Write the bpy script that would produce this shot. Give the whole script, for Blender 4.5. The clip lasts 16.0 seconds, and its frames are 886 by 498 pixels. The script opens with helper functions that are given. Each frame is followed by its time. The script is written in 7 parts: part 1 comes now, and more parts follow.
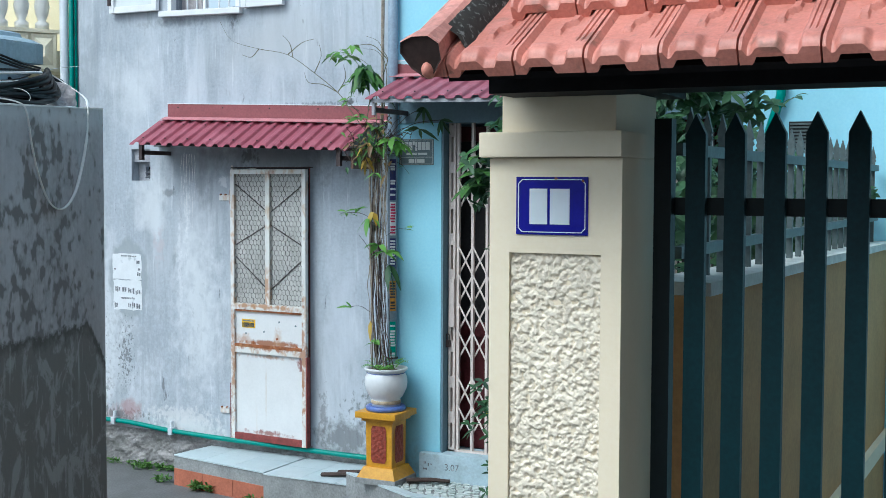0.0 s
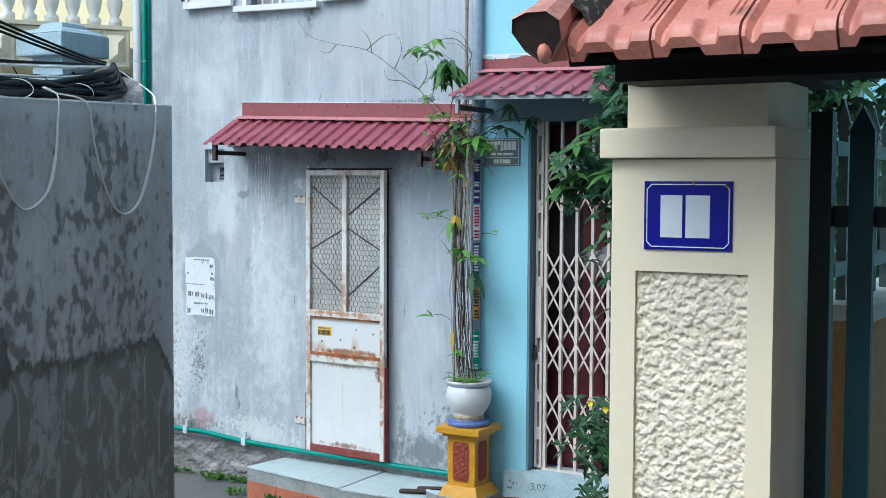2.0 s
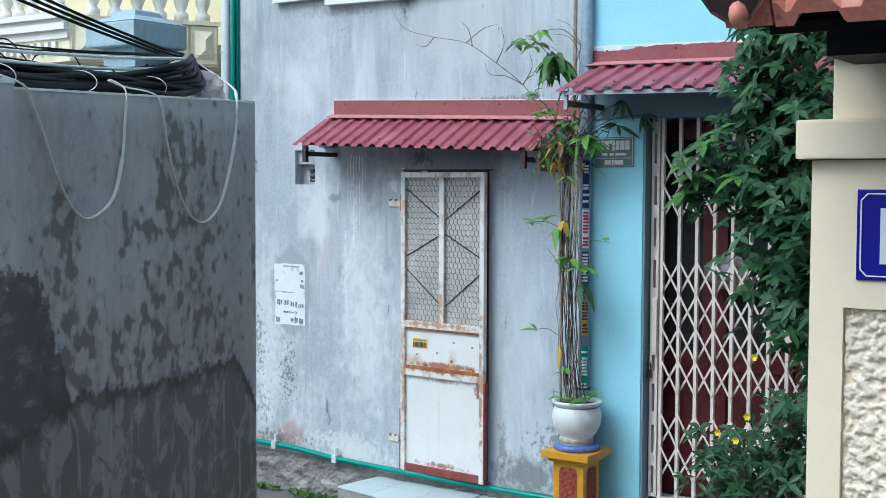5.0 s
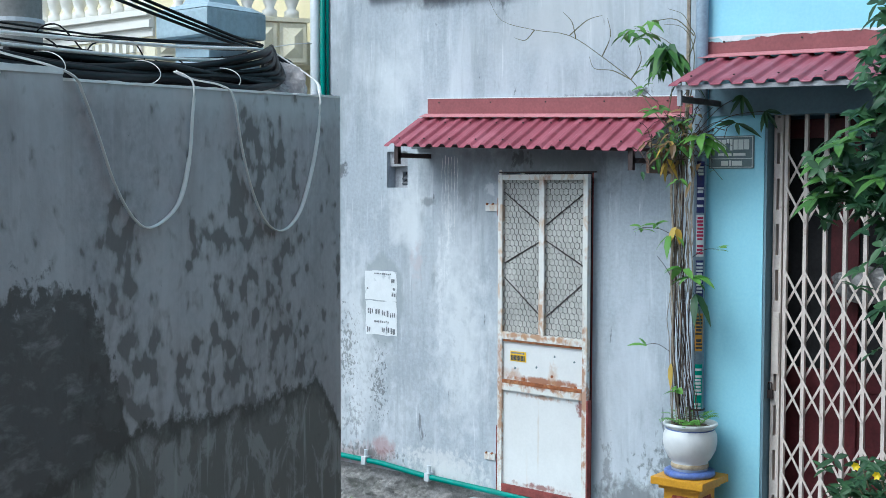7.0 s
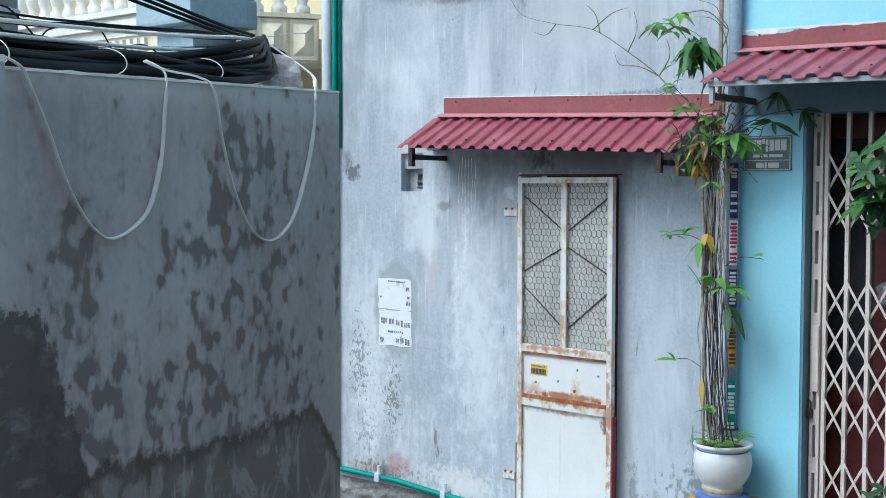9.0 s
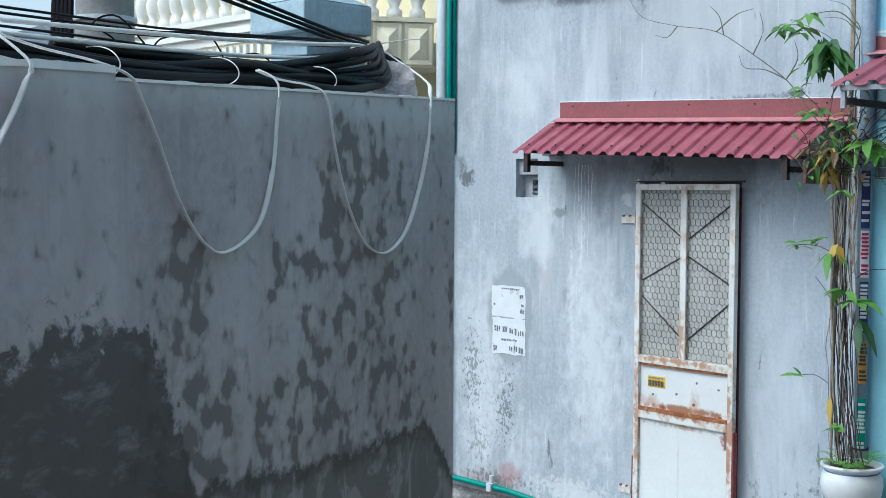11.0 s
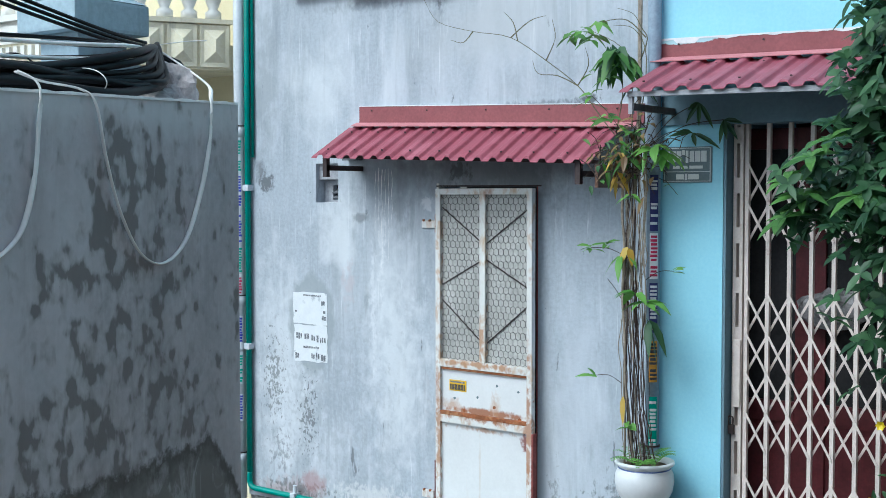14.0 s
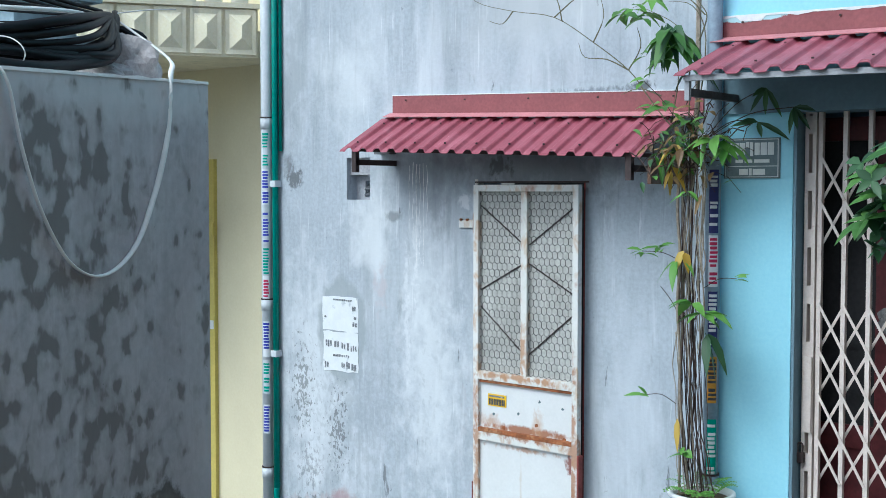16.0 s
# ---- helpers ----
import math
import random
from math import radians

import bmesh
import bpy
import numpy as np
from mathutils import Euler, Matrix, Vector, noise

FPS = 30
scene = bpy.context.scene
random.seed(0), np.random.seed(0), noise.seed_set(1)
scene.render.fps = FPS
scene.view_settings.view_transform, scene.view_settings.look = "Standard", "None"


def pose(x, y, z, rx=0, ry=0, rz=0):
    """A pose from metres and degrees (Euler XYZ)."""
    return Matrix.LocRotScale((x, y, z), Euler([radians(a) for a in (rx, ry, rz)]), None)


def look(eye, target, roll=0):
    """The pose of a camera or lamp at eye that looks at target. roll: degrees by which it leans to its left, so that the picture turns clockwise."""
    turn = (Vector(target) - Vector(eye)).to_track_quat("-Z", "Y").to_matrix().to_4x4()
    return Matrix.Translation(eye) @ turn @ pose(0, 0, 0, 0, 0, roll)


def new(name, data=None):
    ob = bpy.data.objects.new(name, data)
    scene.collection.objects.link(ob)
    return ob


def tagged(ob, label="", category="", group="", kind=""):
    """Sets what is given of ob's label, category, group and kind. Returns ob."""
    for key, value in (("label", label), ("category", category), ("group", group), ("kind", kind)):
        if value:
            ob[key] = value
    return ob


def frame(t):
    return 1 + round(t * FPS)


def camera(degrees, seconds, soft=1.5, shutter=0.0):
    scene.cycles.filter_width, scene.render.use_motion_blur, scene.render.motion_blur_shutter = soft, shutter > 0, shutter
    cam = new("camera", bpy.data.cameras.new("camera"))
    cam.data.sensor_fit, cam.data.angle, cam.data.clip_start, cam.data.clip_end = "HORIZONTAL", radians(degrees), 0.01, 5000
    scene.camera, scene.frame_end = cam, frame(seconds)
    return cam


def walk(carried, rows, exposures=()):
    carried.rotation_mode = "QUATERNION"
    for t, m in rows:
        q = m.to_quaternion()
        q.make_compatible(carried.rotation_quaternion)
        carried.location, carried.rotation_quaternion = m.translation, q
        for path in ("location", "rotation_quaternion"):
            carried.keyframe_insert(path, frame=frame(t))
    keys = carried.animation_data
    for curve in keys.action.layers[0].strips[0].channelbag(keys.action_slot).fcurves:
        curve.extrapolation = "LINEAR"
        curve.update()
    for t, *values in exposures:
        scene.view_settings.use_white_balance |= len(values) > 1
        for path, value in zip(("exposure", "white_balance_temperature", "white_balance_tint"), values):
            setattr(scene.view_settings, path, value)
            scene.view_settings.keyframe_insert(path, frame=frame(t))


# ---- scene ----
cam = camera(39.72, 16.0, soft=0.55)
# seconds, place of the eye, yaw, pitch, roll
ROWS = [
    (0.0, 5.5015, -7.5346, 2.2440, 26.509, -3.071, -0.223),
    (0.5, 5.4442, -7.4268, 2.2505, 28.098, -3.102, -0.201),
    (1.0, 5.3732, -7.3256, 2.2568, 29.501, -3.099, -0.238),
    (1.5, 5.2981, -7.2387, 2.2563, 29.790, -3.098, -0.258),
    (2.0, 5.2320, -7.1776, 2.2539, 29.943, -3.075, -0.268),
    (2.5, 5.1802, -7.1336, 2.2482, 29.950, -3.076, -0.329),
    (3.0, 5.1405, -7.0884, 2.2490, 29.973, -3.059, -0.295),
    (3.5, 5.0916, -7.0125, 2.2572, 29.967, -3.044, -0.283),
    (4.0, 5.0320, -6.9167, 2.2638, 29.984, -3.035, -0.283),
    (4.5, 4.9589, -6.8092, 2.2680, 30.658, -3.055, -0.163),
    (5.0, 4.8758, -6.7212, 2.2666, 34.228, -3.062, -0.217),
    (5.2, 4.8361, -6.6792, 2.2626, 35.669, -3.027, -0.184),
    (7.3, 4.5324, -6.2917, 2.2721, 38.603, -2.965, -0.130),
    (7.5, 4.5075, -6.2572, 2.2729, 38.569, -2.944, -0.123),
    (8.0, 4.4582, -6.1724, 2.2763, 38.590, -2.905, -0.110),
    (8.5, 4.4138, -6.0832, 2.2768, 38.659, -2.896, -0.136),
    (9.0, 4.3503, -6.0002, 2.2752, 39.693, -2.837, -0.103),
    (9.5, 4.2971, -5.9314, 2.2901, 43.738, -2.891, -0.182),
    (9.7, 4.2988, -5.9143, 2.2874, 44.932, -2.863, -0.230),
    (11.8, 4.2143, -5.9212, 2.3081, 44.992, -2.709, -0.336),
    (12.0, 4.2065, -5.9268, 2.3055, 45.307, -2.648, -0.375),
    (12.5, 4.2321, -5.9479, 2.3115, 44.322, -2.671, -0.376),
    (13.0, 4.2740, -5.9410, 2.3176, 37.650, -2.581, -0.179),
    (13.5, 4.2921, -5.9094, 2.3114, 36.171, -2.567, 0.015),
    (14.0, 4.2654, -5.8135, 2.3086, 36.185, -2.571, 0.032),
    (14.5, 4.1920, -5.6572, 2.3117, 36.170, -2.579, 0.007),
    (15.0, 4.0959, -5.4700, 2.3174, 37.294, -2.642, 0.051),
    (15.5, 4.0110, -5.3118, 2.3233, 38.886, -2.694, -0.022),
    (16.0, 4.0073, -5.2471, 2.3110, 39.095, -2.741, -0.050),
]
EXPOSURE = [(0.0, 0.51, 5625, 0), (8.0, 0.53, 5625, 0), (13.0, 0.55, 5625, 0), (16.0, 0.62, 5625, 0)]
walk(cam, [(t, pose(x, y, z, 90 + pitch, roll, yaw)) for t, x, y, z, yaw, pitch, roll in ROWS], EXPOSURE)

# ---- light ----
world = bpy.data.worlds.new("overcast_sky")
scene.world = world
world.use_nodes = True
wn, wl = world.node_tree.nodes, world.node_tree.links
sky = wn.new("ShaderNodeTexSky")
sky.sky_type, sky.sun_disc = "NISHITA", False
sky.sun_elevation, sky.sun_rotation = radians(49), radians(202)
sky.air_density, sky.dust_density, sky.ozone_density = 1.0, 3.0, 1.0
pale = wn.new("ShaderNodeHueSaturation")
pale.inputs["Saturation"].default_value = 0.6
wl.new(sky.outputs["Color"], pale.inputs["Color"])
wl.new(pale.outputs["Color"], wn["Background"].inputs["Color"])
wn["Background"].inputs["Strength"].default_value = 0.15
sun = new("sun", bpy.data.lights.new("sun", "SUN"))
sun.data.energy, sun.data.angle, sun.data.color = 1.2, radians(30), (1.0, 0.985, 0.96)
sun.matrix_world = look((-2.0, -11.0, 12.5), (2.0, -1.0, 0.0))


# ---- materials ----
def ramp(nodes, links, source, stops):
    r = nodes.new("ShaderNodeValToRGB")
    while len(r.color_ramp.elements) < len(stops):
        r.color_ramp.elements.new(0.5)
    for e, (p, c) in zip(r.color_ramp.elements, stops):
        e.position = p
        e.color = (*c, 1.0) if len(c) == 3 else c
    links.new(source, r.inputs["Fac"])
    return r.outputs["Color"]


def tex(nodes, links, coords, scale, detail=6.0, rough=0.6, stretch=(1, 1, 1), distort=0.0, offset=(0, 0, 0)):
    m = nodes.new("ShaderNodeMapping")
    m.inputs["Scale"].default_value = stretch
    m.inputs["Location"].default_value = offset
    links.new(coords, m.inputs["Vector"])
    n = nodes.new("ShaderNodeTexNoise")
    n.inputs["Scale"].default_value, n.inputs["Detail"].default_value = scale, detail
    n.inputs["Roughness"].default_value, n.inputs["Distortion"].default_value = rough, distort
    links.new(m.outputs["Vector"], n.inputs["Vector"])
    return n.outputs["Fac"]


def mix(nodes, links, fac, a, b, mode="MIX"):
    m = nodes.new("ShaderNodeMix")
    m.data_type, m.blend_type = "RGBA", mode
    for sock, val in ((m.inputs["Factor"], fac), (m.inputs["A"], a), (m.inputs["B"], b)):
        if isinstance(val, (int, float)):
            sock.default_value = val
        elif isinstance(val, tuple):
            sock.default_value = (*val, 1.0)
        else:
            links.new(val, sock)
    return m.outputs["Result"]


G3 = lambda v: (v, v, v)


def material(name, color, rough=0.7, metal=0.0, vary=0.12, scale=6.0, grain=60.0, bump=0.15, layers=(), spec=0.4, rand=0.0, bump_dist=0.01):
    """color; vary: large-scale light and dark; layers: (colour, scale, low, high, stretch, strength, offset) of stains."""
    m = bpy.data.materials.new(name)
    m.use_nodes = True
    nd, lk = m.node_tree.nodes, m.node_tree.links
    b = nd["Principled BSDF"]
    co = nd.new("ShaderNodeNewGeometry").outputs["Position"]
    big = tex(nd, lk, co, scale)
    fine = tex(nd, lk, co, grain, 3.0)
    c = mix(nd, lk, ramp(nd, lk, big, [(0.3, G3(0.0)), (0.7, G3(1.0))]), tuple(v * (1 - vary) for v in color), tuple(min(1, v * (1 + vary)) for v in color))
    c = mix(nd, lk, 0.45 * min(1, vary * 5), c, ramp(nd, lk, fine, [(0.32, G3(0.3)), (0.68, G3(0.7))]), "OVERLAY")
    for colr, sc, lo, hi, st, strength, off in layers:
        f = ramp(nd, lk, tex(nd, lk, co, sc, 7.0, 0.62, st, 0.4, off), [(lo, G3(0.0)), (hi, G3(strength))])
        c = mix(nd, lk, f, c, colr)
    if rand:
        o = nd.new("ShaderNodeObjectInfo").outputs["Random"]
        c = mix(nd, lk, rand, c, ramp(nd, lk, o, [(0.0, G3(0.25)), (1.0, G3(0.75))]), "OVERLAY")
    lk.new(c, b.inputs["Base Color"])
    b.inputs["Roughness"].default_value, b.inputs["Metallic"].default_value = rough, metal
    b.inputs["Specular IOR Level"].default_value = spec
    if bump:
        h = mix(nd, lk, 0.5, big, fine)
        bp = nd.new("ShaderNodeBump")
        bp.inputs["Strength"].default_value, bp.inputs["Distance"].default_value = bump, bump_dist
        lk.new(h, bp.inputs["Height"])
        lk.new(bp.outputs["Normal"], b.inputs["Normal"])
    return m


def blob_layers(mat, blobs):
    """Stains and painted shade with shapes of their own on a material: (centre, radii, colour, strength, roughness
    scale, ragged).
    """
    nd, lk = mat.node_tree.nodes, mat.node_tree.links
    b = nd["Principled BSDF"]
    co = nd.new("ShaderNodeNewGeometry").outputs["Position"]
    c = b.inputs["Base Color"].links[0].from_socket
    for centre, radii, colour, strength, sc, ragged, bias, soft in blobs:
        m = nd.new("ShaderNodeMapping")
        m.vector_type = "TEXTURE"
        m.inputs["Location"].default_value = centre
        m.inputs["Scale"].default_value = radii
        lk.new(co, m.inputs["Vector"])
        ln = nd.new("ShaderNodeVectorMath")
        ln.operation = "LENGTH"
        lk.new(m.outputs["Vector"], ln.inputs[0])
        n = tex(nd, lk, co, sc, 5.0, 0.6, (1, 1, 0.7), 0.3, (centre[0] + 3, centre[1], centre[2] * 2))
        a = nd.new("ShaderNodeMath")
        a.operation = "MULTIPLY_ADD"
        lk.new(n, a.inputs[0])
        a.inputs[1].default_value = ragged
        a.inputs[2].default_value = bias - 0.5 * ragged
        d = nd.new("ShaderNodeMath")
        d.operation = "SUBTRACT"
        lk.new(a.outputs[0], d.inputs[0])
        lk.new(ln.outputs["Value"], d.inputs[1])
        c = mix(nd, lk, ramp(nd, lk, d.outputs[0], [(0.0, G3(0.0)), (soft, G3(strength))]), c, colour)
    lk.new(c, b.inputs["Base Color"])


def leaf_material(name, a, b_, rough=0.45):
    m = bpy.data.materials.new(name)
    m.use_nodes = True
    nd, lk = m.node_tree.nodes, m.node_tree.links
    b = nd["Principled BSDF"]
    r = nd.new("ShaderNodeNewGeometry").outputs["Random Per Island"]
    lk.new(ramp(nd, lk, r, [(0.0, a), (1.0, b_)]), b.inputs["Base Color"])
    b.inputs["Roughness"].default_value = rough
    b.inputs["Specular IOR Level"].default_value = 0.35
    t = nd.new("ShaderNodeBsdfTranslucent")
    lk.new(ramp(nd, lk, r, [(0.0, tuple(v * 1.2 for v in a)), (1.0, tuple(v * 1.3 for v in b_))]), t.inputs["Color"])
    mx = nd.new("ShaderNodeMixShader")
    mx.inputs[0].default_value = 0.22
    lk.new(b.outputs[0], mx.inputs[1])
    lk.new(t.outputs[0], mx.inputs[2])
    lk.new(mx.outputs[0], nd["Material Output"].inputs["Surface"])
    return m


V = (1, 1, 0.12)   # stretches stains downwards
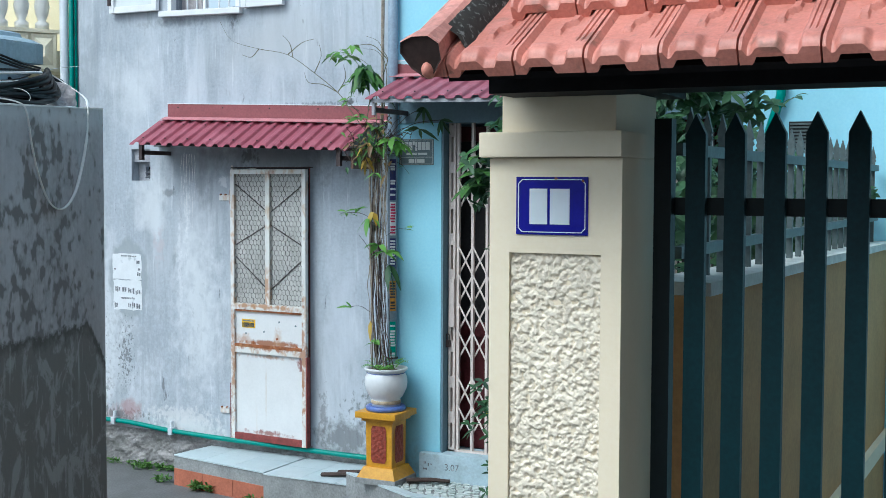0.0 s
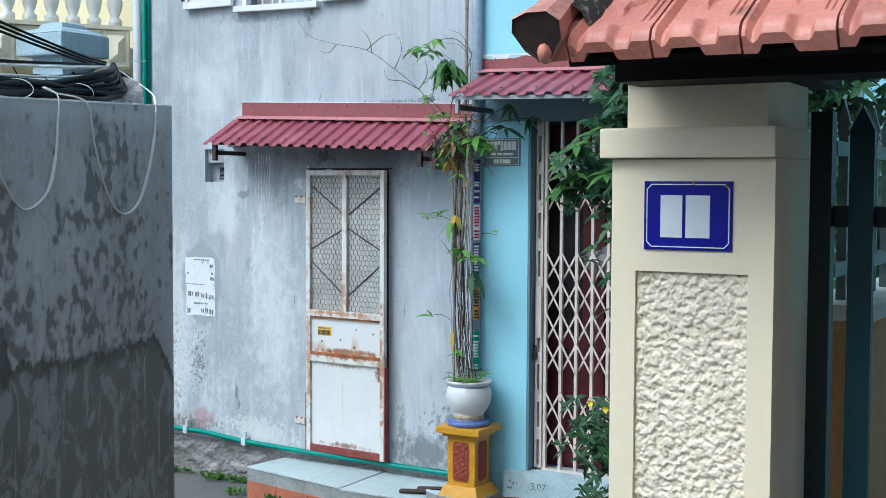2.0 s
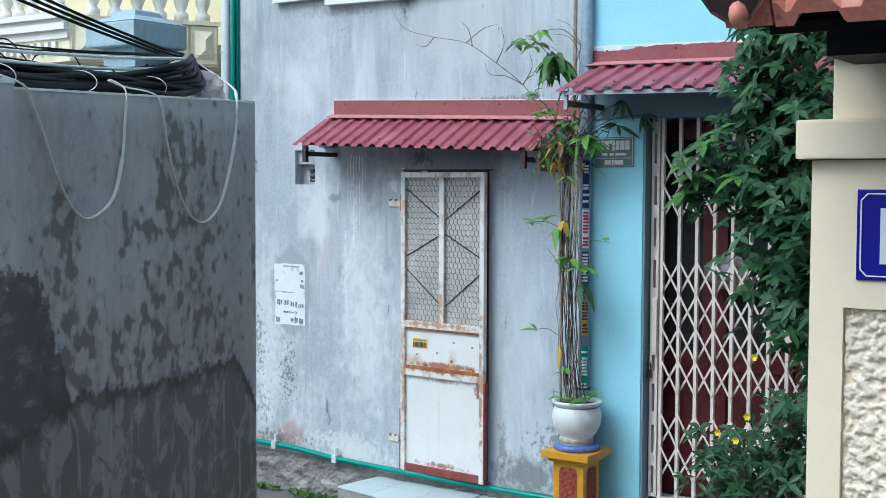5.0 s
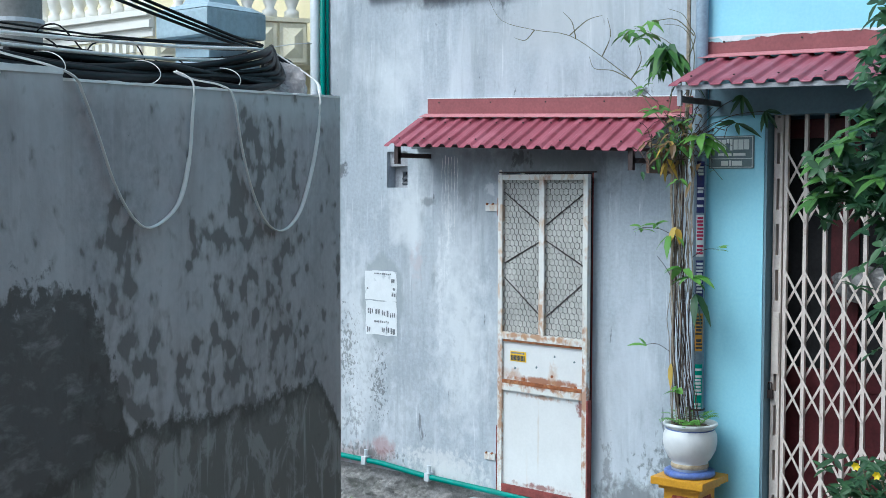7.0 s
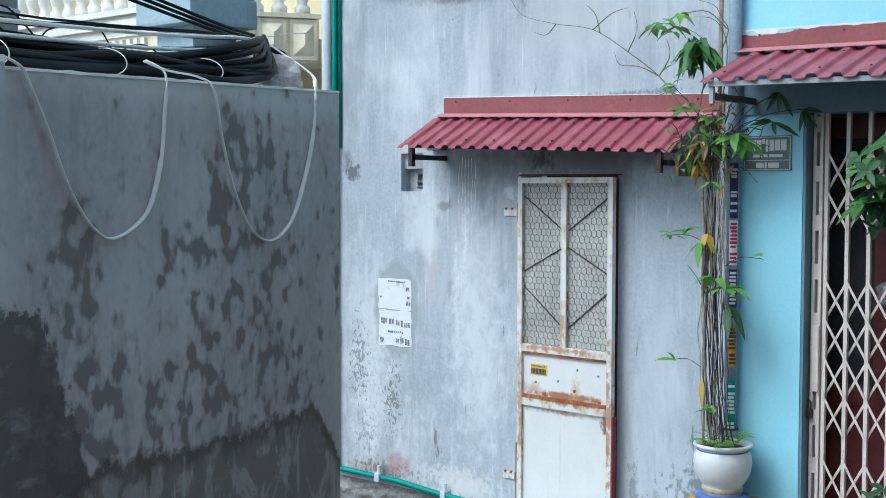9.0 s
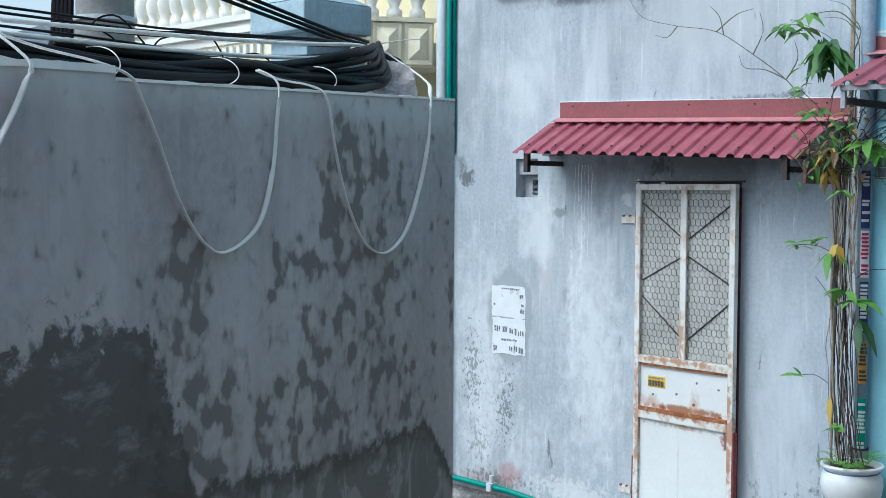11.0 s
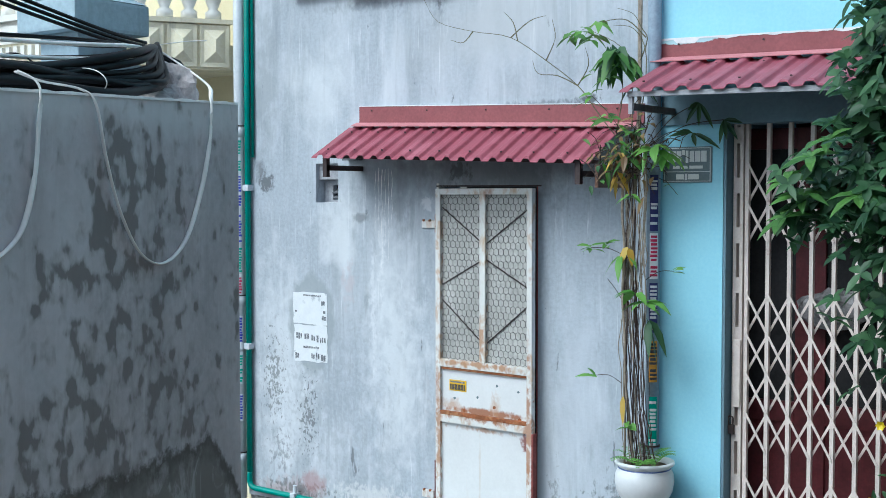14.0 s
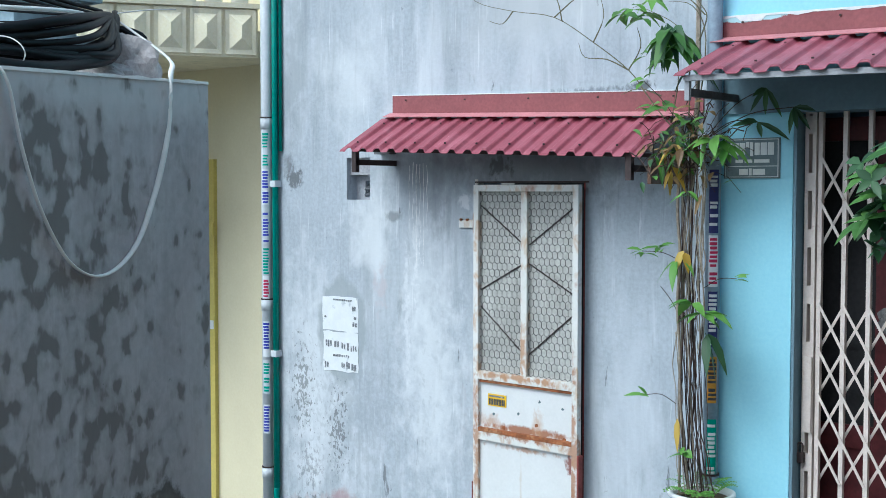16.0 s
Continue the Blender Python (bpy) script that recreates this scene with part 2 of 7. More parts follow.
MAT = dict(
    grey_plaster=material("grey_plaster", (0.385, 0.425, 0.475), 0.85, vary=0.10, scale=1.6, grain=45, bump=0.25, layers=(
        ((0.57, 0.605, 0.65), 2.2, 0.46, 0.66, (1, 1, 0.35), 0.75, (0, 0, 0)),
        ((0.70, 0.73, 0.76), 15.0, 0.54, 0.74, (1, 1, 0.10), 0.42, (3, 0, 0)),
        ((0.24, 0.27, 0.30), 20.0, 0.54, 0.72, (1, 1, 0.09), 0.48, (13, 0, 0)),
        ((0.22, 0.25, 0.28), 3.0, 0.54, 0.76, V, 0.65, (7, 1, 0)),
        ((0.15, 0.16, 0.17), 11.0, 0.64, 0.78, (1, 1, 0.3), 0.55, (1, 4, 0)),
        ((0.12, 0.13, 0.14), 17.0, 0.665, 0.70, (1, 1, 0.22), 0.75, (21, 4, 0)),
        ((0.10, 0.11, 0.12), 48.0, 0.70, 0.74, (1, 1, 0.7), 0.7, (4, 9, 1)),
        ((0.76, 0.78, 0.80), 34.0, 0.63, 0.70, (1, 1, 0.06), 0.5, (8, 2, 5)),
        ((0.44, 0.36, 0.36), 6.0, 0.66, 0.8, (1, 1, 0.5), 0.35, (0, 8, 2)))),
    wet_render=material("dark_cement_render", (0.465, 0.44, 0.465), 0.8, vary=0.12, scale=1.3, grain=40, bump=0.3, layers=(
        ((0.62, 0.59, 0.615), 2.2, 0.45, 0.66, (1, 1, 0.22), 0.75, (0, 0, 0)),
        ((0.33, 0.295, 0.305), 4.0, 0.48, 0.70, (1, 1, 0.3), 0.5, (2, 0, 1)),
        ((0.70, 0.67, 0.69), 16.0, 0.56, 0.74, (1, 1, 0.06), 0.45, (9, 0, 0)),
        ((0.32, 0.285, 0.295), 9.0, 0.55, 0.72, (1, 1, 0.10), 0.5, (4, 2, 0)),
        ((0.10, 0.10, 0.10), 60.0, 0.70, 0.74, (1, 1, 0.6), 0.7, (4, 7, 0)))),
    wall_top=material("pale_cement", (0.80, 0.79, 0.78), 0.9, vary=0.12, scale=8),
    plinth=material("bare_brick_plinth", (0.24, 0.235, 0.235), 0.9, vary=0.3, scale=5, bump=0.6, layers=(
        ((0.42, 0.40, 0.39), 8.0, 0.54, 0.66, (1, 1, 2), 0.7, (0, 0, 0)), ((0.08, 0.085, 0.07), 4.0, 0.5, 0.7, (1, 1, 1), 0.7, (2, 2, 2)))),
    cream_wall=material("cream_paint", (0.70, 0.64, 0.45), 0.75, vary=0.05, scale=2, bump=0.1, layers=(((0.45, 0.41, 0.32), 6.0, 0.64, 0.85, V, 0.5, (0, 0, 0)),)),
    cream_trim=material("weathered_cream_stone", (0.76, 0.71, 0.54), 0.8, vary=0.12, scale=5, layers=(((0.25, 0.24, 0.2), 9.0, 0.58, 0.78, V, 0.55, (0, 0, 0)),)),
    white_trim=material("white_balustrade_paint", (0.78, 0.77, 0.72), 0.7, vary=0.06, scale=4, layers=(((0.5, 0.48, 0.4), 9.0, 0.6, 0.8, V, 0.4, (0, 0, 0)),)),
    blue_wall=material("light_blue_paint", (0.33, 0.66, 0.80), 0.75, vary=0.06, scale=1.8, bump=0.12, layers=(
        ((0.46, 0.75, 0.85), 3.0, 0.5, 0.75, (1, 1, 0.3), 0.5, (0, 0, 0)), ((0.16, 0.30, 0.36), 7.0, 0.66, 0.82, V, 0.4, (3, 0, 0)))),
    # darker copy of the wall blue, with shade put into its colour
    blue_shade=material("shaded_blue_paint", (0.15, 0.24, 0.30), 0.75, vary=0.08, scale=3),
    ground=material("wet_concrete_lane", (0.135, 0.138, 0.14), 0.65, vary=0.2, scale=2.2, bump=0.4, layers=(((0.08, 0.085, 0.08), 3.0, 0.5, 0.7, (1, 1, 1), 0.6, (0, 0, 0)),)),
    red_tin=material("red_painted_tin", (0.275, 0.066, 0.095), 0.45, vary=0.12, scale=5, grain=80, bump=0.06, layers=(
        ((0.48, 0.19, 0.24), 5.0, 0.5, 0.75, (1, 1, 1), 0.5, (0, 0, 0)), ((0.18, 0.04, 0.05), 14.0, 0.62, 0.8, (1, 1, 1), 0.5, (3, 0, 0)))),
    red_flash=material("faded_red_flashing", (0.26, 0.080, 0.088), 0.5, vary=0.12, scale=6, bump=0.1, layers=(((0.24, 0.06, 0.07), 8.0, 0.58, 0.75, (1, 1, 1), 0.5, (0, 0, 0)),)),
    # the lip is set paler than the flashing above it
    red_lip=material("paler_red_lip", (0.48, 0.20, 0.22), 0.5, vary=0.12, scale=8),
    dark_steel=material("dark_brown_steel", (0.045, 0.03, 0.03), 0.6, vary=0.3, scale=20),
    clay=material("terracotta_tile", (0.55, 0.21, 0.16), 0.42, vary=0.14, scale=9, grain=120, bump=0.15, rand=0.25, layers=(
        ((0.70, 0.34, 0.29), 12.0, 0.50, 0.75, (1, 1, 1), 0.45, (4, 0, 0)),
        ((0.17, 0.11, 0.08), 11.0, 0.58, 0.70, (1, 1, 1), 0.7, (0, 0, 0)), ((0.10, 0.085, 0.06), 30.0, 0.62, 0.72, (1, 1, 1), 0.6, (2, 5, 0)))),
    clay_dark=material("mossy_ridge_tile", (0.55, 0.25, 0.205), 0.65, vary=0.3, scale=9, bump=0.4, layers=(
        ((0.10, 0.08, 0.065), 11.0, 0.60, 0.70, (1, 1, 1), 0.8, (0, 0, 0)),)),
    clay_end=material("dark_tile_end", (0.05, 0.030, 0.026), 0.85, vary=0.3, scale=14, bump=0.4),
    moss=material("black_mossy_mortar", (0.035, 0.034, 0.030), 0.95, vary=0.3, scale=20, bump=0.6, layers=(((0.26, 0.27, 0.26), 55.0, 0.55, 0.66, (1, 1, 1), 0.8, (0, 0, 0)),)),
    beam=material("black_painted_beam", (0.010, 0.009, 0.010), 0.7, vary=0.3, scale=8, spec=0.2),
    pillar=material("beige_painted_render", (0.82, 0.72, 0.545), 0.7, vary=0.04, scale=4, grain=90, bump=0.08, layers=(((0.42, 0.36, 0.27), 7.0, 0.68, 0.86, V, 0.35, (0, 0, 0)),)),
    pebble=material("rough_cast_beige", (0.80, 0.725, 0.595), 0.95, spec=0.1, vary=0.10, scale=10, grain=160, bump=0.35, layers=(((0.46, 0.38, 0.28), 26.0, 0.56, 0.74, (1, 1, 1), 0.5, (0, 0, 0)), ((0.30, 0.24, 0.17), 60.0, 0.66, 0.74, (1, 1, 0.8), 0.6, (3, 0, 0)))),
    fence=material("dark_teal_steel", (0.003, 0.022, 0.028), 0.5, vary=0.2, scale=6, grain=80, bump=0.05, spec=0.22),
    fence_dark=material("black_green_steel", (0.003, 0.007, 0.008), 0.5, vary=0.2, scale=6, spec=0.2),
    fence_far=material("grey_green_steel", (0.085, 0.115, 0.12), 0.5, vary=0.15, scale=8),
    garden_wall=material("ochre_garden_wall", (0.52, 0.305, 0.13), 0.8, vary=0.1, scale=3),
    coping=material("grey_stone_coping", (0.62, 0.63, 0.60), 0.8, vary=0.15, scale=7),
    white_steel=material("rusty_white_steel", (0.66, 0.66, 0.64), 0.5, vary=0.06, scale=8, bump=0.1, layers=(
        ((0.30, 0.10, 0.035), 9.0, 0.57, 0.70, (1, 1, 0.5), 0.85, (0, 0, 0)), ((0.48, 0.30, 0.16), 18.0, 0.51, 0.66, (1, 1, 0.6), 0.72, (5, 0, 0)))),
    white_sheet=material("white_sheet_steel", (0.66, 0.67, 0.675), 0.5, vary=0.05, scale=5, bump=0.05, layers=(((0.55, 0.42, 0.30), 6.0, 0.66, 0.8, V, 0.5, (0, 0, 0)),)),
    rust=material("rust", (0.26, 0.09, 0.035), 0.85, vary=0.35, scale=22, bump=0.5, layers=(((0.48, 0.27, 0.14), 18.0, 0.5, 0.66, (1, 1, 1), 0.7, (0, 0, 0)),)),
    red_lead=material("red_oxide_edge", (0.20, 0.045, 0.04), 0.7, vary=0.3, scale=14),
    mesh_wire=material("galvanised_wire", (0.05, 0.05, 0.05), 0.6, metal=0.2, vary=0.2, scale=30),
    screen=material("grey_backing_board", (0.48, 0.48, 0.46), 0.9, vary=0.15, scale=5, layers=(((0.3, 0.3, 0.28), 4.0, 0.5, 0.7, (1, 1, 0.4), 0.6, (0, 0, 0)),)),
    # near-black colour stands in for the darkness of unlit insides
    dark=material("painted_dark_inside", (0.02, 0.02, 0.022), 0.9, vary=0.2, scale=2),
    maroon=material("maroon_wood_door", (0.085, 0.014, 0.018), 0.5, vary=0.25, scale=9, bump=0.15),
    gate_steel=material("pinkish_white_gate_steel", (0.69, 0.61, 0.57), 0.5, vary=0.1, scale=12, grain=90, bump=0.1, layers=(((0.34, 0.16, 0.12), 14.0, 0.62, 0.75, (1, 1, 1), 0.6, (0, 0, 0)),)),
    pvc=material("white_grey_pvc", (0.56, 0.60, 0.64), 0.4, vary=0.08, scale=6),
    grey_pipe=material("blue_grey_pipe", (0.25, 0.32, 0.40), 0.45, vary=0.12, scale=8),
    green_pipe=material("green_water_pipe", (0.0, 0.22, 0.18), 0.4, vary=0.15, scale=9),
    pot=material("white_glazed_ceramic", (0.70, 0.72, 0.74), 0.3, vary=0.05, scale=12, grain=50, bump=0.35, layers=(((0.5, 0.45, 0.36), 9.0, 0.64, 0.8, (1, 1, 1), 0.5, (0, 0, 0)),)),
    tan_glaze=material("tan_glaze", (0.42, 0.34, 0.23), 0.4, vary=0.25, scale=20),
    blue_glaze=material("blue_glaze", (0.10, 0.16, 0.42), 0.3, vary=0.2, scale=14),
    ochre=material("ochre_yellow_enamel", (0.60, 0.30, 0.02), 0.4, vary=0.12, scale=12, bump=0.1, layers=(((0.2, 0.1, 0.03), 12.0, 0.62, 0.78, (1, 1, 1), 0.5, (0, 0, 0)),)),
    red_relief=material("carved_red_panel", (0.26, 0.05, 0.03), 0.6, vary=0.35, scale=40, grain=70, bump=0.8),
    soil=material("potting_soil", (0.08, 0.055, 0.035), 0.95, vary=0.3, scale=30),
    tile_top=material("pale_blue_floor_tile", (0.52, 0.60, 0.63), 0.3, vary=0.06, scale=6, rand=0.12, bump=0.03),
    terracotta=material("red_clay_riser", (0.36, 0.12, 0.07), 0.75, vary=0.15, scale=9, rand=0.2),
    step_cement=material("grey_step_cement", (0.26, 0.27, 0.27), 0.85, vary=0.25, scale=6, bump=0.4),
    sill_blue=material("pale_blue_sill_paint", (0.42, 0.54, 0.60), 0.6, vary=0.12, scale=8, layers=(((0.24, 0.28, 0.30), 9.0, 0.55, 0.72, (1, 1, 1), 0.6, (0, 0, 0)),)),
    mosaic=material("pale_mosaic_piece", (0.55, 0.60, 0.58), 0.4, vary=0.1, scale=20, rand=0.4),
    enamel=material("blue_enamel_plate", (0.012, 0.012, 0.27), 0.25, vary=0.08, scale=8, bump=0.02),
    white_enamel=material("white_enamel", (0.72, 0.78, 0.84), 0.3, vary=0.03, scale=10, bump=0),
    plate_grey=material("slate_grey_plate", (0.13, 0.18, 0.20), 0.4, vary=0.1, scale=12, bump=0.02),
    plate_text=material("pale_grey_lettering", (0.62, 0.66, 0.66), 0.5, vary=0.05, scale=12, bump=0),
    cable=material("black_cable_rubber", (0.0045, 0.0042, 0.006), 0.52, spec=0.20, vary=0.3, scale=14, bump=0.05),
    white_cable=material("white_flat_cable", (0.86, 0.855, 0.84), 0.5, vary=0.1, scale=9, layers=(((0.33, 0.20, 0.10), 5.0, 0.62, 0.72, (1, 1, 1), 0.7, (1, 0, 0)),)),
    block=material("blue_grey_painted_cap", (0.36, 0.47, 0.54), 0.7, vary=0.1, scale=6, layers=(((0.16, 0.19, 0.21), 5.0, 0.55, 0.75, V, 0.6, (0, 0, 0)),)),
    pole=material("concrete_pole", (0.30, 0.30, 0.29), 0.9, vary=0.12, scale=6, bump=0.3),
    paper=material("torn_white_paper", (0.70, 0.73, 0.76), 0.8, vary=0.05, scale=14, layers=(((0.42, 0.46, 0.5), 12.0, 0.6, 0.66, (1, 1, 1), 0.8, (0, 0, 0)),)),
    ink=material("faded_black_ink", (0.06, 0.065, 0.075), 0.8, vary=0.3, scale=40, bump=0),
    print_grey=material("faded_grey_print", (0.17, 0.18, 0.20), 0.8, vary=0.3, scale=50, bump=0, layers=(((0.5, 0.53, 0.56), 40.0, 0.52, 0.6, (1, 1, 1), 0.8, (0, 0, 0)),)),
    sealant=material("white_wall_sealant", (0.72, 0.74, 0.76), 0.7, vary=0.1, scale=20),
    yellow_sticker=material("yellow_sticker", (0.72, 0.46, 0.01), 0.4, vary=0.05, scale=20, bump=0),
    stick_red=material("red_print", (0.48, 0.03, 0.10), 0.5, vary=0.1, bump=0), stick_blue=material("blue_print", (0.03, 0.05, 0.40), 0.5, vary=0.1, bump=0),
    stick_navy=material("navy_print", (0.03, 0.035, 0.16), 0.5, vary=0.1, bump=0), orange_sticker=material("orange_sticker", (0.62, 0.30, 0.04), 0.5, vary=0.15, scale=20, bump=0),
    stick_green=material("green_print", (0.0, 0.33, 0.24), 0.5, vary=0.1, bump=0),
    wood_dead=material("old_cane", (0.26, 0.22, 0.175), 0.85, vary=0.3, scale=16, rand=0.5, bump=0.4),
    cane=material("dark_vine_stem", (0.055, 0.036, 0.030), 0.8, vary=0.3, scale=16, rand=0.4),
    twig=material("grey_green_twig", (0.13, 0.12, 0.07), 0.8, vary=0.2, scale=20),
    brown_board=material("brown_wood_board", (0.12, 0.065, 0.045), 0.75, vary=0.3, scale=9, grain=50, bump=0.3),
    trunk=material("bare_trunk", (0.25, 0.16, 0.12), 0.9, vary=0.2, scale=12, bump=0.5),
    leaf_dark=leaf_material("dark_green_leaf", (0.018, 0.058, 0.028), (0.062, 0.145, 0.060)),
    leaf_mid=leaf_material("mid_green_leaf", (0.04, 0.12, 0.025), (0.10, 0.23, 0.05)),
    leaf_bright=leaf_material("bright_green_leaf", (0.07, 0.21, 0.03), (0.18, 0.38, 0.08)),
    leaf_yellow=leaf_material("yellowing_leaf", (0.42, 0.26, 0.03), (0.5, 0.36, 0.08)),
    leaf_dry=leaf_material("withered_leaf", (0.10, 0.055, 0.03), (0.28, 0.19, 0.08)),
    petal=leaf_material("yellow_petal", (0.75, 0.55, 0.01), (0.8, 0.65, 0.02)),
    weed=leaf_material("weed_leaf", (0.05, 0.13, 0.03), (0.12, 0.24, 0.05)),
    window_white=material("white_window_paint", (0.74, 0.75, 0.76), 0.5, vary=0.05, scale=6),
    curtain=material("pale_curtain", (0.50, 0.46, 0.46), 0.9, vary=0.12, scale=9),
    yellow_door=material("yellow_painted_steel", (0.55, 0.46, 0.12), 0.5, vary=0.08, scale=7),
    vent_grey=material("grey_block_vent", (0.13, 0.14, 0.155), 0.8, vary=0.15, scale=9),
    vent_face=material("pale_cement_block", (0.36, 0.37, 0.40), 0.85, vary=0.15, scale=12, bump=0.3),
    rubble=material("broken_masonry", (0.46, 0.43, 0.43), 0.9, vary=0.25, scale=9, bump=0.6),
    far_roof=material("slate_far_roof", (0.10, 0.12, 0.15), 0.7, vary=0.1, scale=3),
    clear_bag=material("clear_plastic_bag", (0.20, 0.195, 0.20), 0.25, vary=0.2, scale=15, bump=0.5),
)

CHALK = (0.68, 0.71, 0.74)
# the lane wall: a damp foot, a soaked patch by the joint, and rows of damp dabs where a wet hand or brush touched it
def lane_stains(mat):
    nd, lk = mat.node_tree.nodes, mat.node_tree.links
    b = nd["Principled BSDF"]
    co = nd.new("ShaderNodeNewGeometry").outputs["Position"]
    c = b.inputs["Base Color"].links[0].from_socket
    sub = nd.new("ShaderNodeVectorMath")
    sub.operation = "SUBTRACT"
    lk.new(co, sub.inputs[0])
    sub.inputs[1].default_value = (1.69, -3.295, 0.0)
    dot = nd.new("ShaderNodeVectorMath")
    dot.operation = "DOT_PRODUCT"
    lk.new(sub.outputs[0], dot.inputs[0])
    dot.inputs[1].default_value = (0.2873, -0.9578, 0.0)
    sep = nd.new("ShaderNodeSeparateXYZ")
    lk.new(co, sep.inputs[0])
    along, height = dot.outputs["Value"], sep.outputs["Z"]

    def math2(op, p, q):
        m = nd.new("ShaderNodeMath")
        m.operation = op
        for k, v in enumerate((p, q)):
            if isinstance(v, (int, float)):
                m.inputs[k].default_value = v
            else:
                lk.new(v, m.inputs[k])
        return m.outputs[0]

    half = math2("MULTIPLY", along, 0.5)
    centred = lambda scale, detail, size, st=(1, 1, 1), off=(0, 0, 0): math2("MULTIPLY", math2("SUBTRACT", tex(nd, lk, co, scale, detail, 0.66, st, 0.2, off), 0.5), size)

    def ellipse(s0, z0, w, h):
        """1 in the middle of an oval on the wall, 0 at its rim, below 0 outside."""
        u, v = math2("DIVIDE", math2("SUBTRACT", along, s0), w), math2("DIVIDE", math2("SUBTRACT", height, z0), h)
        return math2("SUBTRACT", 1.0, math2("SQRT", math2("ADD", math2("MULTIPLY", u, u), math2("MULTIPLY", v, v)), 0.0))

    # dabs: round blots of 3 to 7 cm that crowd together inside a few ovals
    dab = tex(nd, lk, co, 18.0, 1.5, 0.45, (1, 1, 0.9), 0.2, (1.7, 0.4, 0.9))
    tiny = tex(nd, lk, co, 34.0, 2.5, 0.55, (1, 1, 0.55), 0.3, (0.3, 4.0, 2.2))
    crowd = None
    for s0, z0, w, h, top in ((0.52, 2.30, 0.26, 0.26, 0.235), (0.60, 2.06, 0.42, 0.24, 0.20), (0.62, 1.76, 0.62, 0.24, 0.195), (1.22, 2.08, 0.12, 0.22, 0.23), (1.20, 1.78, 0.26, 0.26, 0.22), (0.03, 2.05, 0.07, 0.30, 0.12)):
        e = math2("MULTIPLY", math2("MINIMUM", math2("MULTIPLY", math2("MAXIMUM", ellipse(s0, z0, w, h), 0.0), 2.6), 1.0), top)
        crowd = e if crowd is None else math2("MAXIMUM", crowd, e)
    level = math2("ADD", crowd, math2("ADD", dab, math2("MULTIPLY", math2("SUBTRACT", tiny, 0.5), 0.55)))
    wet = ramp(nd, lk, level, [(0.722, G3(0.0)), (0.795, G3(0.74))])
    shadowy = ramp(nd, lk, level, [(0.60, G3(0.0)), (0.75, G3(0.5))])
    c = mix(nd, lk, shadowy, c, (0.25, 0.225, 0.22))
    c = mix(nd, lk, wet, c, (0.172, 0.158, 0.155))

    rag = math2("ADD", centred(24.0, 8.0, 0.15), centred(8.0, 3.0, 0.10, (1, 1, 0.6), (2, 1, 3)))

    def below(stops, wild=1.0):
        line = ramp(nd, lk, half, [(s / 2, G3(z / 3)) for s, z in stops])
        return math2("ADD", math2("SUBTRACT", math2("MULTIPLY", line, 3.0), height), math2("MULTIPLY", rag, wild))
    # soaked patch round the joint of the two lengths
    d1 = below(((0.0, 0.2), (1.06, 0.9), (1.16, 1.60), (1.25, 1.84), (1.34, 2.03), (1.60, 2.05), (1.99, 1.98)), 2.1)
    patch = ramp(nd, lk, d1, [(0.0, G3(0.0)), (0.035, G3(0.9))])
    brushed = mix(nd, lk, ramp(nd, lk, tex(nd, lk, co, 9.0, 7.0, 0.66, (1, 1, 2.2), 0.3, (5, 0, 1)), [(0.52, G3(0.0)), (0.68, G3(0.9))]), (0.100, 0.090, 0.085), (0.26, 0.245, 0.245))
    c = mix(nd, lk, patch, c, brushed)
    # tide line: a dark band, below it paler scabs and runs
    d2 = below(((0.0, 1.45), (0.04, 1.50), (0.17, 1.645), (0.45, 1.635), (0.70, 1.63), (0.89, 1.64), (1.12, 1.665), (1.25, 1.635), (1.36, 1.60), (1.60, 1.58), (1.99, 1.55)), 0.75)
    foot = ramp(nd, lk, d2, [(0.0, G3(0.0)), (0.022, G3(0.92))])
    inner = ramp(nd, lk, math2("ADD", d2, centred(9.0, 4.0, 0.16, (1, 1, 0.7), (7, 7, 0))), [(0.025, G3(0.0)), (0.08, G3(1.0))])
    scab = ramp(nd, lk, tex(nd, lk, co, 9.0, 7.0, 0.68, (1, 1, 0.6), 0.6, (2, 0, 0)), [(0.50, G3(0.0)), (0.57, G3(0.8))])
    streak = ramp(nd, lk, tex(nd, lk, co, 30.0, 5.0, 0.6, (1, 1, 0.10)), [(0.58, G3(0.0)), (0.70, G3(0.8))])
    dark = mix(nd, lk, inner, (0.095, 0.086, 0.078), (0.19, 0.178, 0.168))
    dark = mix(nd, lk, math2("MULTIPLY", scab, inner), dark, (0.38, 0.365, 0.365))
    dark = mix(nd, lk, math2("MULTIPLY", streak, inner), dark, (0.40, 0.40, 0.39))
    c = mix(nd, lk, foot, c, dark)
    lk.new(c, b.inputs["Base Color"])


at = lambda s, z: (1.69 + 0.2873 * s, -3.295 - 0.9578 * s, z)
# paler tone laid along the top of the lane wall
blob_layers(MAT["wet_render"], [(at(0.8, 2.56), (1.4, 1.8, 0.12), (0.68, 0.68, 0.70), 0.6, 7, 1.4, 1.0, 0.5)])
lane_stains(MAT["wet_render"])
GREYS = (0.15, 0.165, 0.18)
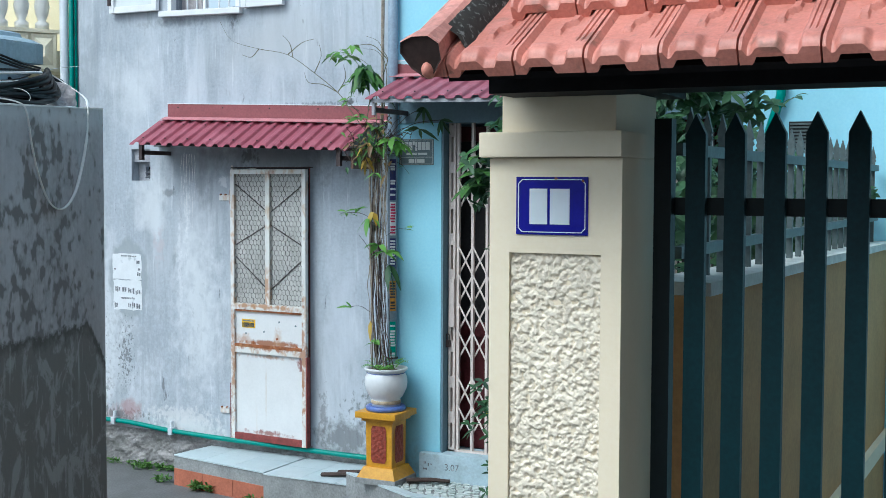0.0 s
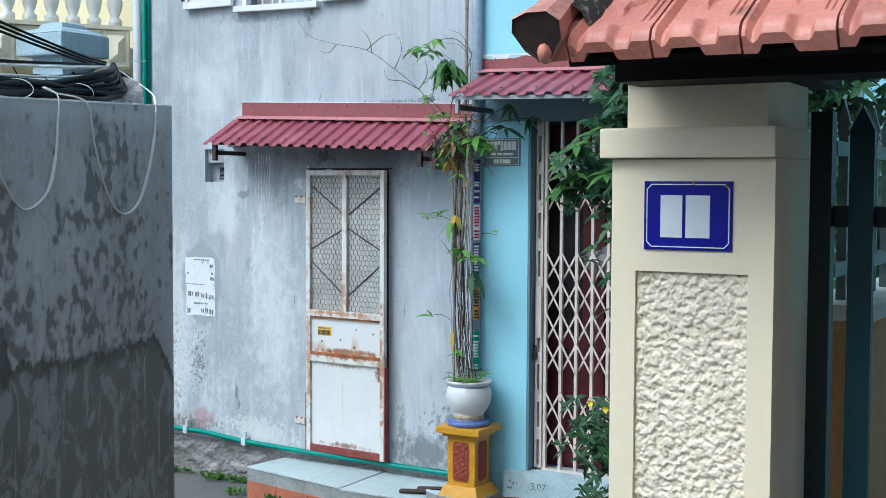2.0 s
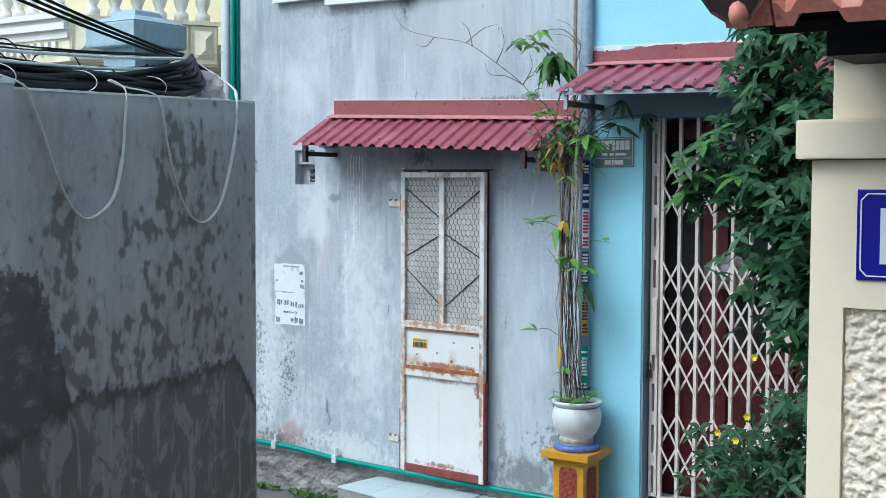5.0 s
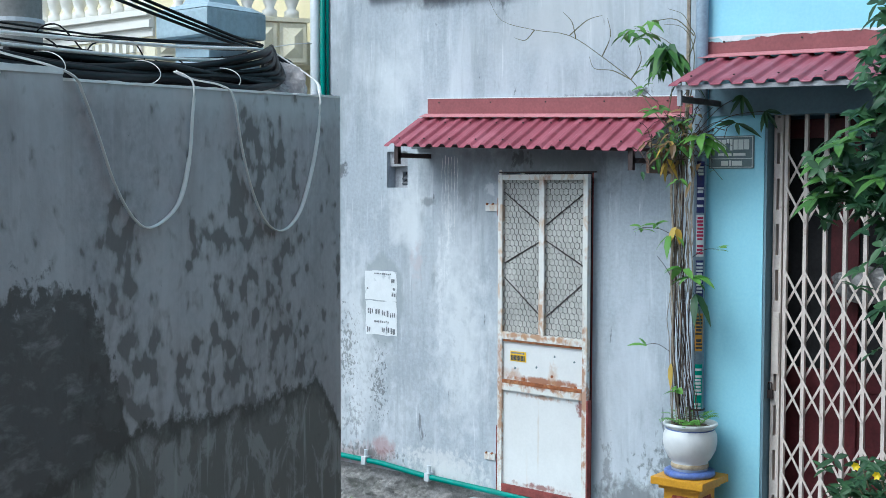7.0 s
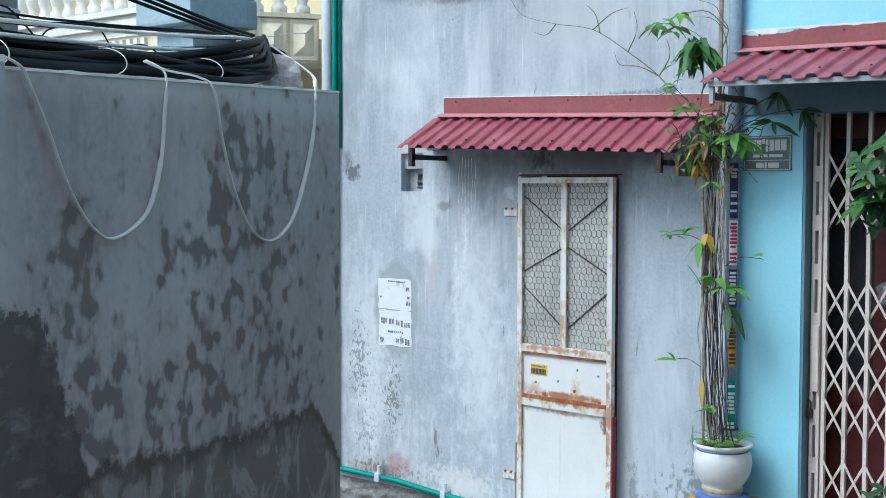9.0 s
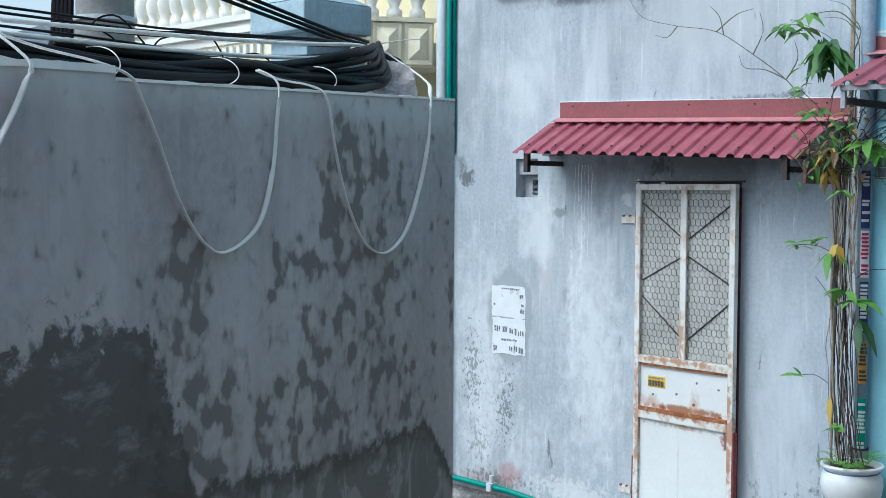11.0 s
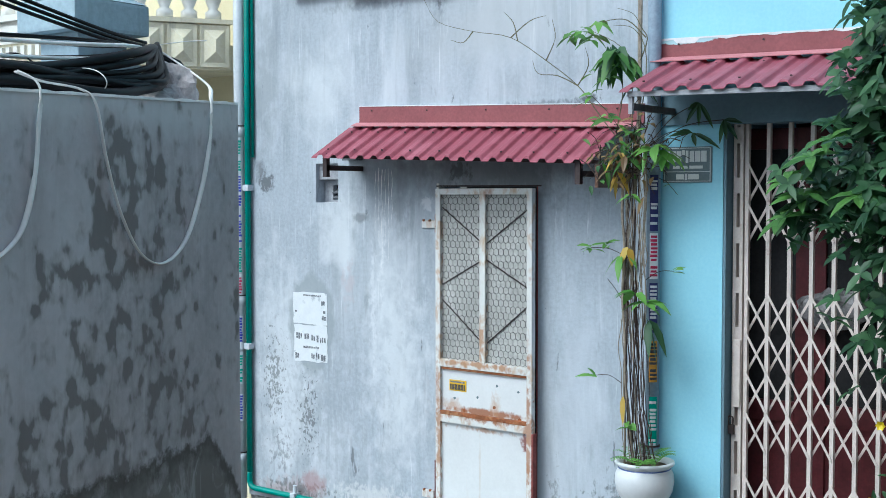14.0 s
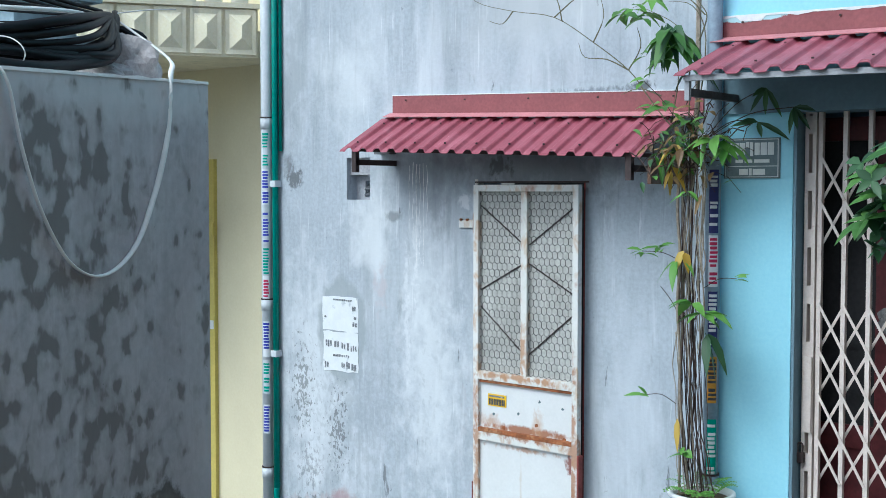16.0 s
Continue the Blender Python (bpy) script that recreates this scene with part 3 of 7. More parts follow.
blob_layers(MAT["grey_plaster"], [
    ((-1.25, 0, 1.2), (0.42, 9, 0.95), CHALK, 0.55, 9, 2.2, 0.9, 0.7),
    ((-0.35, 0, 1.25), (0.30, 9, 0.85), CHALK, 0.6, 12, 2.4, 0.9, 0.7),
    ((-0.80, 0, 2.05), (0.24, 9, 0.35), CHALK, 0.6, 10, 1.8, 0.9, 0.6),
    ((0.95, 0, 1.2), (0.22, 9, 0.8), (0.56, 0.60, 0.66), 0.5, 7, 1.4, 0.9, 0.7),
    ((-0.95, 0, 2.95), (0.5, 9, 0.45), CHALK, 0.45, 6, 2.0, 0.8, 0.7),
    ((-1.03, 0, 1.48), (0.21, 9, 0.34), (0.30, 0.335, 0.36), 0.75, 12, 0.5, 1.0, 0.15),
    # next two patches: shade under the tin awning, put into the plaster colour
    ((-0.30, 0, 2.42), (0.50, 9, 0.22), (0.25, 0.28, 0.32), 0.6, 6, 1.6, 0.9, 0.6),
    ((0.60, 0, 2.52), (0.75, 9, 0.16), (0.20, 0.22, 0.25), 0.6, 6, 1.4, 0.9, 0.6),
    ((-0.62, 0, 2.16), (0.08, 9, 0.04), GREYS, 0.6, 22, 1.6, 0.9, 0.5),
    ((-1.47, 0, 2.46), (0.07, 9, 0.11), (0.10, 0.11, 0.12), 0.7, 18, 2.0, 0.8, 0.5),
    ((-0.02, 0, 3.42), (0.08, 9, 0.16), (0.13, 0.15, 0.17), 0.6, 16, 2.6, 0.8, 0.7),
    ((-0.55, 0, 3.46), (0.5, 9, 0.06), GREYS, 0.5, 22, 2.8, 0.7, 0.7),
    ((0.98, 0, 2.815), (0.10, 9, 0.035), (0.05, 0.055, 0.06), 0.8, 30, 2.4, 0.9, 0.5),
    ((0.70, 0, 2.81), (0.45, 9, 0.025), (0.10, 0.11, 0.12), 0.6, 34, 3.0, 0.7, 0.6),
    ((-1.25, 0, 0.36), (0.40, 9, 0.12), (0.40, 0.29, 0.29), 0.6, 16, 2.2, 0.9, 0.5),
    ((-0.45, 0, 0.36), (0.45, 9, 0.11), (0.70, 0.71, 0.72), 0.6, 24, 2.6, 0.9, 0.5),
    ((0.98, 0, 0.40), (0.34, 9, 0.17), (0.13, 0.135, 0.14), 0.75, 16, 2.2, 0.9, 0.5),
    ((-1.30, 0, 0.62), (0.18, 9, 0.24), (0.16, 0.17, 0.19), 0.6, 34, 4.5, 0.45, 0.5),
    ((-1.45, 0, 3.0), (0.22, 9, 0.7), (0.27, 0.30, 0.33), 0.6, 9, 2.2, 0.8, 0.6),
    ((0.35, 0, 3.25), (0.9, 9, 0.32), (0.45, 0.47, 0.49), 0.6, 4, 1.4, 0.9, 0.7),
    ((-0.45, 0, 2.0), (0.05, 9, 0.5), (0.72, 0.74, 0.77), 0.6, 30, 3.0, 0.7, 0.6),
    ((-0.52, 0, 1.6), (0.04, 9, 0.6), (0.72, 0.74, 0.77), 0.5, 30, 3.0, 0.7, 0.6),
    # next patch: more awning shade, painted wide across the plaster
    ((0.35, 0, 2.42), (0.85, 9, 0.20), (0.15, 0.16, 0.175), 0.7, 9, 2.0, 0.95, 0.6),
    # small dark stain of the plaster itself
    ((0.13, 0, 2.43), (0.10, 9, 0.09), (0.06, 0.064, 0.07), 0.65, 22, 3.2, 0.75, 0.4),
    ((-0.10, 0, 2.25), (0.05, 9, 0.05), (0.66, 0.68, 0.70), 0.7, 26, 2.2, 0.9, 0.3),
    ((-0.30, 0, 2.25), (0.16, 9, 0.30), (0.24, 0.26, 0.29), 0.6, 14, 2.8, 0.7, 0.6),
    ((-1.42, 0, 2.38), (0.10, 9, 0.10), (0.07, 0.075, 0.08), 0.75, 26, 2.6, 0.7, 0.4),
    ((0.0, 0, 3.50), (0.06, 9, 0.14), (0.10, 0.11, 0.12), 0.7, 30, 3.0, 0.7, 0.5),
    ((-0.55, 0, 0.44), (0.5, 9, 0.10), (0.62, 0.63, 0.64), 0.7, 30, 3.0, 0.7, 0.4),
    ((-1.15, 0, 0.40), (0.45, 9, 0.09), (0.12, 0.12, 0.12), 0.7, 30, 3.2, 0.6, 0.4),
    ((0.78, 0, 0.55), (0.06, 9, 0.30), (0.16, 0.16, 0.17), 0.6, 30, 3.2, 0.6, 0.4),
    ((-0.9, 0, 1.0), (0.8, 9, 1.0), (0.30, 0.33, 0.36), 0.35, 26, 3.4, 0.45, 0.4),
    ((-1.06, 0, 0.88), (0.11, 9, 0.36), (0.13, 0.14, 0.15), 0.75, 44, 5.0, 0.40, 0.3),
    ((-1.36, 0, 1.10), (0.16, 9, 0.50), (0.15, 0.16, 0.17), 0.7, 40, 5.0, 0.30, 0.3),
    ((-1.02, 0, 0.45), (0.16, 9, 0.10), (0.36, 0.20, 0.20), 0.6, 14, 2.0, 0.9, 0.5),
    ((-0.72, 0, 1.75), (0.10, 9, 0.22), (0.50, 0.44, 0.46), 0.5, 18, 3.0, 0.6, 0.5),
    ((1.22, 0, 0.62), (0.34, 9, 0.24), (0.09, 0.10, 0.10), 0.65, 26, 3.6, 0.55, 0.4),
])
# rust weeping from the rails of the mesh door
blob_layers(MAT["white_sheet"], [
    ((0.33, 0, 1.055), (0.40, 9, 0.035), (0.28, 0.10, 0.035), 0.9, 24, 1.6, 0.8, 0.4),
    ((0.42, 0, 1.09), (0.05, 9, 0.10), (0.45, 0.27, 0.15), 0.6, 26, 2.0, 0.8, 0.6),
    ((0.10, 0, 1.08), (0.10, 9, 0.05), (0.40, 0.20, 0.09), 0.6, 26, 2.0, 0.8, 0.6),
    ((0.33, 0, 0.955), (0.40, 9, 0.025), (0.36, 0.17, 0.07), 0.7, 26, 2.2, 0.6, 0.5),
    ((0.64, 0, 0.92), (0.05, 9, 0.06), (0.20, 0.05, 0.035), 0.9, 26, 1.6, 0.9, 0.3),
    ((0.33, 0, 0.39), (0.40, 9, 0.035), (0.22, 0.06, 0.045), 0.8, 24, 2.2, 0.6, 0.4),
    ((0.31, 0, 0.7), (0.012, 9, 0.35), (0.55, 0.48, 0.40), 0.5, 26, 1.6, 0.8, 0.6),
])
blob_layers(MAT["white_steel"], [
    ((0.33, 0, 1.03), (0.45, 9, 0.04), (0.30, 0.11, 0.04), 0.9, 22, 2.4, 0.7, 0.4),
    ((0.33, 0, 1.33), (0.45, 9, 0.03), (0.40, 0.20, 0.09), 0.85, 24, 2.6, 0.7, 0.4),
    ((0.02, 0, 0.9), (0.06, 9, 0.7), (0.38, 0.19, 0.09), 0.8, 20, 3.0, 0.5, 0.4),
    ((0.66, 0, 0.9), (0.06, 9, 0.7), (0.36, 0.16, 0.07), 0.8, 20, 3.0, 0.6, 0.4),
    ((0.33, 0, 1.45), (0.05, 9, 0.20), (0.42, 0.22, 0.10), 0.8, 24, 2.6, 0.6, 0.4),
])
blob_layers(MAT["blue_wall"], [((1.76, -0.4, 0.35), (0.2, 9, 0.2), (0.2, 0.28, 0.31), 0.6, 14, 2.0, 0.8, 0.6)])
blob_layers(MAT["red_flash"], [((1.75, -0.4, 3.035), (0.16, 9, 0.018), (0.45, 0.70, 0.76), 0.9, 24, 1.2, 1.0, 0.15)])


# ---- building helpers ----
def part(name, bm, mat, parent=None, label="", smooth=False, category="", kind="", group=""):
    me = bpy.data.meshes.new(name)
    bm.normal_update()
    bm.to_mesh(me)
    bm.free()
    me.materials.append(MAT[mat])
    if smooth:
        for p in me.polygons:
            p.use_smooth = True
    ob = new(name, me)
    if parent is not None:
        ob.parent = parent
        ob.matrix_parent_inverse = parent.matrix_basis.inverted()
    return tagged(ob, label, category, group, kind)


def empty(name, label, category, at=(0, 0, 0), group="", kind=""):
    ob = new(name)
    ob.matrix_basis = Matrix.Translation(at)
    ob.empty_display_size = 0.1
    return tagged(ob, label, category, group, kind)


def box(bm, x0, x1, y0, y1, z0, z1, bevel=0.0, dz=0.0):
    """An upright block; dz: how much its right end lies higher than its left."""
    vs = [bm.verts.new((x, y, z + (dz if x == x1 else 0.0))) for x in (x0, x1) for y in (y0, y1) for z in (z0, z1)]
    fs = [bm.faces.new([vs[i] for i in f]) for f in ((0, 1, 3, 2), (4, 6, 7, 5), (0, 4, 5, 1), (2, 3, 7, 6), (0, 2, 6, 4), (1, 5, 7, 3))]
    if bevel:
        bmesh.ops.bevel(bm, geom=list({e for f in fs for e in f.edges}), offset=bevel, segments=2, affect="EDGES", profile=0.7)
    return bm


def block(x0, x1, y0, y1, z0, z1, bevel=0.0, dz=0.0):
    return box(bmesh.new(), x0, x1, y0, y1, z0, z1, bevel, dz)


def wall_cells(bm, x0, x1, z0, z1, y0, y1, holes):
    """A wall along x with rectangular holes (x0, x1, z0, z1) that go through it."""
    xs = sorted({x0, x1, *[h[0] for h in holes], *[h[1] for h in holes]})
    zs = sorted({z0, z1, *[h[2] for h in holes], *[h[3] for h in holes]})
    solid = lambda i, k: 0 <= i < len(xs) - 1 and 0 <= k < len(zs) - 1 and not any(
        h[0] <= (xs[i] + xs[i + 1]) / 2 <= h[1] and h[2] <= (zs[k] + zs[k + 1]) / 2 <= h[3] for h in holes)
    vert = {}

    def v(x, y, z):
        if (x, y, z) not in vert:
            vert[x, y, z] = bm.verts.new((x, y, z))
        return vert[x, y, z]
    for i in range(len(xs) - 1):
        for k in range(len(zs) - 1):
            if not solid(i, k):
                continue
            a, b, c, d = xs[i], xs[i + 1], zs[k], zs[k + 1]
            bm.faces.new([v(a, y0, c), v(b, y0, c), v(b, y0, d), v(a, y0, d)])
            bm.faces.new([v(a, y1, c), v(a, y1, d), v(b, y1, d), v(b, y1, c)])
            if not solid(i - 1, k):
                bm.faces.new([v(a, y0, c), v(a, y0, d), v(a, y1, d), v(a, y1, c)])
            if not solid(i + 1, k):
                bm.faces.new([v(b, y0, c), v(b, y1, c), v(b, y1, d), v(b, y0, d)])
            if not solid(i, k - 1):
                bm.faces.new([v(a, y0, c), v(a, y1, c), v(b, y1, c), v(b, y0, c)])
            if not solid(i, k + 1):
                bm.faces.new([v(a, y0, d), v(b, y0, d), v(b, y1, d), v(a, y1, d)])
    return bm


def tube(bm, pts, r, sides=8, r_end=None, flat=1.0):
    """A round rod along points; r_end tapers it; flat squeezes it."""
    pts = [Vector(p) for p in pts]
    rings = []
    up = Vector((0.13, 0.21, 1.0)).normalized()
    for i, p in enumerate(pts):
        d = (pts[min(i + 1, len(pts) - 1)] - pts[max(i - 1, 0)]).normalized()
        a = d.cross(up)
        if a.length < 0.2:
            a = d.cross(Vector((1, 0.1, 0)))
        a.normalize()
        b = d.cross(a)
        rr = r if r_end is None else r + (r_end - r) * i / max(1, len(pts) - 1)
        rings.append([bm.verts.new(p + rr * (math.cos(t) * a + flat * math.sin(t) * b)) for t in [2 * math.pi * k / sides for k in range(sides)]])
    for q, s in zip(rings, rings[1:]):
        for k in range(sides):
            bm.faces.new([q[k], q[(k + 1) % sides], s[(k + 1) % sides], s[k]])
    bm.faces.new(rings[0][::-1])
    bm.faces.new(rings[-1])
    return bm


def smooth_path(pts, n=6):
    """A rounded line through points."""
    pts = [Vector(p) for p in pts]
    out = []
    for i in range(len(pts) - 1):
        p0, p1, p2, p3 = pts[max(i - 1, 0)], pts[i], pts[i + 1], pts[min(i + 2, len(pts) - 1)]
        for k in range(n):
            t = k / n
            out.append(0.5 * ((2 * p1) + (p2 - p0) * t + (2 * p0 - 5 * p1 + 4 * p2 - p3) * t * t + (3 * p1 - p0 - 3 * p2 + p3) * t ** 3))
    return out + [pts[-1]]


def lathe(bm, profile, x, y, segs=28):
    rings = [[bm.verts.new((x + r * math.cos(a), y + r * math.sin(a), z)) for a in [2 * math.pi * k / segs for k in range(segs)]] for r, z in profile]
    for q, s in zip(rings, rings[1:]):
        for k in range(segs):
            bm.faces.new([q[k], q[(k + 1) % segs], s[(k + 1) % segs], s[k]])
    bm.faces.new(rings[0][::-1])
    bm.faces.new(rings[-1])
    return bm


def extrude_profile(bm, prof, x0, x1, axis="x"):
    """A closed outline of (a, b) pairs drawn out along x (a=y, b=z) or along y (a=x, b=z)."""
    at = (lambda u, a, b: (u, a, b)) if axis == "x" else (lambda u, a, b: (a, u, b))
    p = [bm.verts.new(at(x0, a, b)) for a, b in prof]
    q = [bm.verts.new(at(x1, a, b)) for a, b in prof]
    for i in range(len(prof)):
        j = (i + 1) % len(prof)
        bm.faces.new([p[i], p[j], q[j], q[i]])
    bm.faces.new(p[::-1])
    bm.faces.new(q)
    bmesh.ops.recalc_face_normals(bm, faces=bm.faces[:])
    return bm


def leaf(bm, base, direction, length, width, droop=0.3, normal=None):
    """One pointed leaf with a fold along its midrib."""
    d = Vector(direction).normalized()
    n = Vector(normal) if normal else Vector((random.uniform(-.5, .5), random.uniform(-.8, .1), 1.0))
    s = d.cross(n)
    if s.length < 1e-3:
        s = Vector((1, 0, 0))
    s.normalize()
    n = s.cross(d)
    base = Vector(base)
    mid, left, right = [], [], []
    for t, w in ((0.0, 0.08), (0.28, 0.85), (0.6, 0.9), (0.85, 0.42), (1.0, 0.0)):
        c = base + d * length * t - Vector((0, 0, droop * length * t * t))
        mid.append(bm.verts.new(c))
        if w:
            left.append(bm.verts.new(c + s * width * 0.5 * w + n * width * 0.13 * w))
            right.append(bm.verts.new(c - s * width * 0.5 * w + n * width * 0.13 * w))
    for i in range(3):
        bm.faces.new([mid[i], mid[i + 1], left[i + 1], left[i]])
        bm.faces.new([mid[i + 1], mid[i], right[i], right[i + 1]])
    bm.faces.new([mid[3], mid[4], left[3]])
    bm.faces.new([mid[4], mid[3], right[3]])

# ---- large structure ----
SLOPE = -0.03      # level lines of the grey house, sloped along x to fit the camera's view
BLUE_Y = -0.40     # front of the blue house
PY = -4.83         # front of the gate pillar

bm = bmesh.new()
bmesh.ops.create_grid(bm, x_segments=40, y_segments=40, size=60)
for v in bm.verts:
    v.co.z = 0.012 * noise.noise(v.co * 0.35)
part("ground", bm, "ground", label="worn grey concrete lane between the houses", category="ground", kind="structure")

DOOR = (-0.02, 0.668, 0.31, 2.355)
VENT = (-0.985, -0.80, 2.255, 2.50)
WIN = (-0.62, 0.05, 3.55, 4.75)
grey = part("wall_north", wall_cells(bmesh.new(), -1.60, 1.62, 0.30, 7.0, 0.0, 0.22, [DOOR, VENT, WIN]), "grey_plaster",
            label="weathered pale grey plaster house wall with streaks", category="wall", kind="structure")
bm = wall_cells(bmesh.new(), -1.60, 1.62, -0.2, 0.30, 0.045, 0.22, [])
rough = [[bm.verts.new((-1.60 + 3.22 * i / 200, 0.030 - 0.036 * max(0.0, noise.noise(Vector((i * 0.13, 0, k * 0.22)))) - 0.007 * noise.noise(Vector((i * 0.6, 4, k * 0.9))) - 0.012 * k / 18, -0.02 + 0.318 * k / 18)) for i in range(201)] for k in range(19)]
for r0, r1 in zip(rough, rough[1:]):
    for i in range(200):
        bm.faces.new([r0[i], r0[i + 1], r1[i + 1], r1[i]])
part("plinth", bm, "plinth", grey, "bare crumbling brick and mortar plinth")
# back wall takes the near-black colour in place of real dimness
part("wall_grey_room", block(-1.5, 1.5, 2.4, 2.5, -0.2, 7.0), "dark", label="inside wall of the grey house, coloured near-black for dimness", category="wall", kind="structure")

# blue house: front with a gate opening
GATE = (1.93, 3.74, 0.47, 2.66)
blue = part("wall_blue", wall_cells(bmesh.new(), 1.605, 9.0, -0.2, 7.0, BLUE_Y, BLUE_Y + 0.2, [GATE]), "blue_wall",
            label="light blue painted house wall", category="wall", kind="structure")
# side wall, lintel and jamb take the shaded copy of the blue
part("wall_blue_side", block(1.605, 1.80, BLUE_Y + 0.2, 0.9, -0.2, 7.0), "blue_shade", label="blue side wall in a shaded tone of the paint", category="wall", kind="structure")
part("lintel", block(1.62, 3.9, BLUE_Y - 0.012, BLUE_Y + 0.19, 2.635, 2.80), "blue_shade", blue, "lintel over the gate in a shaded tone of blue")
part("jamb", block(1.932, 1.945, BLUE_Y + 0.002, BLUE_Y + 0.2, 0.475, 2.63), "blue_shade", blue, "reveal of the gate opening in a shaded tone of blue")
part("wall_inside", block(1.8, 6.0, 0.9, 1.0, -0.2, 4.0), "maroon", label="dark maroon boarded entrance inside", category="wall", kind="structure")
part("ceiling_entrance", block(1.8, 6.0, BLUE_Y + 0.2, 0.9, 2.75, 2.85), "dark", label="ceiling of the entrance, coloured near-black for dimness", category="ceiling", kind="structure")

# low dark wall on the other side of the lane; lane(s, z, o): s along it from its far end, o out of its face
LDIR, LOUT = Vector((0.2873, -0.9578, 0.0)), Vector((0.9578, 0.2873, 0.0))


def lane(s, z, o=0.0):
    return Vector((1.69, -3.295, z)) + LDIR * s + LOUT * o


def lane_top(s):
    """The wall's top: the near length stands a little higher than the far one."""
    return 2.569 - 0.038 * s + (0.016 if s > 1.432 else 0.0)


def lane_block(s0, s1, o0, o1):
    bm = bmesh.new()
    v = [bm.verts.new(lane(s, z, o)) for s in (s0, s1) for o in (o0, o1) for z in (0.0, lane_top(s))]
    for f in ((0, 1, 3, 2), (4, 6, 7, 5), (0, 4, 5, 1), (2, 3, 7, 6), (0, 2, 6, 4), (1, 5, 7, 3)):
        bm.faces.new([v[i] for i in f])
    bmesh.ops.recalc_face_normals(bm, faces=bm.faces[:])
    return bm


lw = part("wall_west", lane_block(0.0, 1.43, -0.22, 0.0), "wet_render", label="dark damp cement-rendered lane wall with stains", category="wall", kind="structure")
part("wall_west_pier", lane_block(1.433, 1.747, -0.30, 0.006), "wet_render", label="thicker end pier of the dark cement lane wall", category="wall", kind="structure")
part("wall_west_near", lane_block(1.75, 6.5, -0.40, -0.24), "wet_render", label="set-back near length of the dark cement lane wall", category="wall", kind="structure")

# far sides that close the place
part("wall_south", block(-12.0, 14.0, -16.2, -16.0, 0.0, 5.0), "pillar", label="plain wall closing the lane", category="wall", kind="structure")

# out of view, added to keep eastern sky light off the +x faces
part("wall_east", block(7.42, 7.62, -15.9, -0.41, 0.0, 7.0), "pole", label="unseen tall plain grey wall added to block light from the east", category="wall", kind="structure")

# thin lime runs down the plaster beside the door
rr = random.Random(2)
for k in range(6):
    x = -0.50 + 0.026 * k
    z1 = 2.47 - 0.02 * rr.random()
    z0 = rr.uniform(1.75, 2.1)
    pts = [(x + 0.004 * math.sin(j * 1.9 + k), -0.0005, z1 + (z0 - z1) * j / 8) for j in range(9)]
    part("lime_run", tube(bmesh.new(), pts, rr.uniform(0.0025, 0.0045), 5, 0.001, 0.35), "wall_top", grey, "thin white lime run")

# ---- grey house: door, window, vent, awning, pipes ----
def cyl_x(bm, x0, x1, y, z, r, sides=10):
    return tube(bm, [(x0, y, z), (x1, y, z)], r, sides)


def twisted(p, q):
    """A thin rod of two twisted wires."""
    bm = bmesh.new()
    p, q = Vector(p), Vector(q)
    for ph in (0.0, math.pi):
        tube(bm, [p + (q - p) * (k / 40) + Vector((0.0, 0.0022 * math.cos(ph + k * 1.25), 0.0028 * math.sin(ph + k * 1.25))) for k in range(41)], 0.0022, 4)
    return bm


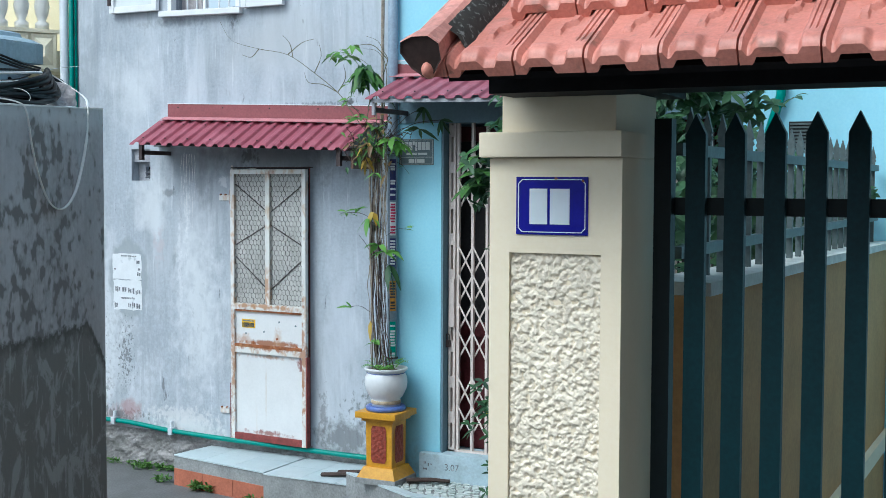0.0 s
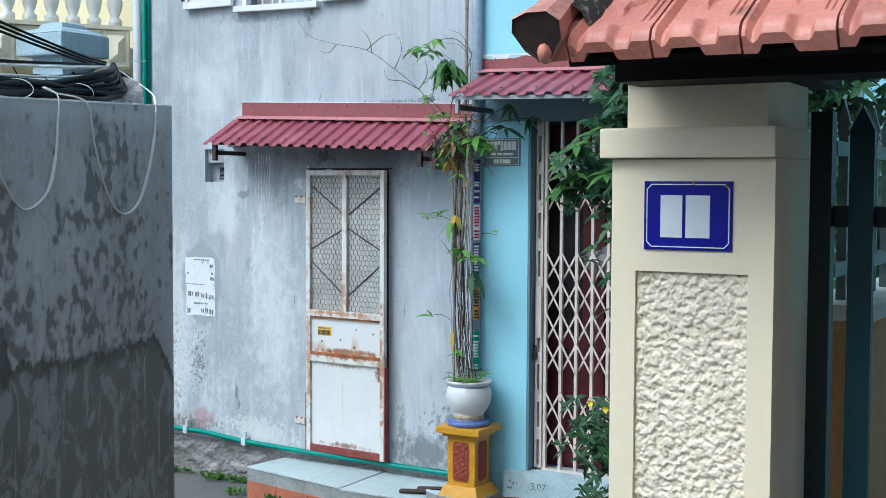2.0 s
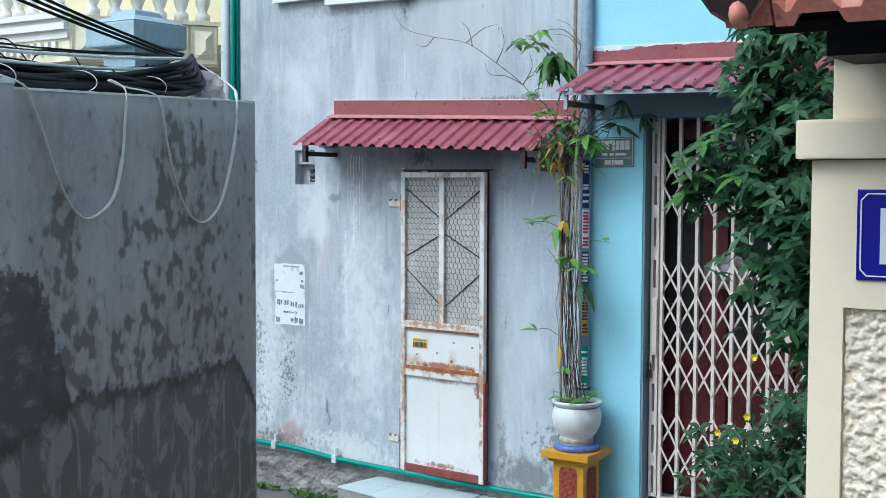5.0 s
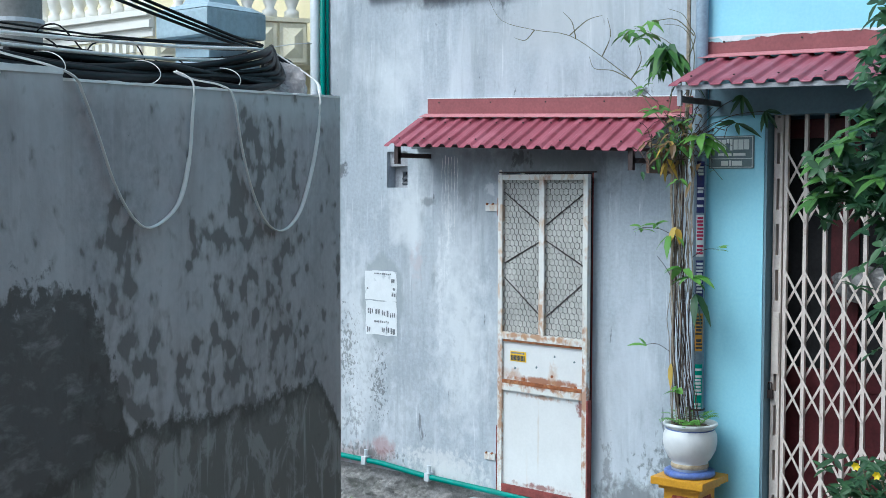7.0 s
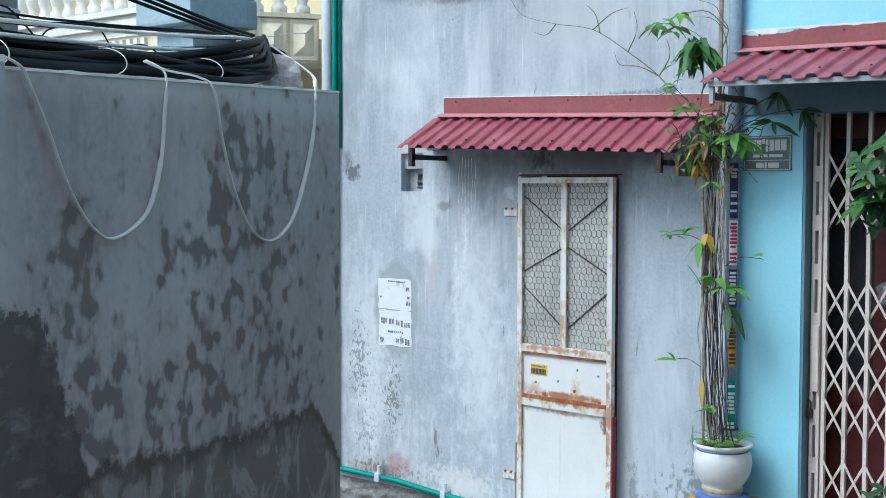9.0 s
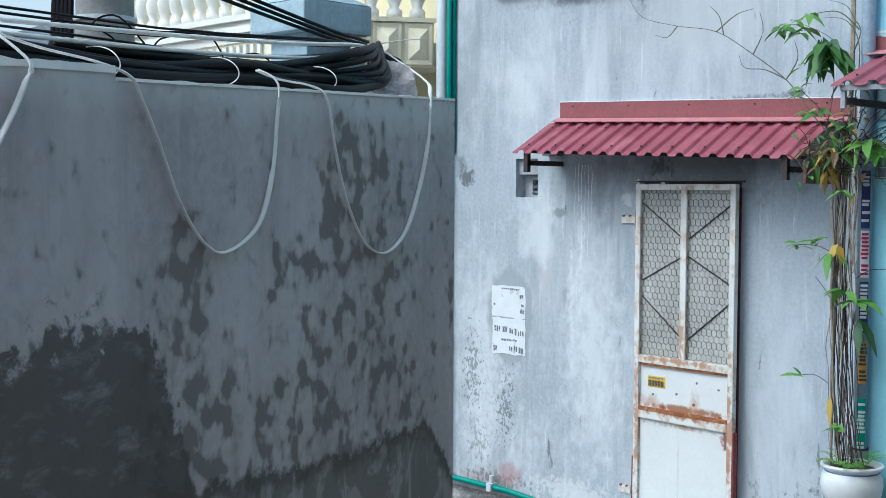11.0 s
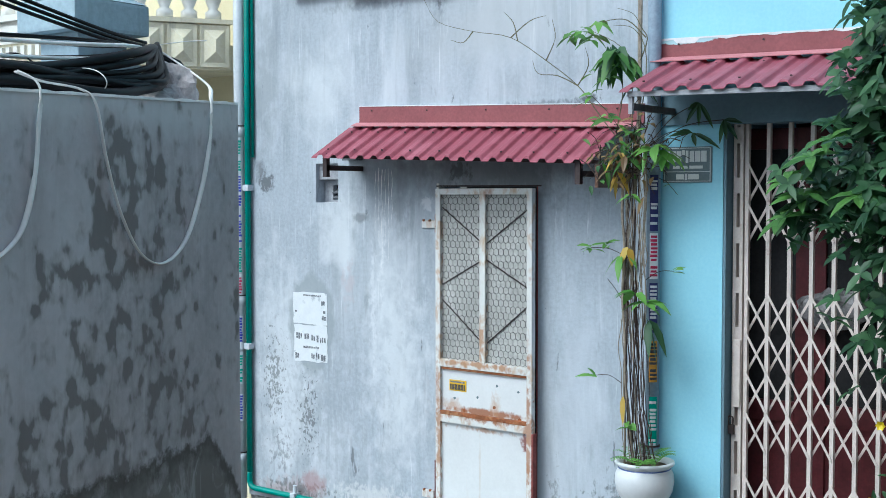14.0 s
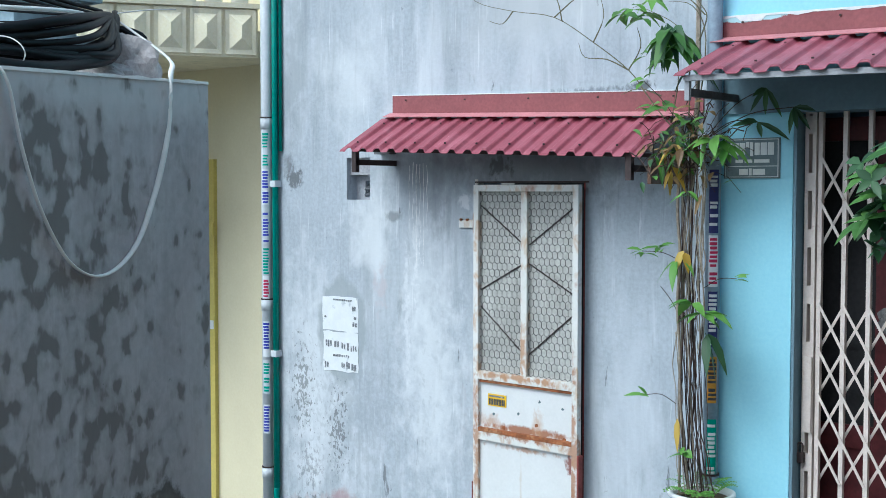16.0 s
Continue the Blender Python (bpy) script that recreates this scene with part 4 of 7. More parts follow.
def metal_door():
    d = empty("metal_door", "rusty white steel door with wire mesh panes, standing ajar", "door", (-0.005, -0.015, 0.32))
    W, H, T = 0.694, 2.02, 0.034
    x0, y0, z0 = -0.005, -0.015, 0.32
    B = lambda a, b, c, e, f=0.0, g=T, bev=0.003: block(x0 + a, x0 + b, y0 - g + f, y0 + f, z0 + c, z0 + e, bev)
    part("stile", B(0, 0.035, 0, H), "white_steel", d)
    part("stile", B(W - 0.035, W, 0, H), "white_steel", d)
    part("top_rail", B(0.035, W - 0.035, H - 0.035, H), "white_steel", d)
    part("mid_rail", B(0.035, W - 0.035, 0.98, 1.025), "white_steel", d, "white rail with rust along it")
    part("mid_rail_rust", B(0.04, W - 0.04, 0.965, 0.98, 0.002, 0.03), "rust", d, "bare rust under the middle rail")
    part("lock_rail", B(0.035, W - 0.035, 0.655, 0.70), "white_steel", d)
    part("lock_rail_rust", B(0.037, W - 0.037, 0.70, 0.722, 0.0, 0.036), "rust", d, "band of brown rust above the lower panel")
    part("mullion", B(W / 2 - 0.02, W / 2 + 0.02, 1.025, H - 0.035), "white_steel", d)
    part("upper_panel", B(0.035, W - 0.035, 0.722, 0.965, -0.008, 0.006, 0.0), "white_sheet", d, "plain white sheet panel")
    part("lower_panel", B(0.035, W - 0.035, 0.05, 0.655, -0.008, 0.006, 0.0), "white_sheet", d, "plain white sheet panel")
    part("kick_rail", B(0.035, W - 0.035, 0, 0.05), "red_lead", d, "red oxide bottom rail")
    part("edge_strip", B(W, W + 0.012, 0, 0.66, 0.0, 0.036), "red_lead", d, "red oxide strip on the free edge")
    part("edge_strip", B(-0.006, 0.0, 0, 0.42, 0.0, 0.037), "red_lead", d, "red oxide strip on the hinge edge")
    part("backing_board", B(0.035, W - 0.035, 1.025, H - 0.035, -0.002, 0.004, 0.0), "screen", d, "pale weathered board behind the mesh")
    for side, (a, b) in enumerate(((0.035, W / 2 - 0.02), (W / 2 + 0.02, W - 0.035))):
        # hexagonal wire
        bm = bmesh.new()
        s, h = 0.034, 0.036
        zt, zb = z0 + H - 0.035, z0 + 1.025
        rows = int((zt - zb) / h) + 1
        cols = int((b - a) / s) + 1
        yy = y0 - 0.018
        cut = lambda p: Vector((min(max(p[0], x0 + a), x0 + b), yy, min(max(p[1], zb), zt)))
        for k in range(rows):
            for i in range(cols):
                cx, cz = x0 + a + (i + (0.5 if k % 2 else 0)) * s, zb + k * h
                top, right, left = (cx, cz + h * 0.30), (cx + s / 2, cz + h * 0.02), (cx - s / 2, cz + h * 0.02)
                for p, q in ((top, right), (top, left), (top, (cx, cz + h * 1.02))):
                    p3, q3 = cut(p), cut(q)
                    if (p3 - q3).length > 0.006:
                        tube(bm, [p3, q3], 0.0016, 3)
        part("wire_mesh", bm, "mesh_wire", d, "hexagonal galvanised wire mesh")
        i0, i1 = (x0 + a, x0 + b) if side == 0 else (x0 + b, x0 + a)
        for za, zc in ((0.88, 0.68), (0.41, 0.55), (0.34, 0.11)):
            f = z0 + 1.03
            p, q = (i0, y0 - 0.010, f + za), (i1, y0 - 0.010, f + zc)
            if za < zc:
                p, q = (i0, y0 - 0.010, f + za + 0.02), (i1, y0 - 0.010, f + zc + 0.03)
            part("brace", twisted(p, q), "dark_steel", d, "thin twisted dark diagonal brace")
    stk = part("sticker", block(x0 + 0.092, x0 + 0.218, y0 - 0.0165, y0 - 0.0143, z0 + 0.843, z0 + 0.907), "yellow_sticker", d, "small yellow sticker with two dark lines")
    for i in range(10):
        part("ink_bar", block(x0 + 0.099 + i * 0.0112, x0 + 0.107 + i * 0.0112, y0 - 0.0182, y0 - 0.0166, z0 + 0.849, z0 + 0.882), "ink", stk)
    part("ink_bar", block(x0 + 0.100, x0 + 0.205, y0 - 0.0182, y0 - 0.0166, z0 + 0.891, z0 + 0.900), "print_grey", stk)
    for px, pz, w_, h_ in ((0.42, 0.775, 0.05, 0.03), (0.20, 0.735, 0.09, 0.012), (0.60, 0.725, 0.10, 0.02)):
        part("rust_patch", lathe_disc(x0 + px, y0 - 0.0152, z0 + pz, 0.012), "rust", d)
    for px, pz in ((0.30, 0.82), (0.44, 0.90), (0.59, 0.88), (0.13, 0.80)):
        part("bare_spot", lathe_disc(x0 + px, y0 - 0.0156, z0 + pz, 0.009), "plate_grey", d)
    d.matrix_basis = Matrix.Translation((x0, y0, z0)) @ Matrix.Rotation(radians(-3.6), 4, "Z")
    return d


def lathe_disc(x, y, z, r, n=9):
    """A small thin spot that faces -y."""
    bm = bmesh.new()
    ang = [2 * math.pi * k / n for k in range(n)]
    rr = [r * random.uniform(0.6, 1.1) for _ in ang]
    a = [bm.verts.new((x + q * math.cos(t), y, z + q * math.sin(t))) for q, t in zip(rr, ang)]
    b = [bm.verts.new((x + q * math.cos(t), y + 0.001, z + q * math.sin(t))) for q, t in zip(rr, ang)]
    bm.faces.new(a)
    bm.faces.new(b[::-1])
    for i in range(n):
        bm.faces.new([a[i], b[i], b[(i + 1) % n], a[(i + 1) % n]])
    return bm


metal_door()
fr = empty("door_frame", "rust-stained steel frame round the mesh door", "door frame", (0.33, 0.0, 0.31))
part("jamb", block(-0.030, -0.012, -0.006, 0.05, 0.31, 2.37, 0.002), "white_steel", fr)
part("jamb", block(0.656, 0.6675, 0.003, 0.05, 0.315, 2.35, 0.002), "red_lead", fr)
part("head", block(-0.030, 0.690, -0.007, 0.05, 2.350, 2.359, 0.002), "dark_steel", fr)
for z, w in ((2.13, 0.10), (0.52, 0.085)):
    h = empty("door_hinge", "white-painted steel hinge plate set in the plaster", "hinge", (-0.09, 0, z), group="door hinges")
    plate = part("plate", block(-0.135, -0.135 + w, -0.012, 0.01, z - 0.022, z + 0.022, 0.003), "white_steel", h)
    part("pin", tube(bmesh.new(), [(-0.028, -0.014, z - 0.05), (-0.028, -0.014, z + 0.06)], 0.008, 8), "rust", h)
    for dx in (0.015, 0.06):
        part("bolt", tube(bmesh.new(), [(-0.135 + dx, -0.018, z + 0.022), (-0.135 + dx, -0.004, z + 0.022)], 0.007, 6), "rust", plate)
part("door_sill", block(-0.02, 0.685, -0.006, 0.2, 0.295, 0.315), "plinth", label="crumbling cement door sill", category="sill", kind="structure")

# little block vent
vt = empty("block_vent", "small square wall vent with sloping cement louvres", "vent", (-0.89, 0.05, 2.25))
part("back", wall_cells(bmesh.new(), -0.985, -0.80, 2.255, 2.50, 0.085, 0.10, [(-0.915, -0.812, 2.272, 2.365)]), "vent_face", vt, "pale cement block face")
# black sheet painted in for the shade inside the vent
part("hollow", block(-0.93, -0.80, 0.14, 0.15, 2.26, 2.38), "dark", vt, "near-black sheet standing in for the vent's shaded inside")
for z in (2.285, 2.318):
    part("louvre", extrude_profile(bmesh.new(), [(0.075, z), (0.125, z + 0.030), (0.132, z + 0.022), (0.082, z - 0.008)], -0.915, -0.812), "vent_grey", vt)
part("lintel", block(-0.985, -0.80, 0.03, 0.084, 2.40, 2.50, 0.004), "vent_face", vt, "pale cement lintel block")

# upper window: white frame, open shutters folded back on the wall
w = empty("window_1", "white wooden window with both shutters folded back, bars and a curtain", "window", (-0.28, 0, 3.5), kind="structure")
part("window_sill", block(-0.67, 0.085, -0.05, 0.06, 3.505, 3.548, 0.004, dz=-0.012), "window_white", w)
part("window_frame", block(-0.62, -0.585, 0.0, 0.06, 3.55, 4.75), "window_white", w)
part("window_frame", block(0.015, 0.05, 0.0, 0.06, 3.55, 4.75), "window_white", w)
part("mullion", block(-0.30, -0.275, 0.02, 0.06, 3.55, 4.75), "window_white", w)
for x in (-0.50, -0.41, -0.20, -0.11, -0.04):
    part("bar", tube(bmesh.new(), [(x, 0.09, 3.55), (x, 0.09, 4.75)], 0.007, 6), "window_white", w)
part("bar", cyl_x(bmesh.new(), -0.62, 0.05, 0.09, 3.66, 0.007), "window_white", w)
bm = bmesh.new()
cols = [[bm.verts.new((-0.60 + i * 0.015, 0.15 + 0.022 * math.sin(i * 1.3), z)) for z in (3.56, 4.75)] for i in range(16)]
for a, b in zip(cols, cols[1:]):
    bm.faces.new([a[0], b[0], b[1], a[1]])
part("curtain", bm, "curtain", w, "pale drawn-back curtain", True)


def shutter(x0, x1, z0, y):
    s = empty("window_shutter", "white louvred window shutter folded flat against the wall", "shutter", (x0, y, z0), group="shutters of the upper window")
    part("stile", block(x0, x0 + 0.045, y - 0.035, y, z0, z0 + 1.2, 0.003), "window_white", s)
    part("stile", block(x1 - 0.045, x1, y - 0.035, y, z0, z0 + 1.2, 0.003), "window_white", s)
    part("rail", block(x0 + 0.045, x1 - 0.045, y - 0.033, y - 0.002, z0, z0 + 0.05, 0.003), "window_white", s)
    part("rail", block(x0 + 0.045, x1 - 0.045, y - 0.033, y - 0.002, z0 + 1.15, z0 + 1.2, 0.003), "window_white", s)
    part("pane", block(x0 + 0.045, x1 - 0.045, y - 0.012, y - 0.006, z0 + 0.05, z0 + 1.15), "plate_text", s, "frosted grey pane")
    part("hinge", block(x0 - 0.012, x0 + 0.02, y - 0.04, y - 0.005, z0 + 0.06, z0 + 0.11), "dark_steel", s)


shutter(-1.15, -0.685, 3.555, -0.02)
shutter(0.10, 0.465, 3.53, -0.02)


def awning(name, label, x0, x1, wy, z_top, fl, ey, ez, slope, fx0, fx1, pitch=0.1235, seed=1):
    """A red tin awning: flashing on the wall, ribbed sheet, struts. wy: the wall, ey, ez: the eave."""
    rnd = random.Random(seed)
    a = empty(name, label, "awning", ((x0 + x1) / 2, wy, z_top - fl))
    dz = slope * (fx1 - fx0)
    zl = z_top + slope * fx0
    part("flashing", block(fx0, fx1, wy - 0.012, wy - 0.001, zl - fl, zl, 0.0, dz), "red_flash", a, "faded red flashing strip on the wall")
    bm = bmesh.new()
    for u, v in ((fx0 - 0.02, fx1),):
        p = [(u, wy - 0.013), (v, wy - 0.013), (v, wy - 0.075), (u, wy - 0.075)]
        z = lambda x, y: z_top + slope * x - fl + 0.004 - (wy - 0.013 - y) * 0.35
        lo = [bm.verts.new((x, y, z(x, y))) for x, y in p]
        hi = [bm.verts.new((x, y, z(x, y) + 0.004)) for x, y in p]
        bm.faces.new(lo[::-1])
        bm.faces.new(hi)
        for i in range(4):
            bm.faces.new([lo[i], lo[(i + 1) % 4], hi[(i + 1) % 4], hi[i]])
    part("apron", bm, "red_lip", a, "bent lower lip of the flashing")
    # ribbed sheet
    bm = bmesh.new()
    prof, x = [], x0
    while x < x1:
        for du, h in ((0.0, 0.0), (0.048, 0.0), (0.056, 0.004), (0.066, 0.0165), (0.074, 0.020), (0.102, 0.020), (0.110, 0.0165), (0.119, 0.004)):
            if x + du * pitch / 0.125 < x1:
                prof.append((x + du * pitch / 0.125, h))
        x += pitch
    rows = []
    zt = z_top - fl - 0.022
    for t in (0.0, 0.5, 0.97, 1.0):
        y = wy - 0.02 + (ey - wy + 0.02) * t
        z = zt + (ez - zt) * t
        rows.append([(px, y + rnd.uniform(-0.004, 0.004) * (t > 0.9), z + h + slope * px - 0.004 * (t == 1.0)) for px, h in prof])
    top = [[bm.verts.new(p) for p in r] for r in rows]
    low = [[bm.verts.new((p[0], p[1], p[2] - 0.003)) for p in r] for r in rows]
    n = len(prof)
    for i in range(3):
        for k in range(n - 1):
            bm.faces.new([top[i][k], top[i + 1][k], top[i + 1][k + 1], top[i][k + 1]])
            bm.faces.new([low[i][k], low[i][k + 1], low[i + 1][k + 1], low[i + 1][k]])
    for k in range(n - 1):
        bm.faces.new([top[3][k], low[3][k], low[3][k + 1], top[3][k + 1]])
        bm.faces.new([top[0][k], top[0][k + 1], low[0][k + 1], low[0][k]])
    for i in range(3):
        bm.faces.new([top[i][0], low[i][0], low[i + 1][0], top[i + 1][0]])
        bm.faces.new([top[i][-1], top[i + 1][-1], low[i + 1][-1], low[i][-1]])
    part("roof_sheet", bm, "red_tin", a, "ribbed red tin sheet")
    x = x0 + 0.09
    while x < x1:
        for t in (0.28, 0.86):
            y, z = wy + (ey - wy) * t, zt + (ez - zt) * t + slope * x + 0.02
            part("screw", tube(bmesh.new(), [(x, y, z - 0.003), (x, y, z + 0.006)], 0.0055, 6), "dark_steel", a)
        x += 2 * pitch
    x = fx0 + 0.10
    while x < fx1:
        part("screw", tube(bmesh.new(), [(x, wy - 0.018, z_top + slope * x - 0.025), (x, wy - 0.01, z_top + slope * x - 0.025)], 0.005, 6), "dark_steel", a)
        x += 0.42
    return a


a1 = awning("tin_awning", "faded red ribbed tin awning over the mesh door", -0.69, 1.235, 0.0, 2.823, 0.105, -0.37, 2.507, -0.033, -0.615, 1.32, pitch=0.1025, seed=3)
part("front_rail", block(-0.62, 1.22, -0.315, -0.295, 2.523, 2.541, dz=-0.062), "dark_steel", a1, "dark steel rail under the eave")
for x in (-0.62, 1.10):
    z = 2.40 + SLOPE * x
    part("strut", block(x, x + 0.03, -0.34, -0.005, z + 0.03, z + 0.06), "dark_steel", a1, "dark steel bracket arm")
    part("strut_post", block(x, x + 0.03, -0.345, -0.315, z - 0.01, z + 0.13), "dark_steel", a1)
part("sealant_line", block(-0.616, 1.321, -0.014, -0.0005, 2.8235 + 0.033 * 0.616, 2.828 + 0.033 * 0.616, 0.0, -0.033 * 1.937), "sealant", a1, "thin white line along the flashing top")
part("side_board", block(1.222, 1.242, -0.355, -0.005, 2.34, 2.455, 0.003), "brown_board", a1, "dark brown wooden board under the sheet end")
part("end_board", block(-0.715, -0.60, -0.06, -0.0, 2.515, 2.56), "vent_grey", a1, "grey cement edge under the sheet end")

# pipes on the grey wall's left corner
def drain_pipe(name, label, x, y, r, z0, z1, mat, joints, strips, cat="drain pipe"):
    p = empty(name, label, cat, (x, y, z0))
    part("tube", tube(bmesh.new(), [(x, y, z0), (x, y, z1)], r, 16), mat, p, smooth=True)
    for z in joints:
        part("joint", tube(bmesh.new(), [(x, y, z - 0.035), (x, y, z + 0.035)], r + 0.004, 16), mat, p, smooth=True)
        part("ring", tube(bmesh.new(), [(x, y, z + 0.033), (x, y, z + 0.041)], r + 0.006, 16), "dark_steel", p)
    for z0s, z1s, ink, paper in strips:
        # pasted strip of paper bent round the pipe, with bars for its print
        def bent(u0, u1, za, zb, rr):
            bm = bmesh.new()
            cols = []
            for k in range(5):
                t = radians(-58) + (u0 + (u1 - u0) * k / 4) * radians(70) - radians(35)
                cols.append([bm.verts.new((x + rr * math.cos(t), y + rr * math.sin(t), z)) for z in (za, zb)])
            for a, b in zip(cols, cols[1:]):
                bm.faces.new([a[0], b[0], b[1], a[1]])
            return bm
        slip = part("paper_strip", bent(0.0, 1.0, z0s, z1s, r + 0.0012), paper, p, "pasted paper strip with coloured print")
        z = z0s + 0.012
        while z < z1s - 0.02:
            if random.random() < 0.86:
                part("print_bar", bent(random.uniform(0.04, 0.16), random.uniform(0.80, 0.96), z, z + random.uniform(0.010, 0.0145), r + 0.0022), ink, slip)
            z += 0.0185
    return p


random.seed(11)
drain_pipe("drain_pipe", "white-grey plastic drain pipe pasted with paper strips", -1.628, -0.040, 0.035, 0.0, 5.5, "pvc", (0.55, 1.60, 2.72),
           [(2.45, 2.68, "stick_green", "pvc"), (2.22, 2.44, "stick_blue", "paper"), (1.98, 2.20, "stick_blue", "pvc"), (1.78, 1.96, "stick_green", "pvc"),
            (1.64, 1.78, "stick_red", "paper"), (1.28, 1.50, "stick_blue", "paper"), (1.05, 1.26, "stick_green", "pvc"), (0.80, 0.98, "stick_blue", "paper")])
g = empty("water_pipe", "green plastic water pipe clipped to the wall", "water pipe", (-1.562, -0.03, 0.3))
low = smooth_path([(-1.562, -0.03, 0.46), (-1.562, -0.032, 0.40), (-1.54, -0.035, 0.365), (-1.50, -0.035, 0.355)], 4) + [
    (-1.0, -0.035, 0.348), (-0.6, -0.04, 0.318), (-0.1, -0.045, 0.306), (0.5, -0.045, 0.298), (1.05, -0.04, 0.29), (1.5, -0.03, 0.285)]
part("tube", tube(bmesh.new(), [(-1.562, -0.03, 5.5), (-1.562, -0.03, 0.46)], 0.019, 10), "green_pipe", g, smooth=True)
part("tube", tube(bmesh.new(), low, 0.019, 10), "green_pipe", g, smooth=True)
part("tube", tube(bmesh.new(), [(-1.528, -0.014, 2.55), (-1.528, -0.014, 5.5)], 0.010, 8), "green_pipe", g, smooth=True)
for x, z in ((-1.15, 0.35), (-0.58, 0.318)):
    part("clip", block(x - 0.02, x + 0.02, -0.065, 0.0, z - 0.028, z + 0.028, 0.006), "pvc", g, "grey plastic clip")
    part("stub", tube(bmesh.new(), [(x, -0.035, z), (x, -0.035, z + 0.075)], 0.014, 8), "pvc", g)
for z in (1.30, 2.35):
    part("clip", block(-1.588, -1.537, -0.055, 0.0, z - 0.02, z + 0.02, 0.006), "pvc", g, "grey plastic clip")
pp = drain_pipe("drain_pipe", "blue-grey drain pipe with pasted paper strips beside the blue wall", 1.592, -0.440, 0.033, 0.25, 5.5, "grey_pipe", (1.05, 2.45),
           [(2.13, 2.40, "paper", "stick_navy"), (1.90, 2.12, "stick_red", "paper"), (1.64, 1.88, "paper", "stick_navy"), (1.40, 1.60, "ink", "orange_sticker"), (1.08, 1.33, "paper", "stick_green")])

# torn poster
po = empty("paper_poster", "torn white paper notice pasted on the plaster", "poster", (-1.035, 0, 1.23))
rp = random.Random(5)


def ragged(x0, x1, z0, z1, y):
    bm = bmesh.new()
    pts = []
    for a, b in (((x0, z0), (x1, z0)), ((x1, z0), (x1, z1)), ((x1, z1), (x0, z1)), ((x0, z1), (x0, z0))):
        for k in range(7):
            t = k / 7
            pts.append((a[0] + (b[0] - a[0]) * t + rp.uniform(-0.1, 0.1) * min(0.04, x1 - x0, z1 - z0), a[1] + (b[1] - a[1]) * t + rp.uniform(-0.1, 0.1) * min(0.04, x1 - x0, z1 - z0)))
    f = [bm.verts.new((x, y, z)) for x, z in pts]
    b = [bm.verts.new((x, y + 0.0015, z)) for x, z in pts]
    bm.faces.new(f)
    bm.faces.new(b[::-1])
    for i in range(len(pts)):
        j = (i + 1) % len(pts)
        bm.faces.new([f[i], b[i], b[j], f[j]])
    return bm


top_sheet = part("sheet", ragged(-1.185, -0.895, 1.475, 1.678, -0.0022), "paper", po, "upper torn sheet")
low_sheet = part("sheet", ragged(-1.178, -0.893, 1.235, 1.470, -0.0026), "paper", po, "lower torn sheet")
for x, z, w, h in [(-0.945, 1.60, 0.035, 0.03), (-0.94, 1.50, 0.04, 0.04), (-0.93, 1.55, 0.025, 0.02), (-1.17, 1.55, 0.02, 0.015), (-1.16, 1.375, 0.055, 0.05), (-1.09, 1.37, 0.045, 0.05),
                   (-1.03, 1.365, 0.035, 0.045), (-0.985, 1.36, 0.02, 0.05), (-0.955, 1.355, 0.05, 0.05), (-1.10, 1.32, 0.14, 0.018), (-1.17, 1.245, 0.035, 0.05), (-1.03, 1.25, 0.03, 0.045),
                   (-0.99, 1.25, 0.03, 0.05), (-0.95, 1.245, 0.045, 0.055), (-1.10, 1.655, 0.16, 0.012)]:
    n = max(1, round(w / 0.018))
    for k in range(n):
        u = x + w * k / n
        part("ink_bar", ragged(u + 0.002, u + w / n * rp.uniform(0.6, 0.9), z + h * rp.uniform(0, .2), z + h * rp.uniform(0.7, 0.95), -0.0048), "print_grey", top_sheet if z > 1.475 else low_sheet)

# ---- steps and ground edge ----
st = empty("entrance_step", "long low step topped with pale blue tiles", "step", (0.5, -0.3, 0), kind="structure")


def prism(pts, z0, z1):
    bm = bmesh.new()
    a = [bm.verts.new((x, y, z0)) for x, y in pts]
    b = [bm.verts.new((x, y, z1)) for x, y in pts]
    bm.faces.new(a[::-1])
    bm.faces.new(b)
    for i in range(len(pts)):
        j = (i + 1) % len(pts)
        bm.faces.new([a[i], a[j], b[j], b[i]])
    bmesh.ops.recalc_face_normals(bm, faces=bm.faces[:])
    return bm


part("core", prism([(-0.30, -0.355), (0.62, -0.515), (0.64, 0.028), (-0.24, 0.028)], -0.05, 0.217), "step_cement", st)
part("core", prism([(0.622, -0.535), (1.42, -0.53), (1.60, -0.415), (1.60, 0.028), (0.642, 0.028)], -0.05, 0.213), "step_cement", st)
xs = [-0.30, 0.0, 0.31, 0.62]
fy = lambda x: -0.355 - 0.174 * (x + 0.30)
for a, b in zip(xs, xs[1:]):
    part("tile", prism([(a + 0.002, fy(a) - 0.008), (b - 0.002, fy(b) - 0.008), (b - 0.002, -0.175), (a + 0.002 + (0.027 if a < -0.2 else 0), -0.175)], 0.217, 0.227), "tile_top", st)
    part("tile", prism([(a + 0.002 + (0.028 if a < -0.2 else 0), -0.172), (b - 0.002, -0.172), (b - 0.002, 0.02), (a + 0.002 + (0.058 if a < -0.2 else 0), 0.02)], 0.217, 0.227), "tile_top", st)
    part("riser_tile", prism([(a + 0.002, fy(a) - 0.006), (b - 0.002, fy(b) - 0.006), (b - 0.002, fy(b) + 0.002), (a + 0.002, fy(a) + 0.002)], -0.02, 0.125), "terracotta", st, "red clay riser tile")
xs = [0.624, 0.92, 1.21, 1.42]
